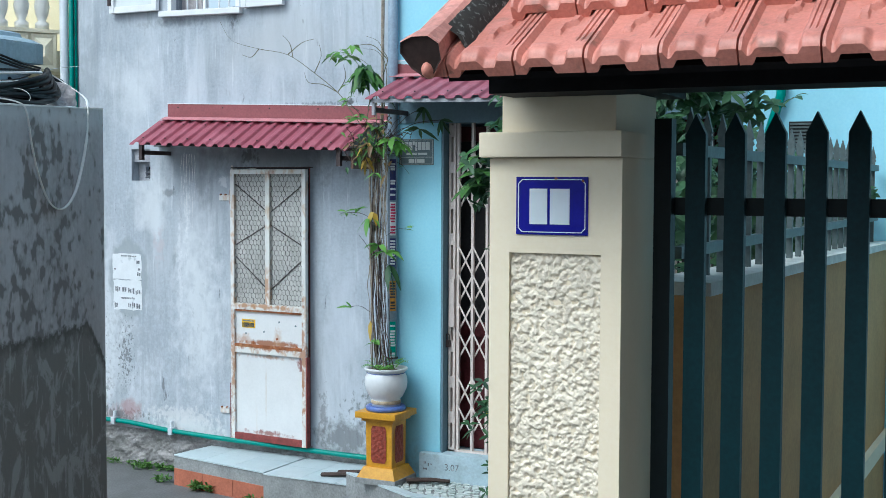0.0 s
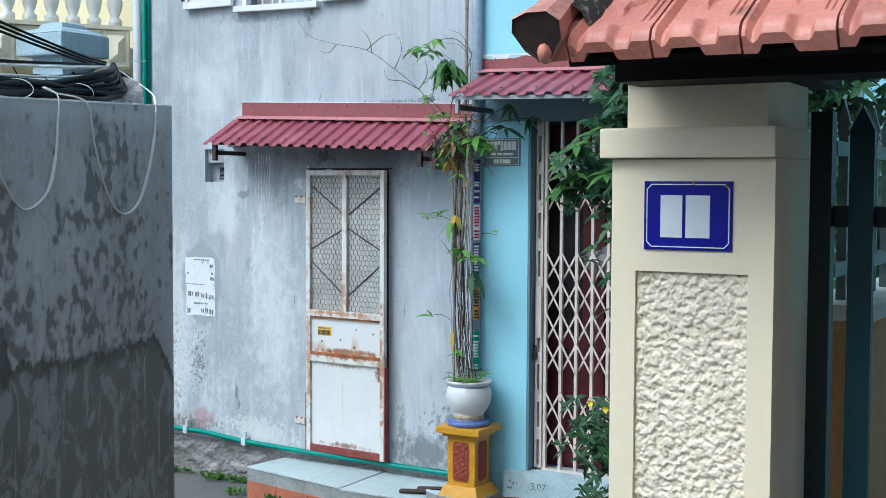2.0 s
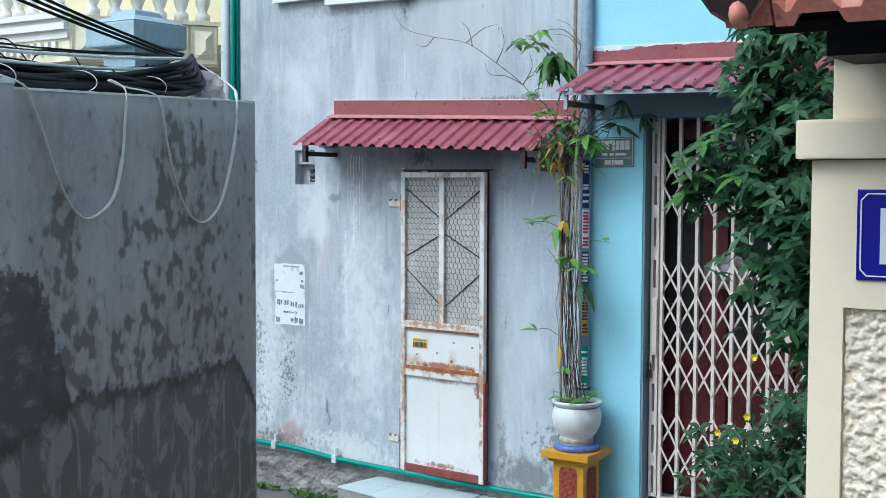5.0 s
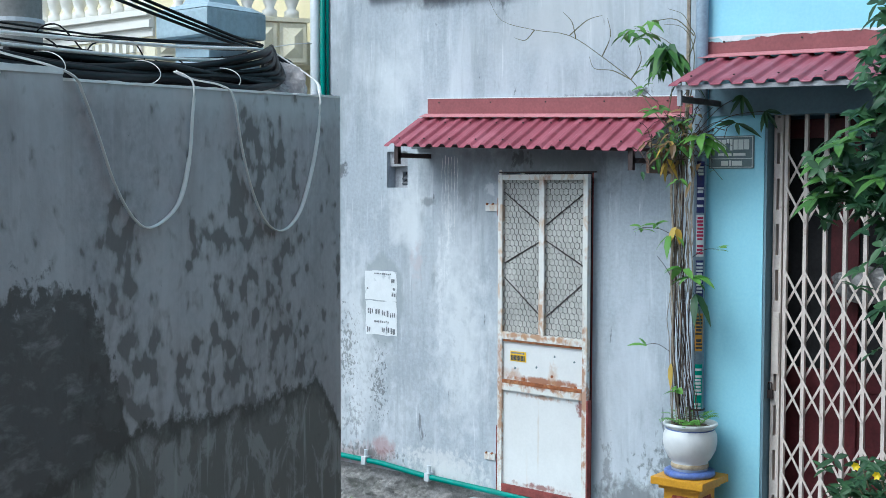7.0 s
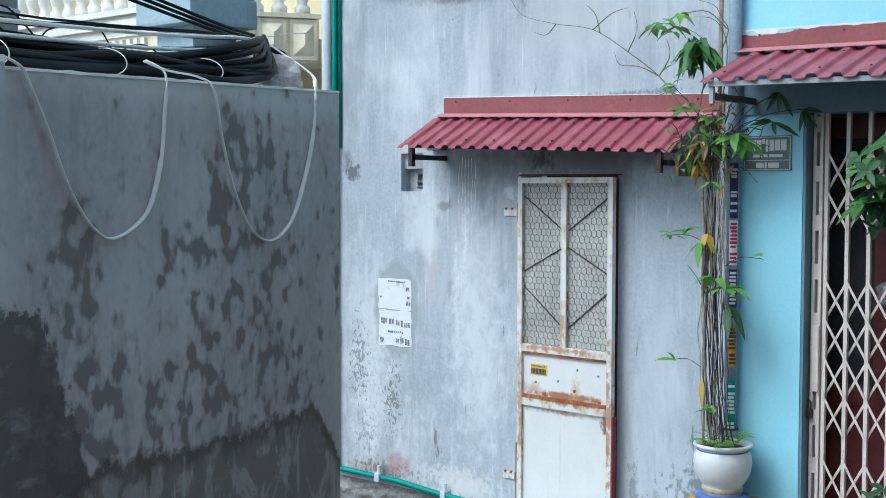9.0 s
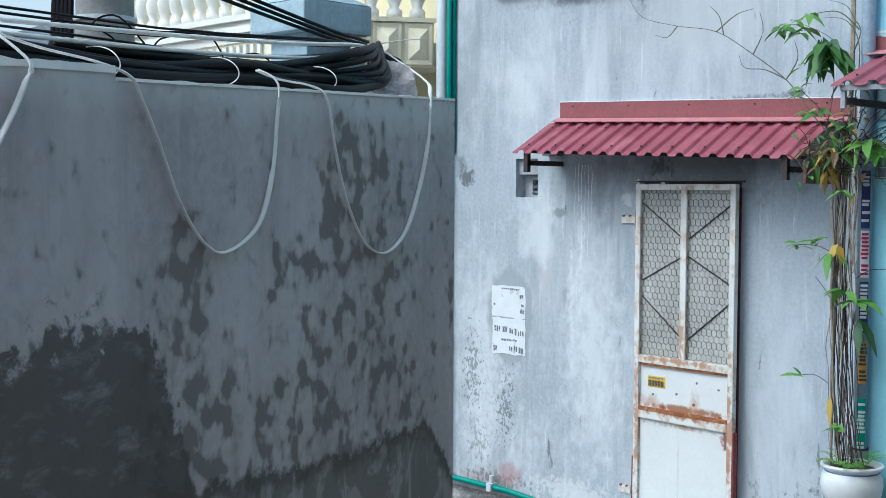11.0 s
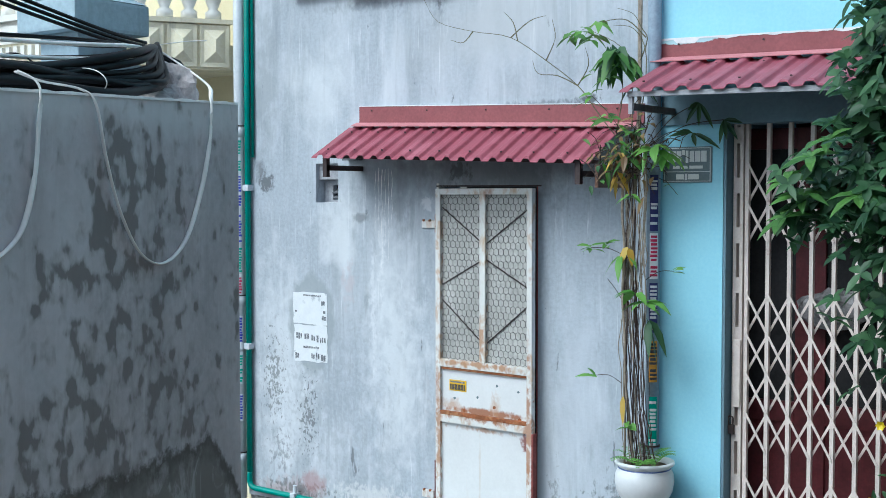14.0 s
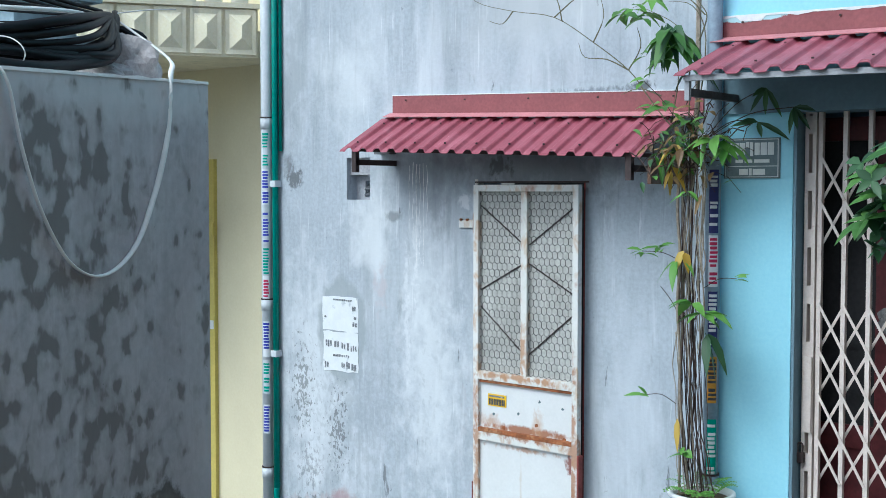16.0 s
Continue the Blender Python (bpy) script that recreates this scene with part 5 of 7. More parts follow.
for a, b in zip(xs, xs[1:]):
    part("tile", prism([(a + 0.002, -0.54), (b - 0.002, -0.54), (b - 0.002, -0.26), (a + 0.002, -0.26)], 0.213, 0.222), "tile_top", st)
    part("tile", prism([(a + 0.002, -0.256), (b - 0.002, -0.256), (b - 0.002, 0.02), (a + 0.002, 0.02)], 0.213, 0.222), "tile_top", st)
te = empty("mosaic_terrace", "broken-tile mosaic paving before the gate", "paving", (2.5, -0.8, 0), kind="structure")
part("core", prism([(1.30, -0.545), (1.95, -0.90), (4.6, -0.90), (4.6, -0.405), (1.61, -0.405), (1.45, -0.535)], -0.05, 0.298), "step_cement", te)
part("tile_edge", prism([(1.30, -0.55), (1.95, -0.905), (4.6, -0.905), (4.6, -0.84), (1.97, -0.84), (1.40, -0.535)], 0.298, 0.310), "tile_top", te, "pale tile border")
rm = random.Random(8)
for i in range(26):
    for j in range(7):
        x, y = 1.56 + i * 0.055 + rm.uniform(-.01, .01) + (j % 2) * 0.027, -0.81 + j * 0.055 + rm.uniform(-.008, .008)
        if y < -0.56 - 0.55 * (x - 1.42) + 0.03 and x < 1.95:
            continue
        n = rm.choice((4, 5, 5, 6))
        off = rm.uniform(0, 6)
        part("mosaic_piece", prism([(x + 0.026 * rm.uniform(.8, 1.1) * math.cos(off + 6.283 * k / n), y + 0.026 * rm.uniform(.8, 1.1) * math.sin(off + 6.283 * k / n)) for k in range(n)], 0.296, 0.307), "mosaic", te)
part("gate_sill", block(1.80, 4.4, BLUE_Y - 0.05, BLUE_Y + 0.22, 0.29, 0.476, 0.006), "sill_blue", label="pale blue painted gate sill with scribbled marks", category="sill", kind="structure")
sc = empty("scribble", "dark hand-drawn marks on the gate sill", "marking", (2.1, BLUE_Y - 0.052, 0.4))
for x, z, w_, h_ in ((1.835, .405, .016, .016), (1.83, .365, .03, .012), (1.865, .39, .008, .02), (1.88, .40, .014, .008)):
    part("ink_mark", ragged(x, x + w_, z, z + h_, BLUE_Y - 0.0525), "print_grey", sc)
tc = bpy.data.curves.new("figures", "FONT")
tc.body, tc.size, tc.extrude = "3.07", 0.062, 0.0006
tc.materials.append(MAT["print_grey"])
tx_ = new("figures", tc)
tx_.parent = sc
tx_.matrix_parent_inverse = sc.matrix_basis.inverted()
tx_.matrix_basis = pose(1.985, BLUE_Y - 0.0518, 0.375, 90)
tagged(tx_, "grey written figures 3.07")

# pieces of rotten board beside the pedestal
for pts, nm in (([(1.02, -0.40, 0.23), (1.32, -0.34, 0.24)], "board"), ([(1.80, -0.62, 0.325), (2.06, -0.52, 0.325)], "board"), ([(1.10, -0.30, 0.235), (1.36, -0.28, 0.25)], "board")):
    bd = part("rotten_board", tube(bmesh.new(), [pts[0], ((Vector(pts[0]) + Vector(pts[1])) / 2 + Vector((0.01, 0.01, 0.006))), pts[1]], 0.046, 6, 0.034, 0.36), "cane",
              label="short rotten dark board lying on the step", category="board", group="rotten boards")

# ---- pedestal and flower pot ----
CX, CY = 1.634, -0.60
pd = empty("pedestal", "ochre yellow pedestal with carved red panels", "pedestal", (CX, CY, 0.3))
sq = lambda h, z0, z1, bev=0.0: block(CX - h, CX + h, CY - h, CY + h, z0, z1, bev)
part("foot", sq(0.147, 0.300, 0.338, 0.004), "step_cement", pd, "worn dark foot")


def frustum(h0, h1, z0, z1):
    bm = bmesh.new()
    a = [bm.verts.new((CX + sx * h0, CY + sy * h0, z0)) for sx, sy in ((-1, -1), (1, -1), (1, 1), (-1, 1))]
    b = [bm.verts.new((CX + sx * h1, CY + sy * h1, z1)) for sx, sy in ((-1, -1), (1, -1), (1, 1), (-1, 1))]
    bm.faces.new(a[::-1])
    bm.faces.new(b)
    for i in range(4):
        bm.faces.new([a[i], a[(i + 1) % 4], b[(i + 1) % 4], b[i]])
    return bm


part("base", frustum(0.140, 0.108, 0.338, 0.405), "ochre", pd)
part("shaft", frustum(0.093, 0.096, 0.405, 0.705), "ochre", pd)
part("slab", sq(0.118, 0.705, 0.728, 0.004), "ochre", pd)
part("slab", sq(0.148, 0.728, 0.768, 0.004), "ochre", pd)
for k in range(4):
    bm = bmesh.new()
    n = 10
    rows = []
    for j in range(n + 1):
        zq = 0.435 + 0.240 * j / n
        inset = 0.012 if j in (0, n) else 0.0
        rows.append([Vector(((-0.056 + inset + (0.112 - 2 * inset) * i / 6), -0.0985 - (0.0035 * (1 + math.sin(i * 2.1 + j * 1.7)) if 0 < i < 6 and 0 < j < n else 0.0), zq)) for i in range(7)])
    rot = Matrix.Rotation(k * math.pi / 2, 4, "Z")
    vs = [[bm.verts.new(Vector((CX, CY, 0)) + rot @ p) for p in r] for r in rows]
    for r0, r1 in zip(vs, vs[1:]):
        for i in range(6):
            bm.faces.new([r0[i], r0[i + 1], r1[i + 1], r1[i]])
    part("carved_panel", bm, "red_relief", pd, "carved dark red panel")
pt = empty("flower_pot", "white glazed flower pot with a blue foot, on the pedestal", "flower pot", (CX, CY, 0.768))
part("saucer", lathe(bmesh.new(), [(0.125, 0.768), (0.132, 0.776), (0.130, 0.796), (0.115, 0.803), (0.10, 0.800)], CX, CY), "blue_glaze", pt, "blue glazed saucer", True)
part("body", lathe(bmesh.new(), [(0.093, 0.795), (0.095, 0.835), (0.090, 0.842), (0.108, 0.86), (0.132, 0.905), (0.140, 0.95), (0.137, 0.985), (0.124, 1.012), (0.120, 1.018), (0.137, 1.030), (0.142, 1.036), (0.140, 1.046), (0.128, 1.047), (0.116, 1.03), (0.114, 1.0)], CX, CY, 36), "pot", pt, "white glazed body with faint relief", True)
part("foot_band", lathe(bmesh.new(), [(0.0945, 0.812), (0.0975, 0.816), (0.0965, 0.834), (0.0925, 0.838)], CX, CY, 36), "tan_glaze", pt, "worn tan band round the foot", True)
part("rim_line", lathe(bmesh.new(), [(0.1225, 1.010), (0.1255, 1.013), (0.1235, 1.017)], CX, CY, 36), "blue_glaze", pt)
part("soil", lathe(bmesh.new(), [(0.114, 1.022), (0.06, 1.034), (0.02, 1.036)], CX, CY, 20), "soil", pt)

# ---- address plate and gate of the blue house ----
wide = lambda x: 1.876 - (1.876 - x) * 1.13
ap = empty("address_plate", "slate grey enamel plate with pale border and lettering bars", "address plate", (1.765, BLUE_Y, 2.36))
part("plate", block(wide(1.652), wide(1.876), BLUE_Y - 0.006, BLUE_Y - 0.001, 2.362, 2.532, 0.002), "plate_grey", ap)
for a, b, c, d_ in ((1.658, 1.870, 2.524, 2.527), (1.658, 1.870, 2.367, 2.370), (1.658, 1.661, 2.37, 2.524), (1.867, 1.870, 2.37, 2.524), (1.66, 1.868, 2.412, 2.415)):
    part("border", block(wide(a), wide(b), BLUE_Y - 0.0078, BLUE_Y - 0.0062, c, d_), "plate_text", ap)
for x, w_, z0, z1 in ((1.668, .018, 2.460, 2.512), (1.690, .022, 2.460, 2.512), (1.716, .022, 2.460, 2.512), (1.742, .012, 2.492, 2.516), (1.758, .012, 2.456, 2.514), (1.776, .020, 2.460, 2.512), (1.800, .024, 2.460, 2.512), (1.828, .024, 2.460, 2.512),
                      (1.700, .03, 2.428, 2.442), (1.737, .03, 2.428, 2.442), (1.775, .06, 2.428, 2.442), (1.715, .035, 2.377, 2.402), (1.755, .010, 2.375, 2.404), (1.770, .048, 2.377, 2.402)):
    part("lettering_bar", block(wide(x), wide(x + w_), BLUE_Y - 0.0078, BLUE_Y - 0.0062, z0, z1), "plate_text", ap)

a2 = awning("tin_awning", "faded red ribbed tin awning over the folding gate", 1.63, 3.35, BLUE_Y, 3.075, 0.092, -0.87, 2.80, -0.018, 1.605, 3.40, pitch=0.1135, seed=7)
part("front_rail", block(1.665, 3.3, -0.855, -0.835, 2.745, 2.768, dz=-0.03), "vent_face", a2, "pale painted rail under the eave")
bm = bmesh.new()
rj = random.Random(12)
xs = [1.607 + 0.0225 * k for k in range(81)]
jag = [0.004 + 0.016 * max(0.0, noise.noise(Vector((x * 9, 2, 0)))) + rj.uniform(0, 0.003) + (0.020 if 1.69 < x < 1.79 else 0.0) for x in xs]
for k in range(80):
    zt = [3.077 - 0.018 * x for x in xs[k:k + 2]]
    q = [bm.verts.new((xs[k + i], y, zt[i] - dz)) for y in (BLUE_Y - 0.014, BLUE_Y - 0.0125) for i, dz in ((0, jag[k]), (1, jag[k + 1]), (1, -0.003), (0, -0.003))]
    bm.faces.new(q[:4])
    bm.faces.new(q[7:3:-1])
    bm.faces.new([q[0], q[4], q[5], q[1]])
part("paint_edge", bm, "sealant", a2, "ragged white paint along the flashing top")
part("wall_rail", block(1.66, 3.3, BLUE_Y - 0.03, BLUE_Y - 0.013, 2.84, 2.87), "blue_shade", a2)
for x in (1.665, 3.2):
    part("strut", block(x, x + 0.025, -0.84, BLUE_Y - 0.012, 2.685, 2.715), "vent_grey", a2, "grey bracket arm")
    part("strut_post", block(x, x + 0.020, -0.845, -0.825, 2.668, 2.744), "vent_face", a2)

GY = BLUE_Y + 0.09
gt = empty("folding_gate", "pinkish-white steel concertina gate, drawn shut", "gate", (2.0, GY, 0.47))
bars = [2.015 + 0.1035 * k for k in range(17)]
for x in bars:
    part("upright", block(x - 0.009, x + 0.009, GY - 0.012, GY + 0.012, 0.475, 2.65), "gate_steel", gt)
for x, y, z in ((bars[0], GY, 2.655), (bars[0], GY, 0.474)):
    part("track", block(1.95, 3.72, GY - 0.02, GY + 0.02, z - 0.004, z + 0.014), "gate_steel", gt)


def strip(p, q, w_=0.011, t=0.002):
    p, q = Vector(p), Vector(q)
    d = (q - p).normalized()
    s = Vector((d.z, 0, -d.x)) * w_ / 2
    n = Vector((0, t, 0))
    bm = bmesh.new()
    v = [bm.verts.new(c) for c in (p + s - n, q + s - n, q - s - n, p - s - n, p + s + n, q + s + n, q - s + n, p - s + n)]
    for f in ((0, 1, 2, 3), (7, 6, 5, 4), (0, 4, 5, 1), (1, 5, 6, 2), (2, 6, 7, 3), (3, 7, 4, 0)):
        bm.faces.new([v[i] for i in f])
    return bm


XH = 0.187
for top, count in ((2.46, 2), (1.845, 4), (0.98, 2)):
    for k in range(count):
        zt, zb = top - k * XH, top - (k + 1) * XH
        for x0_, x1_ in zip(bars, bars[1:]):
            part("lattice_strip", strip((x0_, GY - 0.016, zt), (x1_, GY - 0.016, zb)), "gate_steel", gt)
            part("lattice_strip", strip((x0_, GY + 0.016, zb), (x1_, GY + 0.016, zt)), "gate_steel", gt)
# slotted lock post
bm = bmesh.new()
z, hs = 0.475, []
while z < 2.6:
    hs.append((1.968, 1.984, z + 0.03, min(z + 0.19, 2.63)))
    z += 0.235
wall_cells(bm, 1.952, 2.0, 0.475, 2.65, GY - 0.02, GY + 0.02, hs)
part("lock_post", bm, "gate_steel", gt, "slotted steel lock post")
part("lock_plate", block(1.962, 1.998, GY - 0.034, GY - 0.02, 1.30, 1.62, 0.005), "gate_steel", gt)
pk = part("padlock", block(1.938, 1.972, GY - 0.045, GY - 0.021, 1.17, 1.215, 0.006), "dark_steel", gt, "small dark padlock")
part("shackle", tube(bmesh.new(), smooth_path([(1.945, GY - 0.035, 1.21), (1.945, GY - 0.035, 1.25), (1.965, GY - 0.035, 1.25), (1.965, GY - 0.035, 1.21)]), 0.004, 6), "dark_steel", pk)
# boarded leaves behind the gate
for k in range(4):
    x0_ = 1.81 + k * 0.46
    dl = empty("entrance_door", "dark maroon wooden door leaf with an upper glass pane", "door", (x0_, -0.16, 0.47), group="door leaves behind the gate")
    part("stile", block(x0_ + 0.005, x0_ + 0.07, -0.16, -0.12, 0.475, 2.62, 0.004), "maroon", dl)
    part("stile", block(x0_ + 0.385, x0_ + 0.455, -0.16, -0.12, 0.475, 2.62, 0.004), "maroon", dl)
    for z0_, z1_ in ((0.475, 0.60), (1.22, 1.32), (2.52, 2.62)):
        part("rail", block(x0_ + 0.07, x0_ + 0.385, -0.158, -0.122, z0_, z1_, 0.003), "maroon", dl)
    part("board", block(x0_ + 0.07, x0_ + 0.385, -0.145, -0.135, 0.60, 1.22), "maroon", dl)
    # lack of light behind the pane is put into its colour
    part("glass_pane", block(x0_ + 0.07, x0_ + 0.385, -0.144, -0.138, 1.32, 2.52), "dark", dl, "pane coloured near-black for the unlit room behind")
bag = bmesh.new()
bmesh.ops.create_icosphere(bag, subdivisions=3, radius=0.12)
for v in bag.verts:
    v.co = Vector((v.co.x * 1.5, v.co.y * 0.35, v.co.z * 0.75)) * (1 + 0.35 * noise.noise(v.co * 16)) + Vector((2.42, GY + 0.075, 1.78))
part("plastic_bag", bag, "clear_bag", label="crumpled clear plastic bag stuck behind the gate bars", category="bag")

# ---- gate pillar ----
pl = empty("gate_pillar", "beige rendered gate pillar with a rough-cast panel", "pillar", (4.46, PY + 0.17, 0))
X0, X1 = 4.279, 4.612
part("shaft", block(X0, X1, PY + 0.014, PY + 0.34, 0.0, 2.306, 0.003), "pillar", pl)
part("face", wall_cells(bmesh.new(), X0, X1, 0.0, 2.304, PY, PY + 0.016, [(4.331, 4.562, 0.35, 2.079)]), "pillar", pl, "smooth frame round the rough panel")
part("collar", block(X0 - 0.020, X1 + 0.004, PY - 0.022, PY + 0.36, 2.306, 2.366, 0.005), "pillar", pl)
part("neck", block(X0 + 0.026, X1 - 0.020, PY + 0.012, PY + 0.33, 2.366, 2.462, 0.004), "pillar", pl)
bm = bmesh.new()
NX, NZ = 120, 640
grid = []
for k in range(NZ + 1):
    z = 0.80 + (2.078 - 0.80) * k / NZ
    row = []
    for i in range(NX + 1):
        x = 4.332 + 0.2295 * i / NX
        p = Vector((x, 3.1, z))
        lump = 0.80 * noise.noise(p * 70) + 0.48 * noise.noise(p * 145 + Vector((3, 0, 0))) + 0.22 * noise.noise(p * 240)
        pit = max(0.0, noise.noise(p * 85 + Vector((7, 0, 2))) - 0.22)
        h = max(0.0, min(1.0, 0.70 + 1.5 * lump)) - 1.6 * pit + 0.10 * noise.noise(p * 22) + 0.09 * noise.noise(p * 380)
        row.append(bm.verts.new((x, PY + 0.0140 - 0.0074 * max(-0.1, h), z)))
    grid.append(row)
for r0, r1 in zip(grid, grid[1:]):
    for i in range(NX):
        bm.faces.new([r0[i], r0[i + 1], r1[i + 1], r1[i]])
part("rough_cast_panel", bm, "pebble", pl, "rough-cast cement panel", True)

sg = empty("number_plate", "blue enamel house plate with white border and two plain white bars", "house plate", (4.46, PY, 2.12))
SX0, SX1, SZ0, SZ1 = 4.350, 4.531, 2.123, 2.260
part("plate", block(SX0, SX1, PY - 0.0045, PY - 0.0005, SZ0, SZ1, 0.0015), "enamel", sg)
for a, b, c, d_ in ((SX0 + .016, SX1 - .016, SZ1 - .0075, SZ1 - .0055), (SX0 + .016, SX1 - .016, SZ0 + .0055, SZ0 + .0075), (SX0 + .0055, SX0 + .0075, SZ0 + .016, SZ1 - .016), (SX1 - .0075, SX1 - .0055, SZ0 + .016, SZ1 - .016)):
    part("border", block(a, b, PY - 0.0062, PY - 0.0044, c, d_), "white_enamel", sg)
for cx_, cz_, sx, sz in ((SX0 + .0065, SZ0 + .0065, 1, 1), (SX1 - .0065, SZ0 + .0065, -1, 1), (SX0 + .0065, SZ1 - .0065, 1, -1), (SX1 - .0065, SZ1 - .0065, -1, -1)):
    part("border", strip((cx_, PY - 0.0053, cz_ + sz * .0095), (cx_ + sx * .0095, PY - 0.0053, cz_), 0.002, 0.0009), "white_enamel", sg)
part("number_bar", block(4.385, 4.430, PY - 0.0062, PY - 0.0044, 2.148, 2.232, 0.0005), "white_enamel", sg, "plain white bar")
part("number_bar", block(4.437, 4.486, PY - 0.0062, PY - 0.0044, 2.148, 2.232, 0.0005), "white_enamel", sg, "plain white bar")
for x, z in ((4.452, SZ1 - 0.004), (SX1 - 0.012, SZ1 - 0.010)):
    part("rust_spot", lathe_disc(x, PY - 0.0068, z, 0.0035), "rust", sg)

# ---- tiled gate roof ----
EY, EZ, PITCH = -5.165, 2.470, radians(30)
TW, TL, EXPO = 0.155, 0.345, 0.207
roof = empty("gate_roof", "small gate roof of terracotta interlocking tiles", "roof", (5.7, EY, EZ))
slope_pt = lambda x, v, h: (x, EY + v * math.cos(PITCH) - h * math.sin(PITCH), EZ + v * math.sin(PITCH) + h * math.cos(PITCH))
sm = lambda a, b, x: max(0.0, min(1.0, (x - a) / (b - a)))


ease = lambda q: q * q * (3 - 2 * q)
UW = 0.1508 / 0.1425


def tile_height(u, v):
    """The tile's upper side: u across, v up the slope."""
    h = 0.010
    h += 0.013 * (1 - sm(0.006, 0.014, u))                           # rolled left edge
    rib = sm(0.104, 0.112, u)
    groove = (0.004 * (abs(u - 0.1205) < 0.0022) + 0.004 * (abs(u - 0.1315) < 0.0022)) * sm(0.050, 0.062, v)
    h += rib * (0.014 - groove)                                      # ribbed right strip
    a = ease(sm(0.018, 0.034, u)) * (1 - ease(sm(0.066, 0.082, u)))
    h += 0.016 * a * (1 - sm(0.042, 0.070, v))                       # raised nose at the front
    mid = 0.056 + 0.020 * sm(0.150, 0.172, v)
    lug = sm(mid - 0.011, mid - 0.006, u) * (1 - sm(mid + 0.006, mid + 0.011, u))
    h += 0.010 * lug * sm(0.112, 0.120, v) * (1 - sm(0.196, 0.204, v))     # dog-legged lug
    return h - 0.016 * (1 - sm(0.0, 0.026, v)) ** 2.2


def tile_mesh():
    us = [0.0, 0.006, 0.010, 0.014, 0.018, 0.022, 0.026, 0.030, 0.034, 0.038, 0.042, 0.046, 0.050, 0.054, 0.058, 0.062, 0.066, 0.070, 0.074, 0.078, 0.082, 0.086, 0.090, 0.097, 0.104, 0.108, 0.112, 0.118, 0.1195, 0.1215, 0.123, 0.129, 0.1305, 0.1325, 0.134, 0.1425]
    vs = [0.0, 0.003, 0.007, 0.012, 0.018, 0.026, 0.036, 0.045, 0.06, 0.072, 0.09, 0.112, 0.120, 0.135, 0.150, 0.158, 0.166, 0.174, 0.19, 0.196, 0.204, 0.25, TL]
    bm = bmesh.new()
    top = [[bm.verts.new((u * UW, v, tile_height(u, v))) for u in us] for v in vs]
    hollow = lambda u: 0.016 * sm(0.024, 0.030, u) * (1 - sm(0.078, 0.084, u))
    low = [bm.verts.new((u * UW, 0.001, -0.026 + hollow(u))) for u in us]
    back = [bm.verts.new((u * UW, 0.05, -0.024 + hollow(u))) for u in us]
    for i in range(len(vs) - 1):
        for k in range(len(us) - 1):
            bm.faces.new([top[i][k], top[i][k + 1], top[i + 1][k + 1], top[i + 1][k]])
    for k in range(len(us) - 1):
        bm.faces.new([low[k], low[k + 1], top[0][k + 1], top[0][k]])
        bm.faces.new([back[k], back[k + 1], low[k + 1], low[k]])
    end = [bm.verts.new((us[0] * UW, TL, -0.008)), bm.verts.new((us[-1] * UW, TL, -0.008))]
    bm.faces.new([low[0], *[top[i][0] for i in range(len(vs))], end[0], back[0]])
    bm.faces.new([low[-1], back[-1], end[1], *[top[i][-1] for i in reversed(range(len(vs)))]])
    bm.faces.new([back[0], end[0], end[1], back[-1]] + [back[k] for k in range(len(us) - 2, 0, -1)])
    me = bpy.data.meshes.new("tile")
    bm.normal_update()
    bm.to_mesh(me)
    bm.free()
    me.materials.append(MAT["clay"])
    me.shade_smooth()
    me.set_sharp_from_angle(angle=radians(30))
    return me


tile_data = tile_mesh()
rt = random.Random(4)
axes = Matrix(((1, 0, 0), (0, math.cos(PITCH), -math.sin(PITCH)), (0, math.sin(PITCH), math.cos(PITCH)))).to_4x4()
for course in range(3):
    for k in range(0, 19):
        x = 4.334 + TW * k + (0.5 * TW if course % 2 else 0.0)
        t_ = new("tile", tile_data)
        t_.parent = roof
        p = slope_pt(x, course * EXPO, course * 0.034 + 0.026)
        t_.matrix_parent_inverse = roof.matrix_basis.inverted()
        t_.matrix_basis = Matrix.Translation((p[0], p[1], p[2] + rt.uniform(-0.002, 0.002))) @ axes @ Matrix.Rotation(radians(rt.uniform(-0.5, 0.5)), 4, "Z")
# added board whose black stands in for shade beneath the tiles
bm = bmesh.new()
v8 = [bm.verts.new(slope_pt(x, v, h)) for h in (-0.028, -0.012) for x, v in ((4.31, 0.04), (7.15, 0.04), (7.15, 0.95), (4.31, 0.95))]
for f in ((0, 1, 2, 3), (7, 6, 5, 4), (0, 4, 5, 1), (1, 5, 6, 2), (2, 6, 7, 3), (3, 7, 4, 0)):
    bm.faces.new([v8[i] for i in f])
part("roof_deck", bm, "beam", roof, "added board under the tiles, black for their shaded underside")
# back slope
bm = bmesh.new()
top_y, top_z = slope_pt(0, 0.95, 0)[1:]
extrude_profile(bm, [(top_y, top_z + 0.02), (top_y + 0.42, top_z - 0.22), (top_y + 0.42, top_z - 0.25), (top_y, top_z - 0.02)], 4.20, 7.15)
part("back_slope", bm, "clay", roof, "rear slope of terracotta")
# same black sheet again, for the shade below the rear slope
part("back_board", extrude_profile(bmesh.new(), [(top_y, top_z - 0.021), (top_y + 0.42, top_z - 0.252), (top_y + 0.42, top_z - 0.27), (top_y, top_z - 0.05)], 4.20, 7.15), "beam", roof, "added board under the rear tiles, black for their shaded underside")
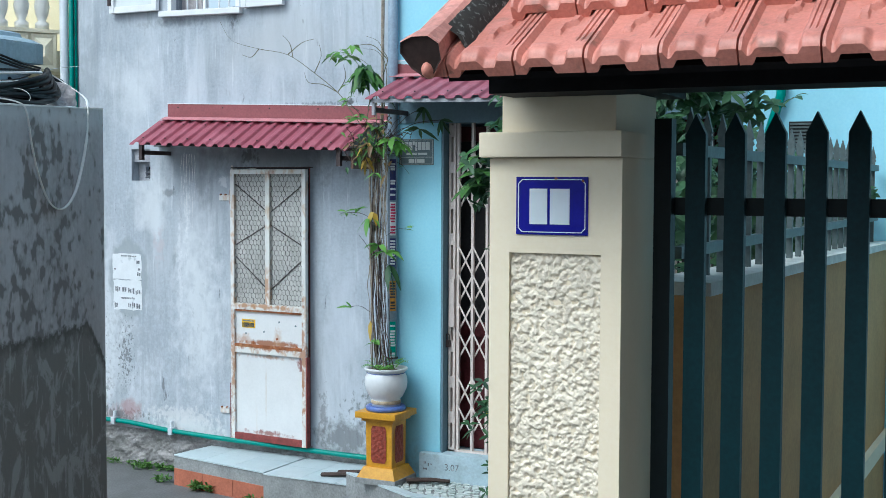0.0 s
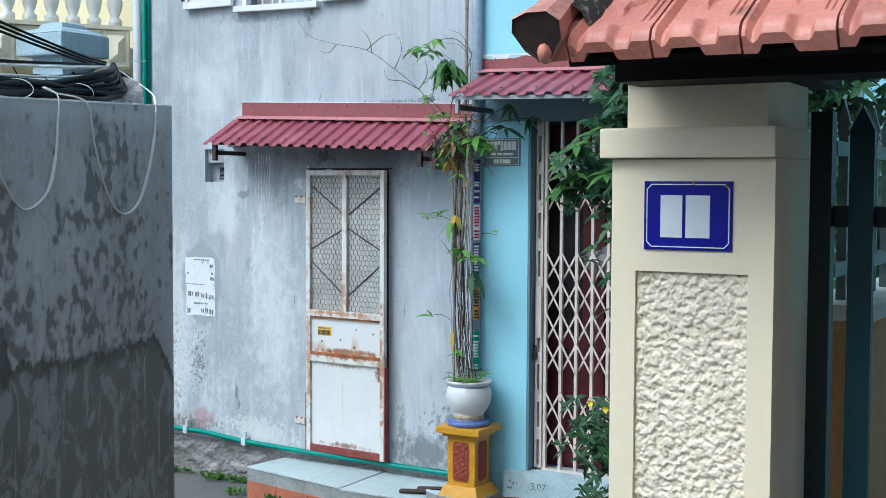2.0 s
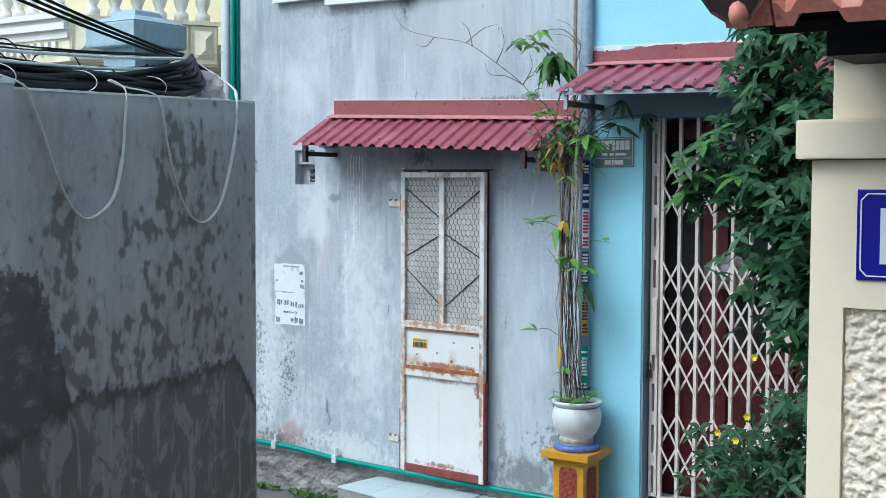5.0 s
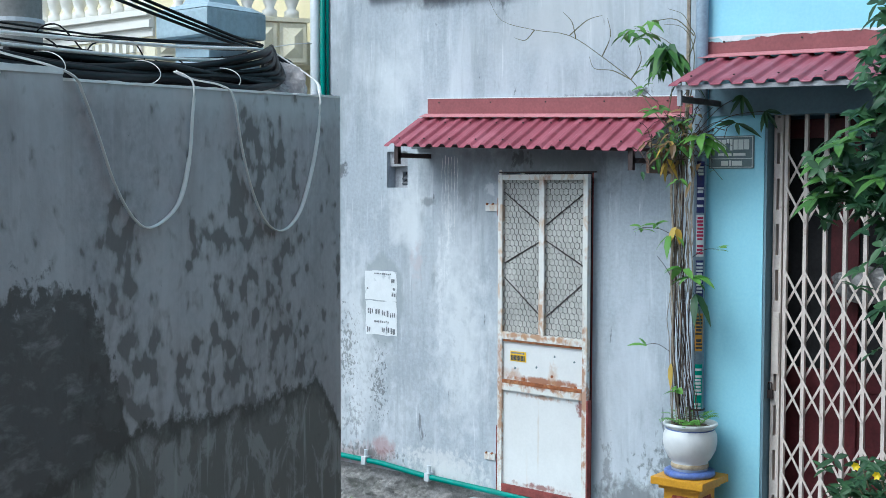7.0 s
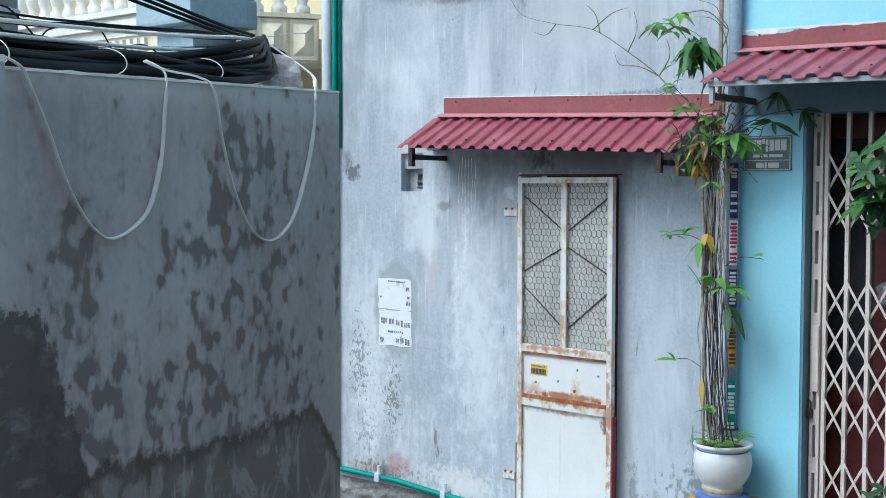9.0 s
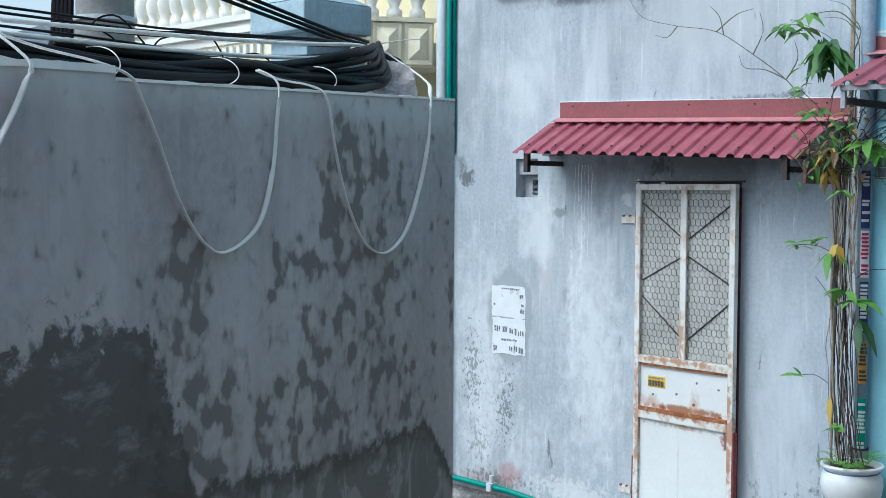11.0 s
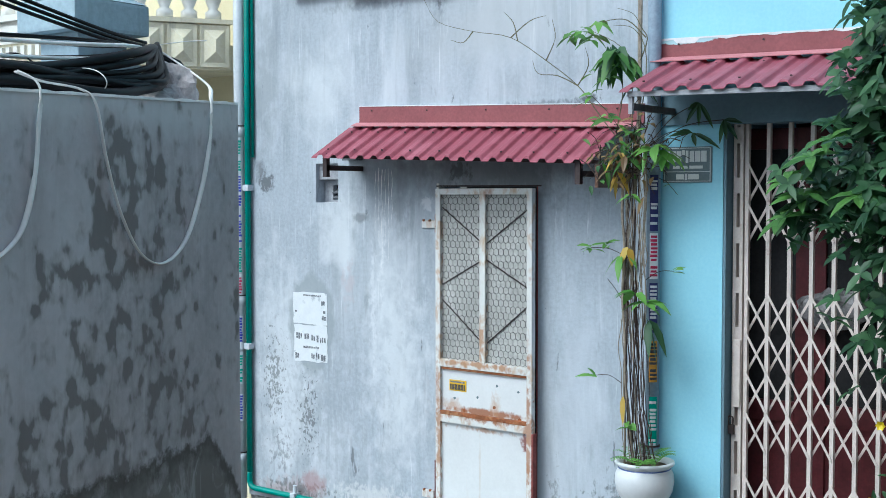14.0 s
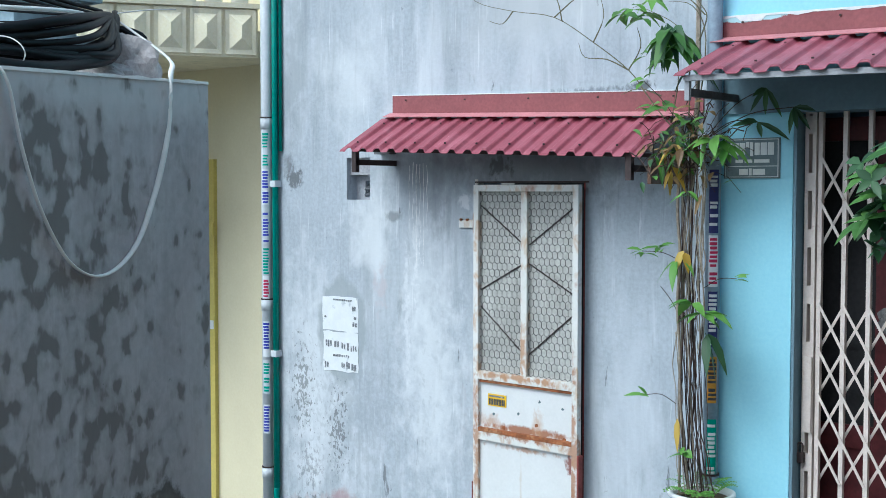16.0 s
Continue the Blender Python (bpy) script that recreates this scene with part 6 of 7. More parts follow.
part("ridge", tube(bmesh.new(), [(4.18, top_y, top_z + 0.02), (7.16, top_y, top_z + 0.02)], 0.075, 12), "clay_dark", roof, "rounded ridge tiles")


HOOD = [(-1.0, 0.05), (-0.86, 0.56), (-0.25, 0.80), (0.55, 0.80), (0.98, 0.42), (0.92, -0.35), (0.45, -0.95), (0.02, -1.25), (-0.62, -0.72)]


def verge(v0, v1, r0, r1):
    """One angular hood tile running up the roof's side edge, flared at its lower end."""
    bm = bmesh.new()
    rings = []
    up = Vector((0, -math.sin(PITCH), math.cos(PITCH)))
    for v, r in ((v0, r0 * 0.97), (v0 + 0.004, r0), (v0 + 0.03, r0 * 0.95), (v0 + 0.08, r1), (v1, r1)):
        c = Vector(slope_pt(4.286, v, 0.064))
        rings.append([bm.verts.new(c + r * (a * Vector((1, 0, 0)) + max(b, -0.9 if v > v0 + 0.05 else -9) * up)) for a, b in HOOD])
    n = len(HOOD)
    for a, b in zip(rings, rings[1:]):
        for k in range(n):
            bm.faces.new([a[k], b[k], b[(k + 1) % n], a[(k + 1) % n]])
    bm.faces.new(rings[-1])
    bmesh.ops.recalc_face_normals(bm, faces=bm.faces[:])
    return bm


def verge_end(v0, r0):
    """The dark hollow end of the lowest hood tile."""
    bm = bmesh.new()
    up = Vector((0, -math.sin(PITCH), math.cos(PITCH)))
    c = Vector(slope_pt(4.286, v0, 0.064))
    rim = [bm.verts.new(c + r0 * 0.97 * (a * Vector((1, 0, 0)) + b * up)) for a, b in HOOD]
    d = Vector((0, 0.003, 0.002))
    deep = [bm.verts.new(c + d + r0 * 0.90 * (a * Vector((1, 0, 0)) + b * up)) for a, b in HOOD]
    n = len(HOOD)
    for k in range(n):
        bm.faces.new([rim[k], rim[(k + 1) % n], deep[(k + 1) % n], deep[k]])
    bm.faces.new(deep)
    bmesh.ops.recalc_face_normals(bm, faces=bm.faces[:])
    return bm


vt_ = part("verge_tile", verge(-0.012, 0.36, 0.050, 0.038), "clay_dark", roof, "mossy angular verge tile")
part("end_face", verge_end(-0.0122, 0.050), "clay_end", vt_, "dark dirty tile end")
bm = bmesh.new()
bmesh.ops.create_icosphere(bm, subdivisions=2, radius=0.017, matrix=Matrix.Translation(slope_pt(4.292, -0.006, 0.022)) @ Matrix.Diagonal((0.8, 1.4, 1.15, 1.0)))
part("knob", bm, "clay", vt_, "small rounded clay knob", True)
part("verge_tile", verge(0.33, 0.68, 0.045, 0.038), "clay_dark", roof, "mossy angular verge tile")
part("verge_tile", verge(0.65, 0.98, 0.045, 0.038), "clay_dark", roof, "mossy angular verge tile")
bm = bmesh.new()
prev = None
for k in range(60):
    v = 0.07 + 0.9 * k / 59
    w_ = 0.020 + 0.014 * noise.noise(Vector((v * 22, 1, 0)))
    row = [bm.verts.new(slope_pt(4.314, v, 0.088)), bm.verts.new(slope_pt(4.334 + 0.4 * w_, v, 0.066 + 0.010 * noise.noise(Vector((v * 30, 5, 0))))), bm.verts.new(slope_pt(4.344 + 0.6 * w_, v, 0.030))]
    if prev:
        for i in range(2):
            bm.faces.new([prev[i], prev[i + 1], row[i + 1], row[i]])
    prev = row
part("cut_tile", extrude_profile(bmesh.new(), [slope_pt(0, v, h)[1:] for v, h in ((0.0, 0.002), (0.0, 0.040), (0.012, 0.046), (0.30, 0.046), (0.30, 0.0))], 4.268, 4.3305), "clay", roof, "narrow cut tile under the verge")
part("mortar_fillet", bm, "moss", roof, "black mossy mortar beside the verge tiles", True)
part("roof_beam", block(4.345, 7.1, -4.985, -4.84, 2.447, 2.520), "beam", label="black painted beam under the tiled gate roof", category="beam", kind="structure")
part("roof_beam", block(4.30, 4.64, -4.838, -4.40, 2.464, 2.53), "beam", label="black beam block resting on the pillar", category="beam", kind="structure")
part("gate_pillar", block(7.0, 7.34, PY, PY + 0.34, 0.0, 2.455, 0.005), "pillar", label="second plain beige gate pillar", category="pillar")

# ---- spiked gate ----
FY = -4.655
ga = empty("metal_gate", "dark teal steel gate with pointed flat pickets", "gate", (5.8, FY, 0.1))


def picket(x, w_, y, t, z0, zs, zt, bevel=0.002):
    bm = bmesh.new()
    out = [(x - w_ / 2, z0), (x + w_ / 2, z0), (x + w_ / 2, zs), (x, zt), (x - w_ / 2, zs)]
    a = [bm.verts.new((px, y - t / 2, pz)) for px, pz in out]
    b = [bm.verts.new((px, y + t / 2, pz)) for px, pz in out]
    bm.faces.new(a)
    bm.faces.new(b[::-1])
    for i in range(5):
        j = (i + 1) % 5
        bm.faces.new([a[j], a[i], b[i], b[j]])
    bmesh.ops.recalc_face_normals(bm, faces=bm.faces[:])
    return bm


for k in range(23):
    part("picket", picket(4.738 + 0.0925 * k, 0.047, FY, 0.022, 0.12, 2.362, 2.410), "fence", ga)
part("stile", block(4.640, 4.682, FY - 0.02, FY + 0.02, 0.10, 2.40), "fence_dark", ga)
part("rail", block(4.682, 6.95, FY + 0.012, FY + 0.04, 2.170, 2.212), "fence_dark", ga)
part("rail", block(4.682, 6.95, FY + 0.012, FY + 0.04, 0.30, 0.345), "fence_dark", ga)

# ---- garden wall with its own railing ----
gw = part("wall_garden", extrude_profile(bmesh.new(), [(-4.43, 0.0), (-4.43, 1.955), (-0.42, 1.90), (-0.42, 0.0)], 4.56, 4.69, "x"), "garden_wall",
          label="ochre painted garden wall with grey coping", category="wall", kind="structure")
part("coping", extrude_profile(bmesh.new(), [(-4.43, 1.957), (-4.43, 1.992), (-0.42, 1.935), (-0.42, 1.902)], 4.53, 4.72, "x"), "coping", gw, "grey stone coping")
part("skirting", extrude_profile(bmesh.new(), [(-4.43, 0.9), (-4.43, 0.98), (-0.42, 0.90), (-0.42, 0.82)], 4.692, 4.725, "x"), "pillar", gw, "pale ledge along the wall")
rl = empty("garden_railing", "grey-green steel railing with pointed bars on the garden wall", "railing", (4.62, -2.4, 1.97))
for k in range(22):
    y = -4.28 + 0.175 * k
    zb = 1.985 - 0.0142 * (y + 4.43)
    zt = 2.005
    bm = bmesh.new()
    out = [(-0.012, zb), (0.012, zb), (0.012, zt + 0.36), (0.018, zt + 0.366), (0.012, zt + 0.378), (0.017, zt + 0.385), (0.0, zt + 0.445), (-0.017, zt + 0.385), (-0.012, zt + 0.378), (-0.018, zt + 0.366), (-0.012, zt + 0.36)]
    extrude_profile(bm, [(4.622 + a * 0.9, b) for a, b in out], y - 0.008, y + 0.008, "y")
    part("picket", bm, "fence_far", rl)
for z in (2.335, 2.065):
    part("rail", block(4.612, 4.634, -4.40, -0.45, z - 0.016, z + 0.016), "fence_far", rl)

# blue house details seen over the gate
tp = empty("downpipe", "teal plastic pipe on the blue wall", "downpipe", (4.10, BLUE_Y, 2.2))
part("tube", tube(bmesh.new(), [(4.12, BLUE_Y - 0.05, 3.2), (4.10, BLUE_Y - 0.05, 2.75), (4.04, BLUE_Y - 0.05, 2.55), (4.02, BLUE_Y - 0.05, 1.0)], 0.028, 10), "green_pipe", tp, smooth=True)
gr = empty("wall_grille", "small dark louvred grille in the blue wall", "grille", (4.24, BLUE_Y, 2.45))
part("back", block(4.14, 4.33, BLUE_Y - 0.014, BLUE_Y - 0.002, 2.44, 2.60), "dark", gr)
for k in range(8):
    part("slat", block(4.145, 4.325, BLUE_Y - 0.022, BLUE_Y - 0.015, 2.448 + k * 0.019, 2.458 + k * 0.019), "fence_far", gr)

# ---- cream house on the far left ----
part("wall_cream", wall_cells(bmesh.new(), -6.2, -1.62, -0.2, 8.0, 0.28, 0.5, [(-3.3, -2.47, 0.1, 2.52)]), "cream_wall", label="pale yellow painted house wall", category="wall", kind="structure")
yd = empty("shutter_door", "yellow steel door with dark horizontal louvre slits", "door", (-2.9, 0.3, 0.1))
part("frame", wall_cells(bmesh.new(), -3.30, -2.47, 0.1, 2.52, 0.25, 0.34, [(-3.24, -2.535, 0.16, 2.46)]), "yellow_door", yd)
part("backing", block(-3.24, -2.535, 0.345, 0.355, 0.16, 2.46), "dark", yd)
part("panel", block(-3.24, -2.535, 0.29, 0.31, 0.16, 1.55), "yellow_door", yd)
for k in range(11):
    part("slat", block(-3.24, -2.535, 0.30, 0.32, 1.60 + k * 0.078, 1.648 + k * 0.078), "yellow_door", yd)
part("hinge", block(-2.475, -2.455, 0.225, 0.25, 2.0, 2.09), "yellow_door", yd)
part("sticker", block(-2.52, -2.478, 0.2465, 0.249, 1.36, 1.42), "paper", yd, "small pale sticker")

bal = empty("balcony", "weathered cream balcony with moulded panels and white balusters", "balcony", (-3.0, -0.5, 3.1))
C0, C1 = Vector((-1.745, 0.0, 0)), Vector((-2.33, -0.90, 0))
dirv = (C1 - C0).normalized()
outv = Vector((-dirv.y, dirv.x, 0)) if Vector((-dirv.y, dirv.x, 0)).x > 0 else Vector((dirv.y, -dirv.x, 0))
part("slab", prism([(-1.745, 0.28), (-1.745, 0.0), (-2.33, -0.90), (-4.6, -0.90), (-4.6, 0.28)], 3.134, 3.30), "cream_trim", bal)
part("parapet", prism([(C0.x, C0.y), (C1.x, C1.y), (C1.x - 0.1, C1.y + 0.03), (C0.x - 0.1, C0.y + 0.03)], 3.30, 3.435), "cream_trim", bal)
L = (C1 - C0).length
for k in range(5):
    s0, s1 = 0.012 + k * L / 5, (k + 1) * L / 5 - 0.012
    z0_, z1_ = 3.150, 3.425
    P = lambda s, z, o: C0 + dirv * s + outv * o + Vector((0, 0, z))
    bm = bmesh.new()
    o0 = [bm.verts.new(P(s, z, 0.0)) for s, z in ((s0, z0_), (s1, z0_), (s1, z1_), (s0, z1_))]
    o1 = [bm.verts.new(P(s, z, 0.018)) for s, z in ((s0, z0_), (s1, z0_), (s1, z1_), (s0, z1_))]
    i1 = [bm.verts.new(P(s, z, 0.012)) for s, z in ((s0 + .025, z0_ + .03), (s1 - .025, z0_ + .03), (s1 - .025, z1_ - .03), (s0 + .025, z1_ - .03))]
    m = [bm.verts.new(P((s0 + s1) / 2, z, 0.065)) for z in (z0_ + .10, z1_ - .10)]
    for a, b in ((o0, o1), (o1, i1)):
        for i in range(4):
            bm.faces.new([a[i], a[(i + 1) % 4], b[(i + 1) % 4], b[i]])
    bm.faces.new([i1[0], i1[1], m[0]])
    bm.faces.new([i1[1], i1[2], m[1], m[0]])
    bm.faces.new([i1[2], i1[3], m[1]])
    bm.faces.new([i1[3], i1[0], m[0], m[1]])
    bmesh.ops.recalc_face_normals(bm, faces=bm.faces[:])
    part("moulded_panel", bm, "cream_trim", bal, "raised pyramid panel")
part("ledge", prism([(C0.x + 0.03, C0.y), (C1.x + 0.03, C1.y - 0.02), (C1.x - 0.12, C1.y + 0.03), (C0.x - 0.12, C0.y + 0.03)], 3.435, 3.465), "cream_trim", bal)
for i, (z0_, z1_, o) in enumerate(((3.30, 3.36, 0.02), (3.36, 3.41, 0.05), (3.41, 3.44, 0.03), (3.44, 3.48, 0.07))):
    part("cornice", block(-4.6, -2.33 - 0.001 * i, -0.90 - o, -0.80, z0_, z1_), "white_trim", bal)
part("soffit_wall", block(-4.6, -2.5, -0.82, -0.60, 2.2, 3.134), "white_trim", bal, "pale wall face under the balcony")
for k in range(27):
    part("dentil", block(-4.58 + k * 0.08, -4.54 + k * 0.08, -0.925, -0.90, 3.20, 3.28), "white_trim", bal)


def baluster_mesh():
    bm = lathe(bmesh.new(), [(0.055, 0.0), (0.055, 0.05), (0.030, 0.07), (0.050, 0.12), (0.062, 0.18), (0.050, 0.25), (0.028, 0.34), (0.030, 0.40), (0.048, 0.43), (0.030, 0.46), (0.050, 0.48), (0.055, 0.52)], 0, 0, 10)
    me = bpy.data.meshes.new("baluster")
    bm.normal_update()
    bm.to_mesh(me)
    bm.free()
    for p in me.polygons:
        p.use_smooth = True
    me.materials.append(MAT["white_trim"])
    return me


bme = baluster_mesh()
spots = [Vector((-2.45 - 0.155 * k, -0.88, 3.48)) for k in range(14)] + [C0 + dirv * (0.10 + 0.16 * k) + Vector((-0.04, 0.02, 3.465)) for k in range(6)]
for p in spots:
    o = new("baluster", bme)
    o.parent = bal
    o.matrix_parent_inverse = bal.matrix_basis.inverted()
    o.matrix_basis = Matrix.Translation(p)
part("handrail", block(-4.6, -2.35, -0.97, -0.80, 4.00, 4.10), "white_trim", bal)
part("handrail", prism([(C0.x + 0.04, C0.y), (C1.x + 0.04, C1.y - 0.05), (C1.x - 0.13, C1.y + 0.03), (C0.x - 0.13, C0.y + 0.03)], 3.985, 4.075), "cream_trim", bal)
fh = empty("far_house", "far low grey house with a dark slate roof", "house", (-12.0, 3.0, 0))
part("wall", block(-13.2, -8.0, 1.0, 5.0, 0.0, 3.9), "pole", fh)
part("roof", extrude_profile(bmesh.new(), [(0.7, 3.9), (3.0, 4.75), (5.3, 3.9), (5.3, 3.8), (0.7, 3.8)], -13.4, -7.7), "far_roof", fh, "dark slate roof")
part("wall_close", block(-16.0, -15.8, -16.0, 1.0, 0.0, 2.6), "pillar", label="plain wall closing the far yards", category="wall", kind="structure")

# ---- painted pier behind the lane wall ----
pr = empty("gate_pier", "blue-grey painted masonry pier with a stepped cap", "pier", (1.37, -3.58, 0))
BX, BY = (1.24, 1.50), (-3.713, -3.455)
part("shaft", block(BX[0] + .05, BX[1] - .05, BY[0] + .05, BY[1] - .05, 0.0, 2.64, 0.004), "block", pr)
part("ledge", block(BX[0] + .015, BX[1] - .015, BY[0] + .015, BY[1] - .015, 2.64, 2.677, 0.006), "block", pr)
part("neck", block(BX[0] + .045, BX[1] - .045, BY[0] + .045, BY[1] - .045, 2.677, 2.757, 0.004), "block", pr)
part("cap", block(BX[0], BX[1], BY[0], BY[1], 2.757, 2.845, 0.010), "block", pr)
bm = bmesh.new()
rings = [[bm.verts.new((x, y, z)) for x, y in ((BX[0] + i, BY[0] + i), (BX[1] - i, BY[0] + i), (BX[1] - i, BY[1] - i), (BX[0] + i, BY[1] - i))]
         for i, z in ((0.004, 2.846), (0.030, 2.862), (0.062, 2.872), (0.070, 2.890), (0.088, 2.897))]
bm.faces.new(rings[0][::-1])
bm.faces.new(rings[-1])
for a, b in zip(rings, rings[1:]):
    for i in range(4):
        bm.faces.new([a[i], a[(i + 1) % 4], b[(i + 1) % 4], b[i]])
part("cap_top", bm, "block", pr, "stepped sloping cap top")

# ---- utility pole and cables ----
po_ = empty("utility_pole", "grey concrete utility pole with strapped black cables", "utility pole", (0.5, -3.77, 0))
part("shaft", tube(bmesh.new(), [(0.5, -3.77, 0.0), (0.5, -3.77, 7.0)], 0.102, 20, 0.088), "pole", po_, smooth=True)
for k in range(5):
    part("riser_cable", tube(bmesh.new(), smooth_path([(0.41 - 0.010 * k, -3.85 - 0.010 * k, 2.2), (0.412 - 0.010 * k, -3.85 - 0.010 * k, 2.85), (0.422 - 0.007 * k, -3.845 - 0.007 * k, 3.15), (0.43 - 0.005 * k, -3.84 - 0.005 * k, 3.6), (0.44 - 0.004 * k, -3.835, 6.5)]), 0.012, 6), "cable", po_, "black riser cable")
part("strap", tube(bmesh.new(), [(0.50, -3.77, 2.86), (0.50, -3.77, 2.875)], 0.105, 20), "pvc", po_)

rc = random.Random(21)
KNOT = Vector((1.448, -3.425, 2.708))


def run(points, r, mat, name, label, group, sides=7, flat=1.0, n=6):
    return part(name, tube(bmesh.new(), smooth_path(points, n), r, sides, None, flat), mat, label=label, category="cable", group=group, smooth=True)


for k in range(8):
    o = -0.05 - 0.014 * k + rc.uniform(-.01, .01)
    base = 0.012 + 0.014 * (k % 3)
    pts = [lane(6.0, lane_top(6.0) + base, o), lane(3.5, lane_top(3.5) + base, o)]
    for s in (2.6, 2.1, 1.7, 1.3, 0.95, 0.65):
        pts.append(lane(s + rc.uniform(-.06, .06), lane_top(s) + base + rc.uniform(-0.004, 0.022), o + rc.uniform(-.03, .03)))
    pts += [lane(0.42, lane_top(0.4) + base * 0.8 + 0.012, o * 0.9), lane(0.24, lane_top(0.3) + 0.045 + base, o * 0.6 - 0.06), KNOT + Vector((rc.uniform(-.02, .02), 0.03, 0.012 * (k % 5) - 0.01)), KNOT + Vector((-0.05, 0.055, -0.03 - 0.008 * (k % 4)))]
    run(pts, rc.choice((0.008, 0.010, 0.012, 0.013)), "cable", "black_cable", "thick black communication cable lying along the wall", "cables on the wall")
for k in range(5):
    w_ = 0.5 + 0.12 * k
    pts = [KNOT + Vector((0.0, 0.04, -0.01 * k)), KNOT + Vector((0.04, 0.0, 0.02)), lane(0.30 * w_ + 0.1, 2.62 + 0.014 * k, -0.08), lane(0.55 * w_ + 0.1, 2.60 + 0.006 * k, -0.06 - 0.01 * k), lane(0.8 * w_ + 0.1, 2.585 + 0.012 * (k % 3), -0.10), lane(1.3 * w_ + 0.2, 2.57 + 0.012 * (k % 3), -0.12)]
    run(pts, rc.choice((0.008, 0.010, 0.012)), "cable", "black_cable", "black cable bending up to the tied knot", "cables on the wall")
for k in range(5):
    pts = [KNOT + Vector((0.02, 0.02, 0.0)), KNOT + Vector((0.05, 0.05 + 0.01 * k, -0.02)), KNOT + Vector((0.05, 0.06, -0.07 - 0.01 * k)), KNOT + Vector((0.0, 0.03, -0.10)), KNOT + Vector((-0.02, -0.06, -0.08)), KNOT + Vector((0.02, -0.12 - 0.02 * k, -0.06 + 0.01 * k))]
    run(pts, rc.choice((0.007, 0.010)), "cable", "coiled_cable", "turn of black cable at the knot", "cables on the wall")
for k in range(3):
    pts = [KNOT + Vector((0, 0, 0.02 + 0.01 * k)), lane(0.42, 2.725 + 0.012 * k, -0.2), lane(0.95, 2.795 + 0.018 * k, -0.25), lane(1.6, 2.90 + 0.03 * k, -0.3), lane(3.0, 3.2 + 0.05 * k, -0.5), Vector((0.6, -8.0, 4.4 + 0.1 * k))]
    run(pts, 0.0052, "cable", "black_cable", "black cable rising from the knot to the pole line", "cables overhead", 6)
for k, zs in enumerate(((2.672, 2.632, 2.602, 2.582, 2.560), (2.700, 2.668, 2.634, 2.604, 2.575))):
    pts = [KNOT + Vector((0.0, 0.0, 0.03 - 0.015 * k)), lane(0.35, zs[0], -0.12), lane(0.7, zs[1], -0.12), lane(1.2, zs[2], -0.10), lane(1.8, zs[3], -0.10), lane(2.6, zs[4], -0.1), lane(6.0, zs[4] - 0.08, -0.1)]
    run(pts, 0.0055, "white_cable", "white_cable", "thin white cable strung above the wall", "cables on the wall", 6)
for k in range(4):
    z = 2.628 + 0.012 * k
    pts = [KNOT + Vector((-0.02, 0, 0.03)), lane(0.5, z + 0.035 + rc.uniform(-.01, .015), -0.15), lane(1.0, z + rc.uniform(-.015, .015), -0.16), lane(1.7, z - 0.02, -0.16), lane(6.0, z - 0.12, -0.16)]
    run(pts, 0.003, "cable", "thin_cable", "thin black wire strung above the wall", "cables on the wall", 5)
for s, w_, h_, lean in ((0.72, 0.10, 0.03, 0.05), (0.95, 0.22, 0.055, -0.02), (1.20, 0.09, 0.06, 0.06), (1.62, 0.20, 0.02, 0.02)):
    pts = [lane(s, 2.585, -0.10), lane(s + 0.3 * w_ + lean, 2.60 + h_, -0.12), lane(s + 0.8 * w_ + lean, 2.595 + 0.8 * h_, -0.15), lane(s + w_, 2.60 + 0.2 * h_, -0.13), lane(s + 1.3 * w_, 2.575, -0.10)]
    run(pts, 0.0022, "cable", "loose_wire", "loose curl of thin black wire", "cables on the wall", 5)
for s in (0.62, 1.02, 1.40, 1.75):
    mid_o, mid_z = -0.095, lane_top(s) + 0.034
    pts = [lane(s + 0.004 * math.sin(3 * a_), mid_z + 0.036 * math.sin(a_), mid_o + 0.082 * math.cos(a_)) for a_ in [6.283 * k / 32 for k in range(33)]]
    part("cable_tie", tube(bmesh.new(), pts, 0.0014, 5), "white_cable", label="white plastic tie round the cables", category="cable tie", group="cable ties")
# flat white drop cable hanging in loops on the wall face
F = 0.012
pts = [KNOT + Vector((0.03, 0.02, 0.02)), lane(0.08, 2.625, -0.06), lane(0.165, 2.575, F - 0.004), lane(0.172, 2.52, F), lane(0.183, 2.44, F), lane(0.232, 2.311, F), lane(0.312, 2.185, F), lane(0.42, 2.131, F), lane(0.523, 2.162, F), lane(0.607, 2.266, F), lane(0.662, 2.394, F), lane(0.700, 2.520, F),
       lane(0.730, 2.553, -0.01), lane(0.84, 2.562, -0.03), lane(0.93, 2.575, -0.03)]
run(pts, 0.0064, "white_cable", "flat_cable", "flat white cable hanging in a loop, rust-stained", "white cable loops", 6, 0.45, 8)
pts = [lane(0.925, 2.578, -0.03), lane(0.906, 2.545, F), lane(0.911, 2.453, F), lane(0.929, 2.335, F), lane(0.984, 2.218, F), lane(1.099, 2.162, F), lane(1.177, 2.187, F), lane(1.252, 2.272, F), lane(1.313, 2.388, F), lane(1.364, 2.476, F), lane(1.40, 2.522, F), lane(1.47, 2.545, -0.01), lane(1.59, 2.560, -0.03), lane(1.69, 2.578, -0.04)]
run(pts, 0.0064, "white_cable", "flat_cable", "flat white cable hanging in a loop", "white cable loops", 6, 0.45, 8)
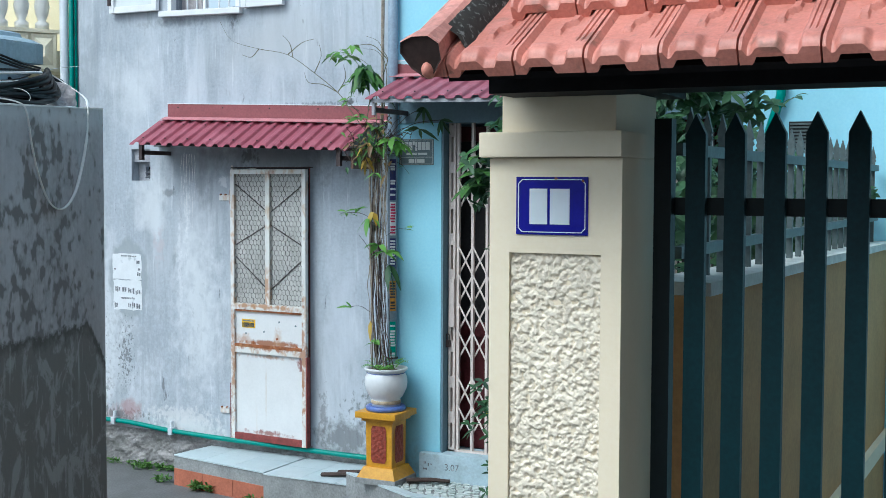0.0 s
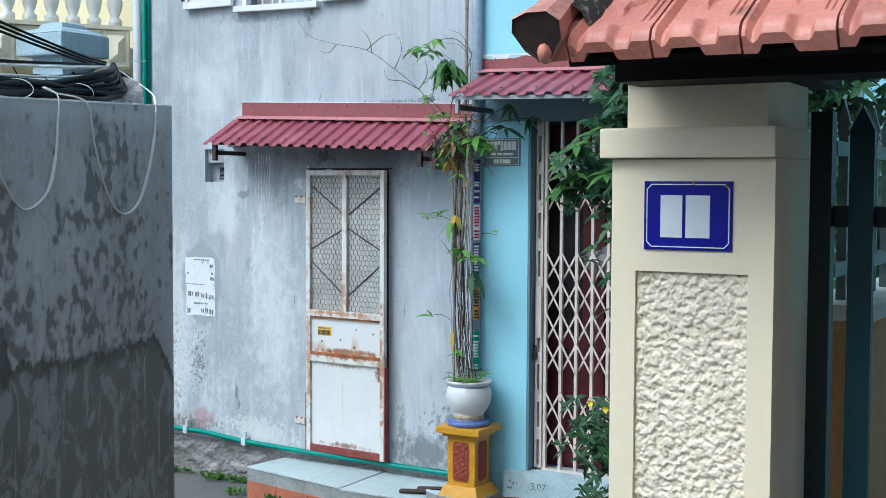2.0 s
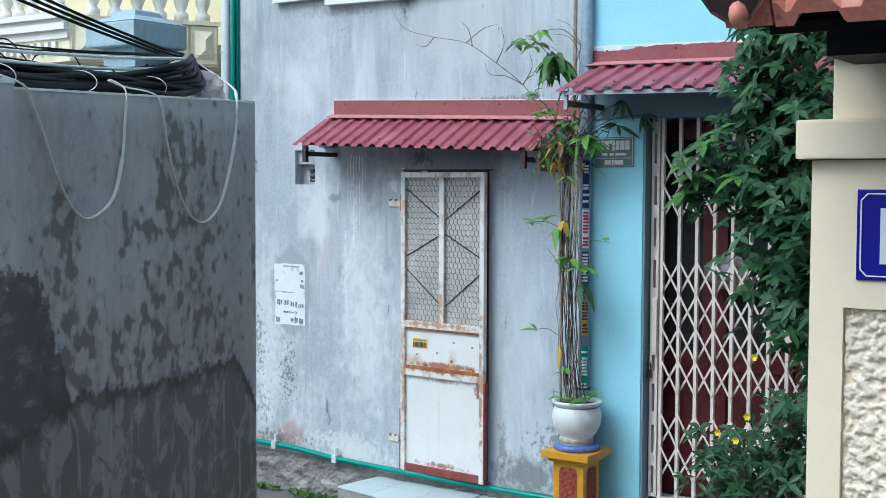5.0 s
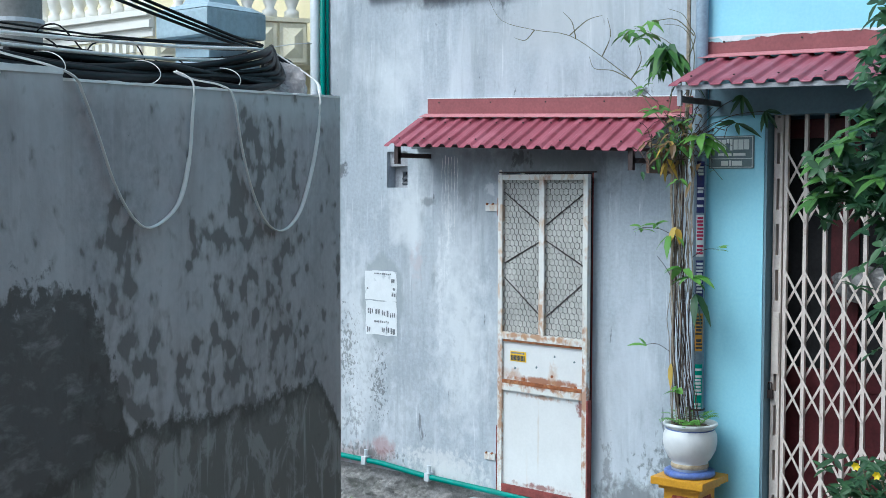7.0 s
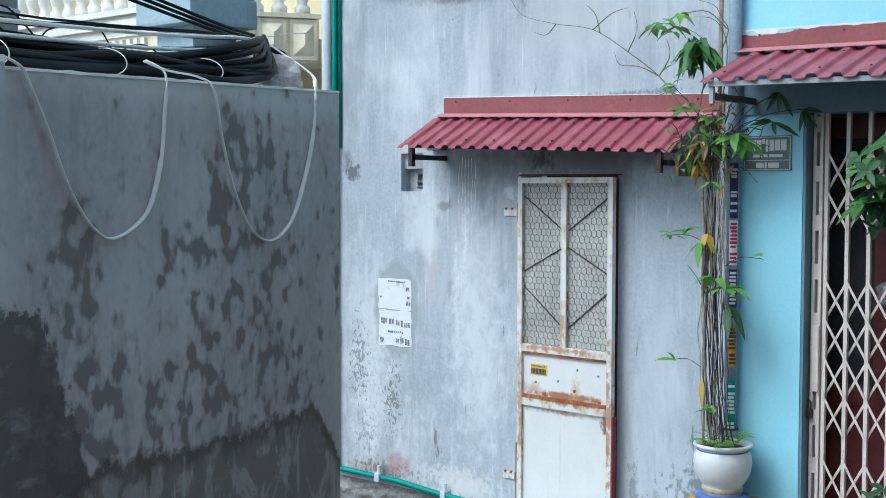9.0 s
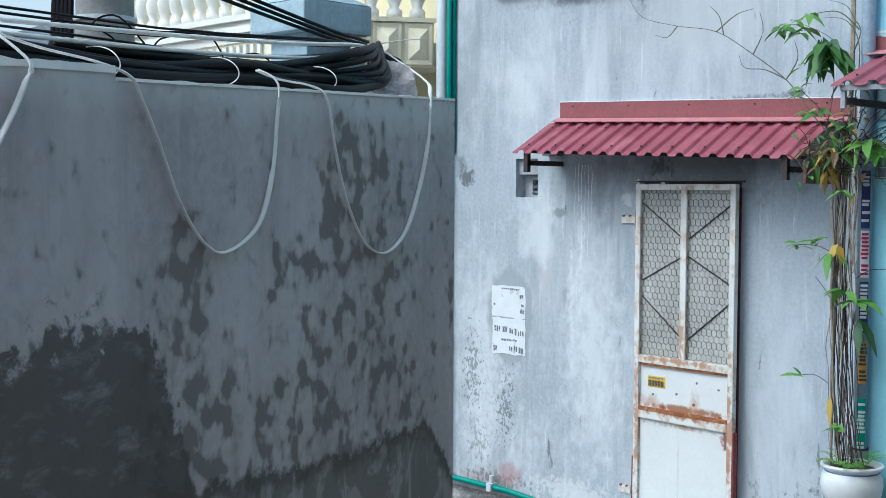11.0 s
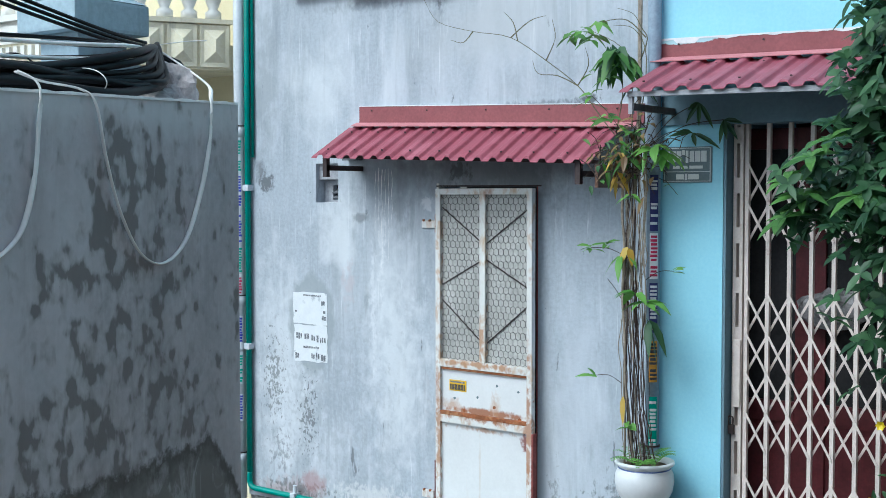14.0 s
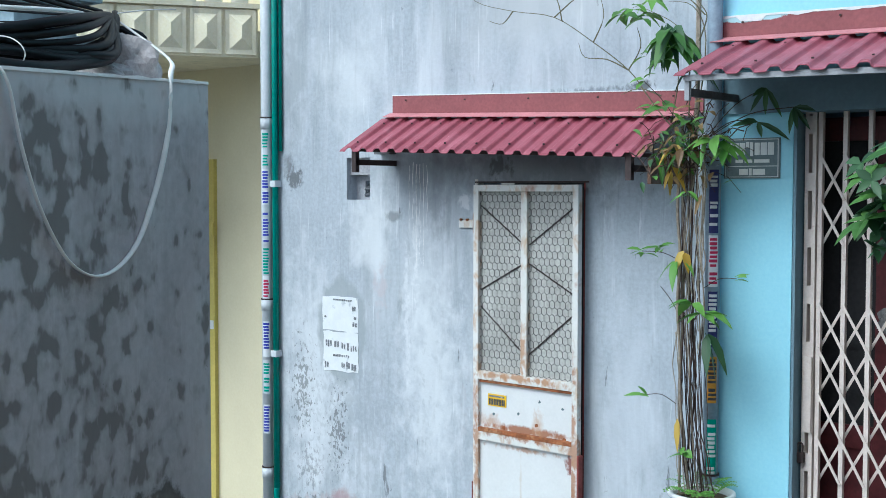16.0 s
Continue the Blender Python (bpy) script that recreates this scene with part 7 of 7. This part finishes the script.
pts = [lane(1.69, 2.580, -0.04), lane(1.664, 2.525, 0.02), lane(1.675, 2.486, 0.02), lane(1.721, 2.405, 0.02), lane(1.80, 2.30, 0.02), lane(1.93, 2.22, 0.02), lane(2.06, 2.25, 0.02), lane(2.16, 2.38, 0.02), lane(2.24, 2.48, 0.02), lane(2.30, 2.50, -0.02)]
run(pts, 0.0064, "white_cable", "flat_cable", "flat white cable hanging in a loop", "white cable loops", 6, 0.45, 8)
run([KNOT + Vector((0.03, 0.0, 0.03)), KNOT + Vector((0.05, 0.10, 0.05)), KNOT + Vector((0.06, 0.18, 0.06))], 0.0016, "white_cable", "cable_tail", "cut white cable end sticking out of the knot", "cable ends", 5)
# rubble on the wall end
for c, s in (((1.60, -3.52, 2.575), (0.06, 0.06, 0.030)), ((1.53, -3.41, 2.600), (0.085, 0.075, 0.085))):
    bm = bmesh.new()
    bmesh.ops.create_icosphere(bm, subdivisions=4, radius=1.0)
    for v in bm.verts:
        v.co *= 1 + 0.35 * noise.noise(v.co * 1.7 + Vector(c) * 5) + 0.06 * noise.noise(v.co * 7)
        v.co = Vector((v.co.x * s[0], v.co.y * s[1], v.co.z * s[2])) + Vector(c)
    part("rubble_stone", bm, "rubble", label="broken piece of masonry lying on the wall top", category="rubble", group="rubble")
def mortar(s0, s1, o0, o1, amp, seed):
    bm = bmesh.new()
    prev = None
    count = int((s1 - s0) / 0.016)
    for i in range(count + 1):
        s = s0 + (s1 - s0) * i / count
        h = amp * (0.9 + noise.noise(Vector((seed, s * 20, 0))))
        row = [bm.verts.new(lane(s, lane_top(s) + dz, o)) for o, dz in ((o1 + 0.003, -0.003 - 0.25 * h), (o1 + 0.002 - 0.3 * h, h), (o0, h + 0.003), (o0 - 0.002, -0.004))]
        if prev:
            for k in range(3):
                bm.faces.new([prev[k], prev[k + 1], row[k + 1], row[k]])
        prev = row
    return bm


part("mortar_cap", mortar(0.001, 1.43, -0.22, 0.0, 0.0035, 0.0), "wall_top", lw, "rough pale mortar along the wall top")
part("mortar_cap", mortar(1.433, 1.747, -0.29, 0.006, 0.011, 5.0), "wall_top", lw, "rough pale mortar along the wall top")

# ---- climbing plant in the pot ----
rv = random.Random(17)
vine = empty("climbing_plant", "thin dark vine stems with sparse green leaves in a pot", "climbing plant", (CX, CY, 1.03))
for k in range(32):
    thick = k < 2
    a, r = rv.uniform(0, 6.283), rv.uniform(0.01, 0.095)
    bx, by = CX - 0.025 + r * math.cos(a), CY + 0.7 * r * math.sin(a)
    top = rv.uniform(2.2, 2.65) if thick else rv.uniform(1.7, 2.62)
    tx = 1.548 + 0.42 * (bx - CX) + rv.uniform(-0.04, 0.04)
    ty = -0.54 + 0.4 * (by - CY) + rv.uniform(-0.02, 0.02)
    pts = []
    for i in range(9):
        t = i / 8
        w_ = 0.0 if i in (0, 8) else rv.uniform(-0.009, 0.009)
        bow = 0.030 * math.sin(math.pi * t) * (1 if k % 3 else -0.4)
        pts.append((bx + (tx - bx) * t ** 0.8 + w_ - bow, by + (ty - by) * t + rv.uniform(-.006, .006), 1.025 + (top - 1.025) * t))
    part("stem", tube(bmesh.new(), smooth_path(pts, 3), rv.uniform(0.005, 0.007) if thick else rv.uniform(0.0013, 0.0031), 6), "wood_dead" if thick or k % 7 == 0 else "cane", vine, "mottled grey cane" if thick else "")
part("stem", tube(bmesh.new(), smooth_path([(1.53, -0.52, 2.3), (1.512, -0.44, 2.7), (1.505, -0.42, 3.3), (1.515, -0.42, 4.2), (1.50, -0.42, 5.2)]), 0.011, 6), "wood_dead", vine, "rough grey creeper stem on the wall")
for k in range(11):
    x0_, z0_ = 1.575 + rv.uniform(-0.055, 0.06), rv.uniform(1.55, 1.95)
    pts = [(x0_ - 0.03 * i / 6 + rv.uniform(-.014, .014), -0.60 + 0.05 * i / 6 + rv.uniform(-.02, .02), z0_ + (2.48 - z0_) * i / 6) for i in range(7)]
    part("stem", tube(bmesh.new(), smooth_path(pts, 3), rv.uniform(0.0018, 0.0034), 5), "wood_dead", vine, "pale dry stem")
# tangled crown of dry and green bits at the awning's end
bm = bmesh.new()
for k in range(110):
    p = Vector((1.54 + rv.gauss(0, 0.085), -0.56 + rv.gauss(0, 0.05), 2.50 + rv.gauss(0, 0.085)))
    q = p + Vector((rv.uniform(-.12, .12), rv.uniform(-.06, .03), rv.uniform(-.10, .12)))
    tube(bm, [p, (p + q) / 2 + Vector((0, 0, 0.02)), q], rv.choice((0.0012, 0.0018, 0.0026)), 4)
tagged(part("twig_tangle", bm, "cane", vine, "tangle of dry twigs"), "tangle of dry twigs", kind="stuff")
for name_, mat_, n_, ln_ in (("tangle_leaf_mass", "leaf_bright", 24, 0.052), ("tangle_leaf_mass", "leaf_dark", 20, 0.048), ("tangle_leaf_mass", "leaf_mid", 24, 0.048), ("withered_leaf_mass", "leaf_dry", 60, 0.060)):
    bm = bmesh.new()
    for k in range(n_):
        p = Vector((1.525 + rv.gauss(0, 0.095), -0.58 + rv.gauss(0, 0.05), 2.50 + rv.gauss(0, 0.075)))
        leaf(bm, p, (rv.uniform(-1, 1), rv.uniform(-1, .3), rv.uniform(-.9, .5)), ln_ * rv.uniform(.6, 1.5), ln_ * rv.uniform(.25, .60), rv.uniform(.2, .9))
    tagged(part(name_, bm, mat_, vine), "small leaves in the tangle", kind="stuff")


def leaf_spray(name, mat, spots, parent, label=""):
    """spots: (base, count, length, width, spread, droop, tilt of the whole spray)."""
    bm = bmesh.new()
    for base, count, ln, wd, spread, droop, lean in spots:
        for i in range(count):
            a = 6.283 * i / count + rv.uniform(-0.4, 0.4)
            d = Vector((math.cos(a) * spread + lean[0], math.sin(a) * spread * 0.6 + lean[1] - 0.1, rv.uniform(-0.1, 0.35) + lean[2]))
            leaf(bm, Vector(base) + Vector((rv.uniform(-.012, .012), rv.uniform(-.01, .01), rv.uniform(-.012, .012))), d, ln * rv.uniform(0.6, 1.1), wd * rv.uniform(1.0, 1.55), droop)
    return part(name, bm, mat, parent, label, True)


leaf_spray("foliage", "leaf_mid", [
    ((1.30, -0.55, 3.06), 6, 0.12, 0.035, 0.8, 0.5, (0.0, 0, 0.0)), ((1.20, -0.55, 3.08), 4, 0.10, 0.03, 0.9, 0.5, (-0.2, 0, 0)),
    ((1.44, -0.56, 2.98), 9, 0.15, 0.042, 0.7, 0.8, (0.1, -0.1, -0.2)), ((1.50, -0.55, 2.93), 6, 0.12, 0.038, 0.8, 0.7, (0.2, 0, -0.2)),
    ((1.40, -0.55, 2.86), 5, 0.10, 0.03, 0.9, 0.5, (-0.3, 0, 0)), ((1.55, -0.58, 2.60), 4, 0.10, 0.035, 0.9, 0.6, (0.1, 0, 0)),
    ((1.42, -0.58, 2.66), 6, 0.11, 0.03, 0.9, 0.5, (-0.3, 0, 0.1)), ((1.56, -0.62, 2.48), 3, 0.09, 0.03, 0.9, 0.9, (0, 0, -0.2))], vine, "green narrow leaves")
leaf_spray("foliage", "leaf_dark", [
    ((1.47, -0.54, 3.00), 6, 0.13, 0.036, 0.5, 0.9, (0.1, 0.1, -0.3)), ((1.54, -0.52, 2.84), 5, 0.11, 0.036, 0.7, 0.8, (0.1, 0, -0.2)), ((1.40, -0.53, 3.02), 4, 0.13, 0.034, 0.3, 0.9, (0.0, 0.0, -0.7)),
    ((1.66, -0.62, 1.72), 3, 0.14, 0.036, 0.4, 0.9, (0.3, 0, -0.5))], vine, "dark green leaves")
bm, tw = bmesh.new(), bmesh.new()
for base, tips in (((1.834, -0.46, 2.734), ((1.79, -0.48, 2.652), (1.842, -0.48, 2.645), (1.894, -0.47, 2.63), (1.80, -0.5, 2.70))),
                   ((1.80, -0.46, 2.595), ((1.69, -0.48, 2.578), (1.824, -0.48, 2.540), (1.931, -0.47, 2.519), (1.74, -0.5, 2.60))),
                   ((1.955, -0.46, 2.650), ((2.022, -0.48, 2.566), (1.95, -0.48, 2.56), (2.05, -0.47, 2.63), (1.985, -0.5, 2.57)))):
    b0 = Vector(base)
    for t_ in tips:
        d_ = Vector(t_) - b0
        leaf(bm, b0, d_ + Vector((0, 0, 0.25 * d_.length)), d_.length * 1.02, 0.024, 0.25, (0.2, -1, 0.3))
    tube(tw, smooth_path([(1.60, -0.55, 2.52), ((1.60 + b0.x) / 2, -0.50, (2.60 + b0.z) / 2), b0]), 0.002, 5)
part("foliage", bm, "leaf_dark", vine, "dark green leaves")
part("runner", tw, "cane", vine, "thin twigs that carry the dark leaves")
leaf_spray("foliage", "leaf_bright", [
    ((1.68, -0.62, 2.52), 5, 0.12, 0.038, 0.8, 0.6, (0.4, -0.2, -0.1)), ((1.73, -0.60, 2.50), 4, 0.11, 0.036, 0.7, 0.7, (0.3, -0.1, -0.2)), ((1.36, -0.58, 2.66), 4, 0.08, 0.024, 0.8, 0.4, (-.3, 0, .1)), ((1.33, -0.58, 2.78), 4, 0.08, 0.024, 0.8, 0.5, (-.3, 0, .1)),
    ((1.43, -0.60, 2.06), 7, 0.09, 0.022, 1.0, 0.3, (-0.2, 0, 0.1)), ((1.34, -0.60, 2.05), 5, 0.08, 0.018, 1.0, 0.3, (-0.4, 0, 0)), ((1.52, -0.62, 2.02), 4, 0.10, 0.03, 0.6, 0.9, (0, 0, -0.3)),
    ((1.66, -0.64, 1.80), 6, 0.14, 0.036, 0.9, 0.5, (0.3, -0.1, 0.0)), ((1.60, -0.66, 1.84), 4, 0.11, 0.034, 0.8, 0.5, (-0.2, -0.1, 0)),
    ((1.37, -0.60, 1.43), 3, 0.09, 0.020, 0.7, 0.25, (-0.9, 0, 0.1)), ((1.60, -0.68, 1.22), 4, 0.08, 0.03, 0.9, 0.4, (-.2, -0.1, 0.1)), ((1.78, -0.60, 1.95), 3, 0.09, 0.020, 0.6, 0.3, (0.8, 0, 0.1)),
    ((1.60, -0.70, 2.30), 4, 0.06, 0.02, 0.9, 0.6, (-0.1, 0, 0)), ((1.40, -0.54, 2.92), 4, 0.08, 0.022, 0.9, 0.5, (-.3, 0, 0)), ((1.30, -0.54, 2.90), 2, 0.07, 0.022, 0.8, 0.5, (-.4, 0, 0)), ((1.20, -0.46, 3.12), 5, 0.12, 0.032, 0.7, 0.7, (-.2, 0, -.1)), ((1.30, -0.45, 3.155), 4, 0.11, 0.030, 0.7, 0.7, (0, 0, -.2))], vine, "fresh bright green leaves")
leaf_spray("foliage", "leaf_yellow", [((1.56, -0.63, 2.06), 2, 0.07, 0.032, 0.4, 0.9, (0.0, -0.2, -0.6)), ((1.50, -0.62, 2.50), 3, 0.07, 0.022, 0.8, 0.8, (-.1, -.1, -.3)), ((1.53, -0.64, 1.35), 1, 0.08, 0.022, 0.2, 0.9, (0, -.2, -.7)),
                                      ((1.47, -0.58, 2.40), 3, 0.07, 0.022, 0.6, 1.0, (0, 0, -.5))], vine, "single yellowed leaves")
for a_, b_ in (((1.50, -0.58, 1.40), (1.37, -0.60, 1.43)), ((1.62, -0.58, 1.90), (1.78, -0.60, 1.95)), ((1.55, -0.6, 2.0), (1.34, -0.60, 2.05)), ((1.54, -0.58, 1.72), (1.42, -0.58, 1.90)), ((1.58, -0.6, 1.75), (1.66, -0.64, 1.80)), ((1.52, -0.56, 2.55), (1.33, -0.58, 2.78))):
    part("side_twig", tube(bmesh.new(), smooth_path([a_, (Vector(a_) + Vector(b_)) / 2 + Vector((0, 0, 0.02)), b_]), 0.0017, 5), "cane", vine)
# ferny undergrowth in the pot
bm = bmesh.new()
for k in range(16):
    a = rv.uniform(0, 6.283)
    r0 = Vector((CX + 0.05 * math.cos(a), CY + 0.05 * math.sin(a), 1.035))
    d = Vector((math.cos(a) * 0.8, math.sin(a) * 0.8 - 0.2, rv.uniform(0.5, 1.0))).normalized()
    for i in range(9):
        p = r0 + d * 0.016 * (i + 1) - Vector((0, 0, 0.0009 * i * i))
        s = d.cross(Vector((0, 0, 1))).normalized()
        for sg_ in (-1, 1):
            leaf(bm, p, s * sg_ + d * 0.5, 0.038 * (1 - i / 11), 0.010, 0.3, (0, -0.3, 1))
part("fern", bm, "leaf_bright", vine, "small fern fronds round the stems")
bm = bmesh.new()
for pts in ([(1.50, -0.55, 2.54), (1.38, -0.48, 2.62), (1.249, -0.42, 2.742), (1.158, -0.42, 2.852), (0.972, -0.42, 2.989), (0.757, -0.42, 3.121), (0.511, -0.41, 3.173), (0.281, -0.41, 3.243), (0.176, -0.40, 3.376)],
            [(1.158, -0.42, 2.852), (1.03, -0.40, 2.91), (0.90, -0.38, 2.93), (0.86, -0.37, 3.0)], [(0.80, -0.42, 3.10), (0.76, -0.40, 3.20), (0.70, -0.40, 3.26)], [(0.757, -0.42, 3.121), (0.86, -0.40, 3.20), (0.96, -0.40, 3.22)],
            [(1.52, -0.53, 2.62), (1.50, -0.50, 2.90), (1.44, -0.50, 3.02), (1.30, -0.52, 3.10)], [(1.54, -0.5, 2.6), (1.57, -0.48, 2.95), (1.50, -0.47, 3.10), (1.38, -0.46, 3.13)],
            [(1.51, -0.43, 2.95), (1.558, -0.45, 3.05), (1.526, -0.45, 3.109), (1.482, -0.45, 3.178), (1.395, -0.45, 3.213)], [(1.55, -0.45, 3.06), (1.45, -0.45, 3.15), (1.33, -0.45, 3.155), (1.20, -0.46, 3.12)],
            [(1.38, -0.52, 2.72), (1.25, -0.48, 2.76), (1.14, -0.45, 2.74)], [(1.44, -0.54, 2.6), (1.47, -0.53, 2.8), (1.45, -0.53, 3.0)], [(0.511, -0.41, 3.173), (0.44, -0.40, 3.12), (0.36, -0.4, 3.14)],
            [(0.972, -0.42, 2.989), (1.02, -0.41, 3.10), (1.00, -0.41, 3.20)], [(1.158, -0.42, 2.852), (1.22, -0.42, 2.95), (1.20, -0.42, 3.04)]):
    tube(bm, smooth_path(pts, 4), 0.0036, 5, 0.0010)
part("runner", bm, "twig", vine, "thin arching runner twigs")

# ---- leafy tree over the garden wall ----
rt2 = random.Random(33)
tree = empty("tree", "dense dark green tree hanging over the garden wall", "tree", (3.75, -1.6, 0))
part("trunk", tube(bmesh.new(), smooth_path([(3.85, -1.6, 0.0), (3.80, -1.55, 0.9), (3.70, -1.5, 1.7), (3.55, -1.45, 2.5), (3.45, -1.4, 3.3)]), 0.055, 8, 0.02), "trunk", tree)
limbs = [[(3.68, -1.5, 1.9), (3.35, -1.4, 2.2), (2.95, -1.3, 2.35), (2.65, -1.25, 2.30)], [(3.6, -1.48, 2.3), (3.25, -1.4, 2.65), (2.95, -1.3, 2.95), (2.85, -1.25, 3.2)], [(3.62, -1.48, 2.4), (3.8, -1.7, 2.7), (4.0, -1.9, 2.75), (4.25, -2.1, 2.7)],
         [(3.55, -1.45, 2.5), (3.4, -1.6, 3.0), (3.2, -1.7, 3.4)], [(3.7, -1.5, 1.8), (3.45, -1.5, 1.95), (3.2, -1.45, 1.8), (3.1, -1.4, 1.6)]]
for pts in limbs:
    part("limb", tube(bmesh.new(), smooth_path(pts, 4), 0.018, 6, 0.005), "trunk", tree)


def rosette(bm, c, n, ln, wd, axis):
    """A whorl of leaves that share one stalk end."""
    ax = Vector(axis).normalized()
    s = ax.orthogonal().normalized()
    t = ax.cross(s)
    for i in range(n):
        a = 6.283 * i / n + rt2.uniform(-.3, .3)
        d = (s * math.cos(a) + t * math.sin(a)) * 0.9 + ax * rt2.uniform(0.05, 0.4)
        leaf(bm, c, d, ln * rt2.uniform(.7, 1.15), wd * rt2.uniform(.8, 1.15), rt2.uniform(0.15, 0.5), ax)


clusters = [((2.72, -1.30, 2.28), (.14, .14, .13), 46), ((2.95, -1.35, 2.45), (.18, .18, .20), 70), ((3.05, -1.40, 2.10), (.18, .18, .20), 70), ((3.25, -1.40, 2.45), (.25, .2, .28), 120),
            ((2.99, -1.25, 2.92), (.13, .15, .17), 90), ((2.94, -1.30, 2.68), (.10, .14, .13), 50), ((3.2, -1.35, 3.0), (.24, .2, .25), 100), ((3.35, -1.5, 2.0), (.24, .2, .28), 110), ((3.30, -1.45, 1.62), (.16, .16, .20), 60), ((3.1, -1.4, 1.80), (.12, .15, .16), 40),
            ((3.5, -1.5, 2.5), (.3, .25, .4), 120), ((3.0, -1.3, 3.30), (.16, .15, .20), 90), ((3.35, -1.5, 3.4), (.3, .25, .2), 80), ((4.1, -2.1, 2.68), (.22, .25, .12), 90), ((3.8, -1.8, 2.55), (.22, .22, .2), 70), ((3.45, -1.5, 1.25), (.16, .18, .25), 46), ((3.28, -1.46, 1.75), (.15, .16, .20), 60), ((3.42, -1.5, 1.45), (.16, .16, .22), 60), ((3.15, -1.42, 2.28), (.16, .16, .2), 60), ((4.2, -2.6, 2.20), (.14, .5, .17), 70), ((4.22, -1.5, 2.12), (.14, .5, .20), 110), ((4.25, -3.5, 2.08), (.12, .4, .14), 60), ((4.36, -0.95, 2.10), (.16, .3, .17), 120), ((4.30, -1.9, 2.0), (.12, .4, .18), 90), ((4.42, -0.68, 2.12), (.14, .15, .20), 140)]
crown, shoots = bmesh.new(), bmesh.new()
for c, s, n in clusters:
    for _ in range(int(n * 1.45)):
        p = Vector((c[0] + rt2.gauss(0, s[0] * .62), c[1] + rt2.gauss(0, s[1] * .62), c[2] + rt2.gauss(0, s[2] * .62)))
        rosette(crown, p, rt2.choice((4, 5, 5, 6)), 0.072, 0.036, (rt2.uniform(-.6, .5), rt2.uniform(-.9, .1), rt2.uniform(.2, 1.0)))
for p in ((2.62, -1.42, 2.36), (2.68, -1.45, 2.30), (2.80, -1.5, 2.50), (2.60, -1.40, 2.22), (2.72, -1.46, 2.44), (2.92, -1.55, 2.30)):
    rosette(shoots, Vector(p), 6, 0.115, 0.045, (rt2.uniform(-.5, .2), -0.5, 1))
part("crown", crown, "leaf_dark", tree, "dense whorls of dark glossy leaves", True)
tagged(part("young_growth", shoots, "leaf_mid", tree), "lighter young leaf whorls", kind="stuff")

# flowering bush below it
bush = empty("flowering_bush", "low green bush with yellow flowers before the gate", "bush", (3.05, -1.35, 0))
for k in range(9):
    part("stem", tube(bmesh.new(), smooth_path([(3.12 + rt2.uniform(-.05, .05), -1.38, 0.0), (3.08 + rt2.uniform(-.1, .1), -1.38 + rt2.uniform(-.1, .1), 0.5), (3.0 + rt2.uniform(-.25, .22), -1.38 + rt2.uniform(-.18, .15), 1.0 + rt2.uniform(-.1, .15))]), 0.008, 5, 0.003), "twig", bush)
bm = bmesh.new()
for c, s, n in (((2.88, -1.4, 1.00), (.16, .18, .14), 90), ((3.12, -1.4, 1.02), (.18, .2, .18), 110), ((2.98, -1.42, 0.75), (.22, .2, .2), 110), ((3.25, -1.4, 1.30), (.12, .15, .14), 50), ((3.2, -1.4, 0.55), (.2, .2, .2), 60)):
    for _ in range(n):
        p = Vector((c[0] + rt2.gauss(0, s[0] * .6), c[1] + rt2.gauss(0, s[1] * .6), c[2] + rt2.gauss(0, s[2] * .6)))
        rosette(bm, p, 4, 0.075, 0.026, (rt2.uniform(-.6, .6), rt2.uniform(-.9, .1), rt2.uniform(.2, 1)))
part("foliage", bm, "leaf_dark", bush)
for p in ((2.86, -1.58, 1.17), (3.00, -1.60, 1.26), (2.95, -1.60, 1.15), (3.02, -1.58, 1.52), (2.80, -1.56, 1.02)):
    bm = bmesh.new()
    for i in range(6):
        a = 6.283 * i / 6
        leaf(bm, p, (math.cos(a), -0.6, math.sin(a)), 0.021, 0.018, 0.1, (0, -1, 0))
    part("flower", bm, "petal", bush, "small yellow flower")

# weeds along the wall foot
bm = bmesh.new()
rw = random.Random(9)
for x0_, x1_, y0_, y1_, n, h in ((-1.35, -0.55, -0.06, 0.0, 55, 0.05), (-0.48, -0.36, -0.40, -0.30, 16, 0.05), (-0.08, 0.12, -0.46, -0.41, 22, 0.07), (0.48, 0.68, -0.62, -0.54, 24, 0.06), (-0.9, -0.6, -0.12, -0.02, 18, 0.04)):
    for _ in range(n):
        p = Vector((rw.uniform(x0_, x1_), rw.uniform(y0_, y1_), 0.005))
        for i in range(5):
            leaf(bm, p + Vector((0, 0, rw.uniform(0, h * .6))), (rw.uniform(-1, 1), rw.uniform(-1, .3), rw.uniform(.3, 1)), h * rw.uniform(.6, 1.2), 0.016, 0.4)
part("weeds", bm, "weed", label="small green weeds along the foot of the wall and step", category="weeds", kind="stuff")
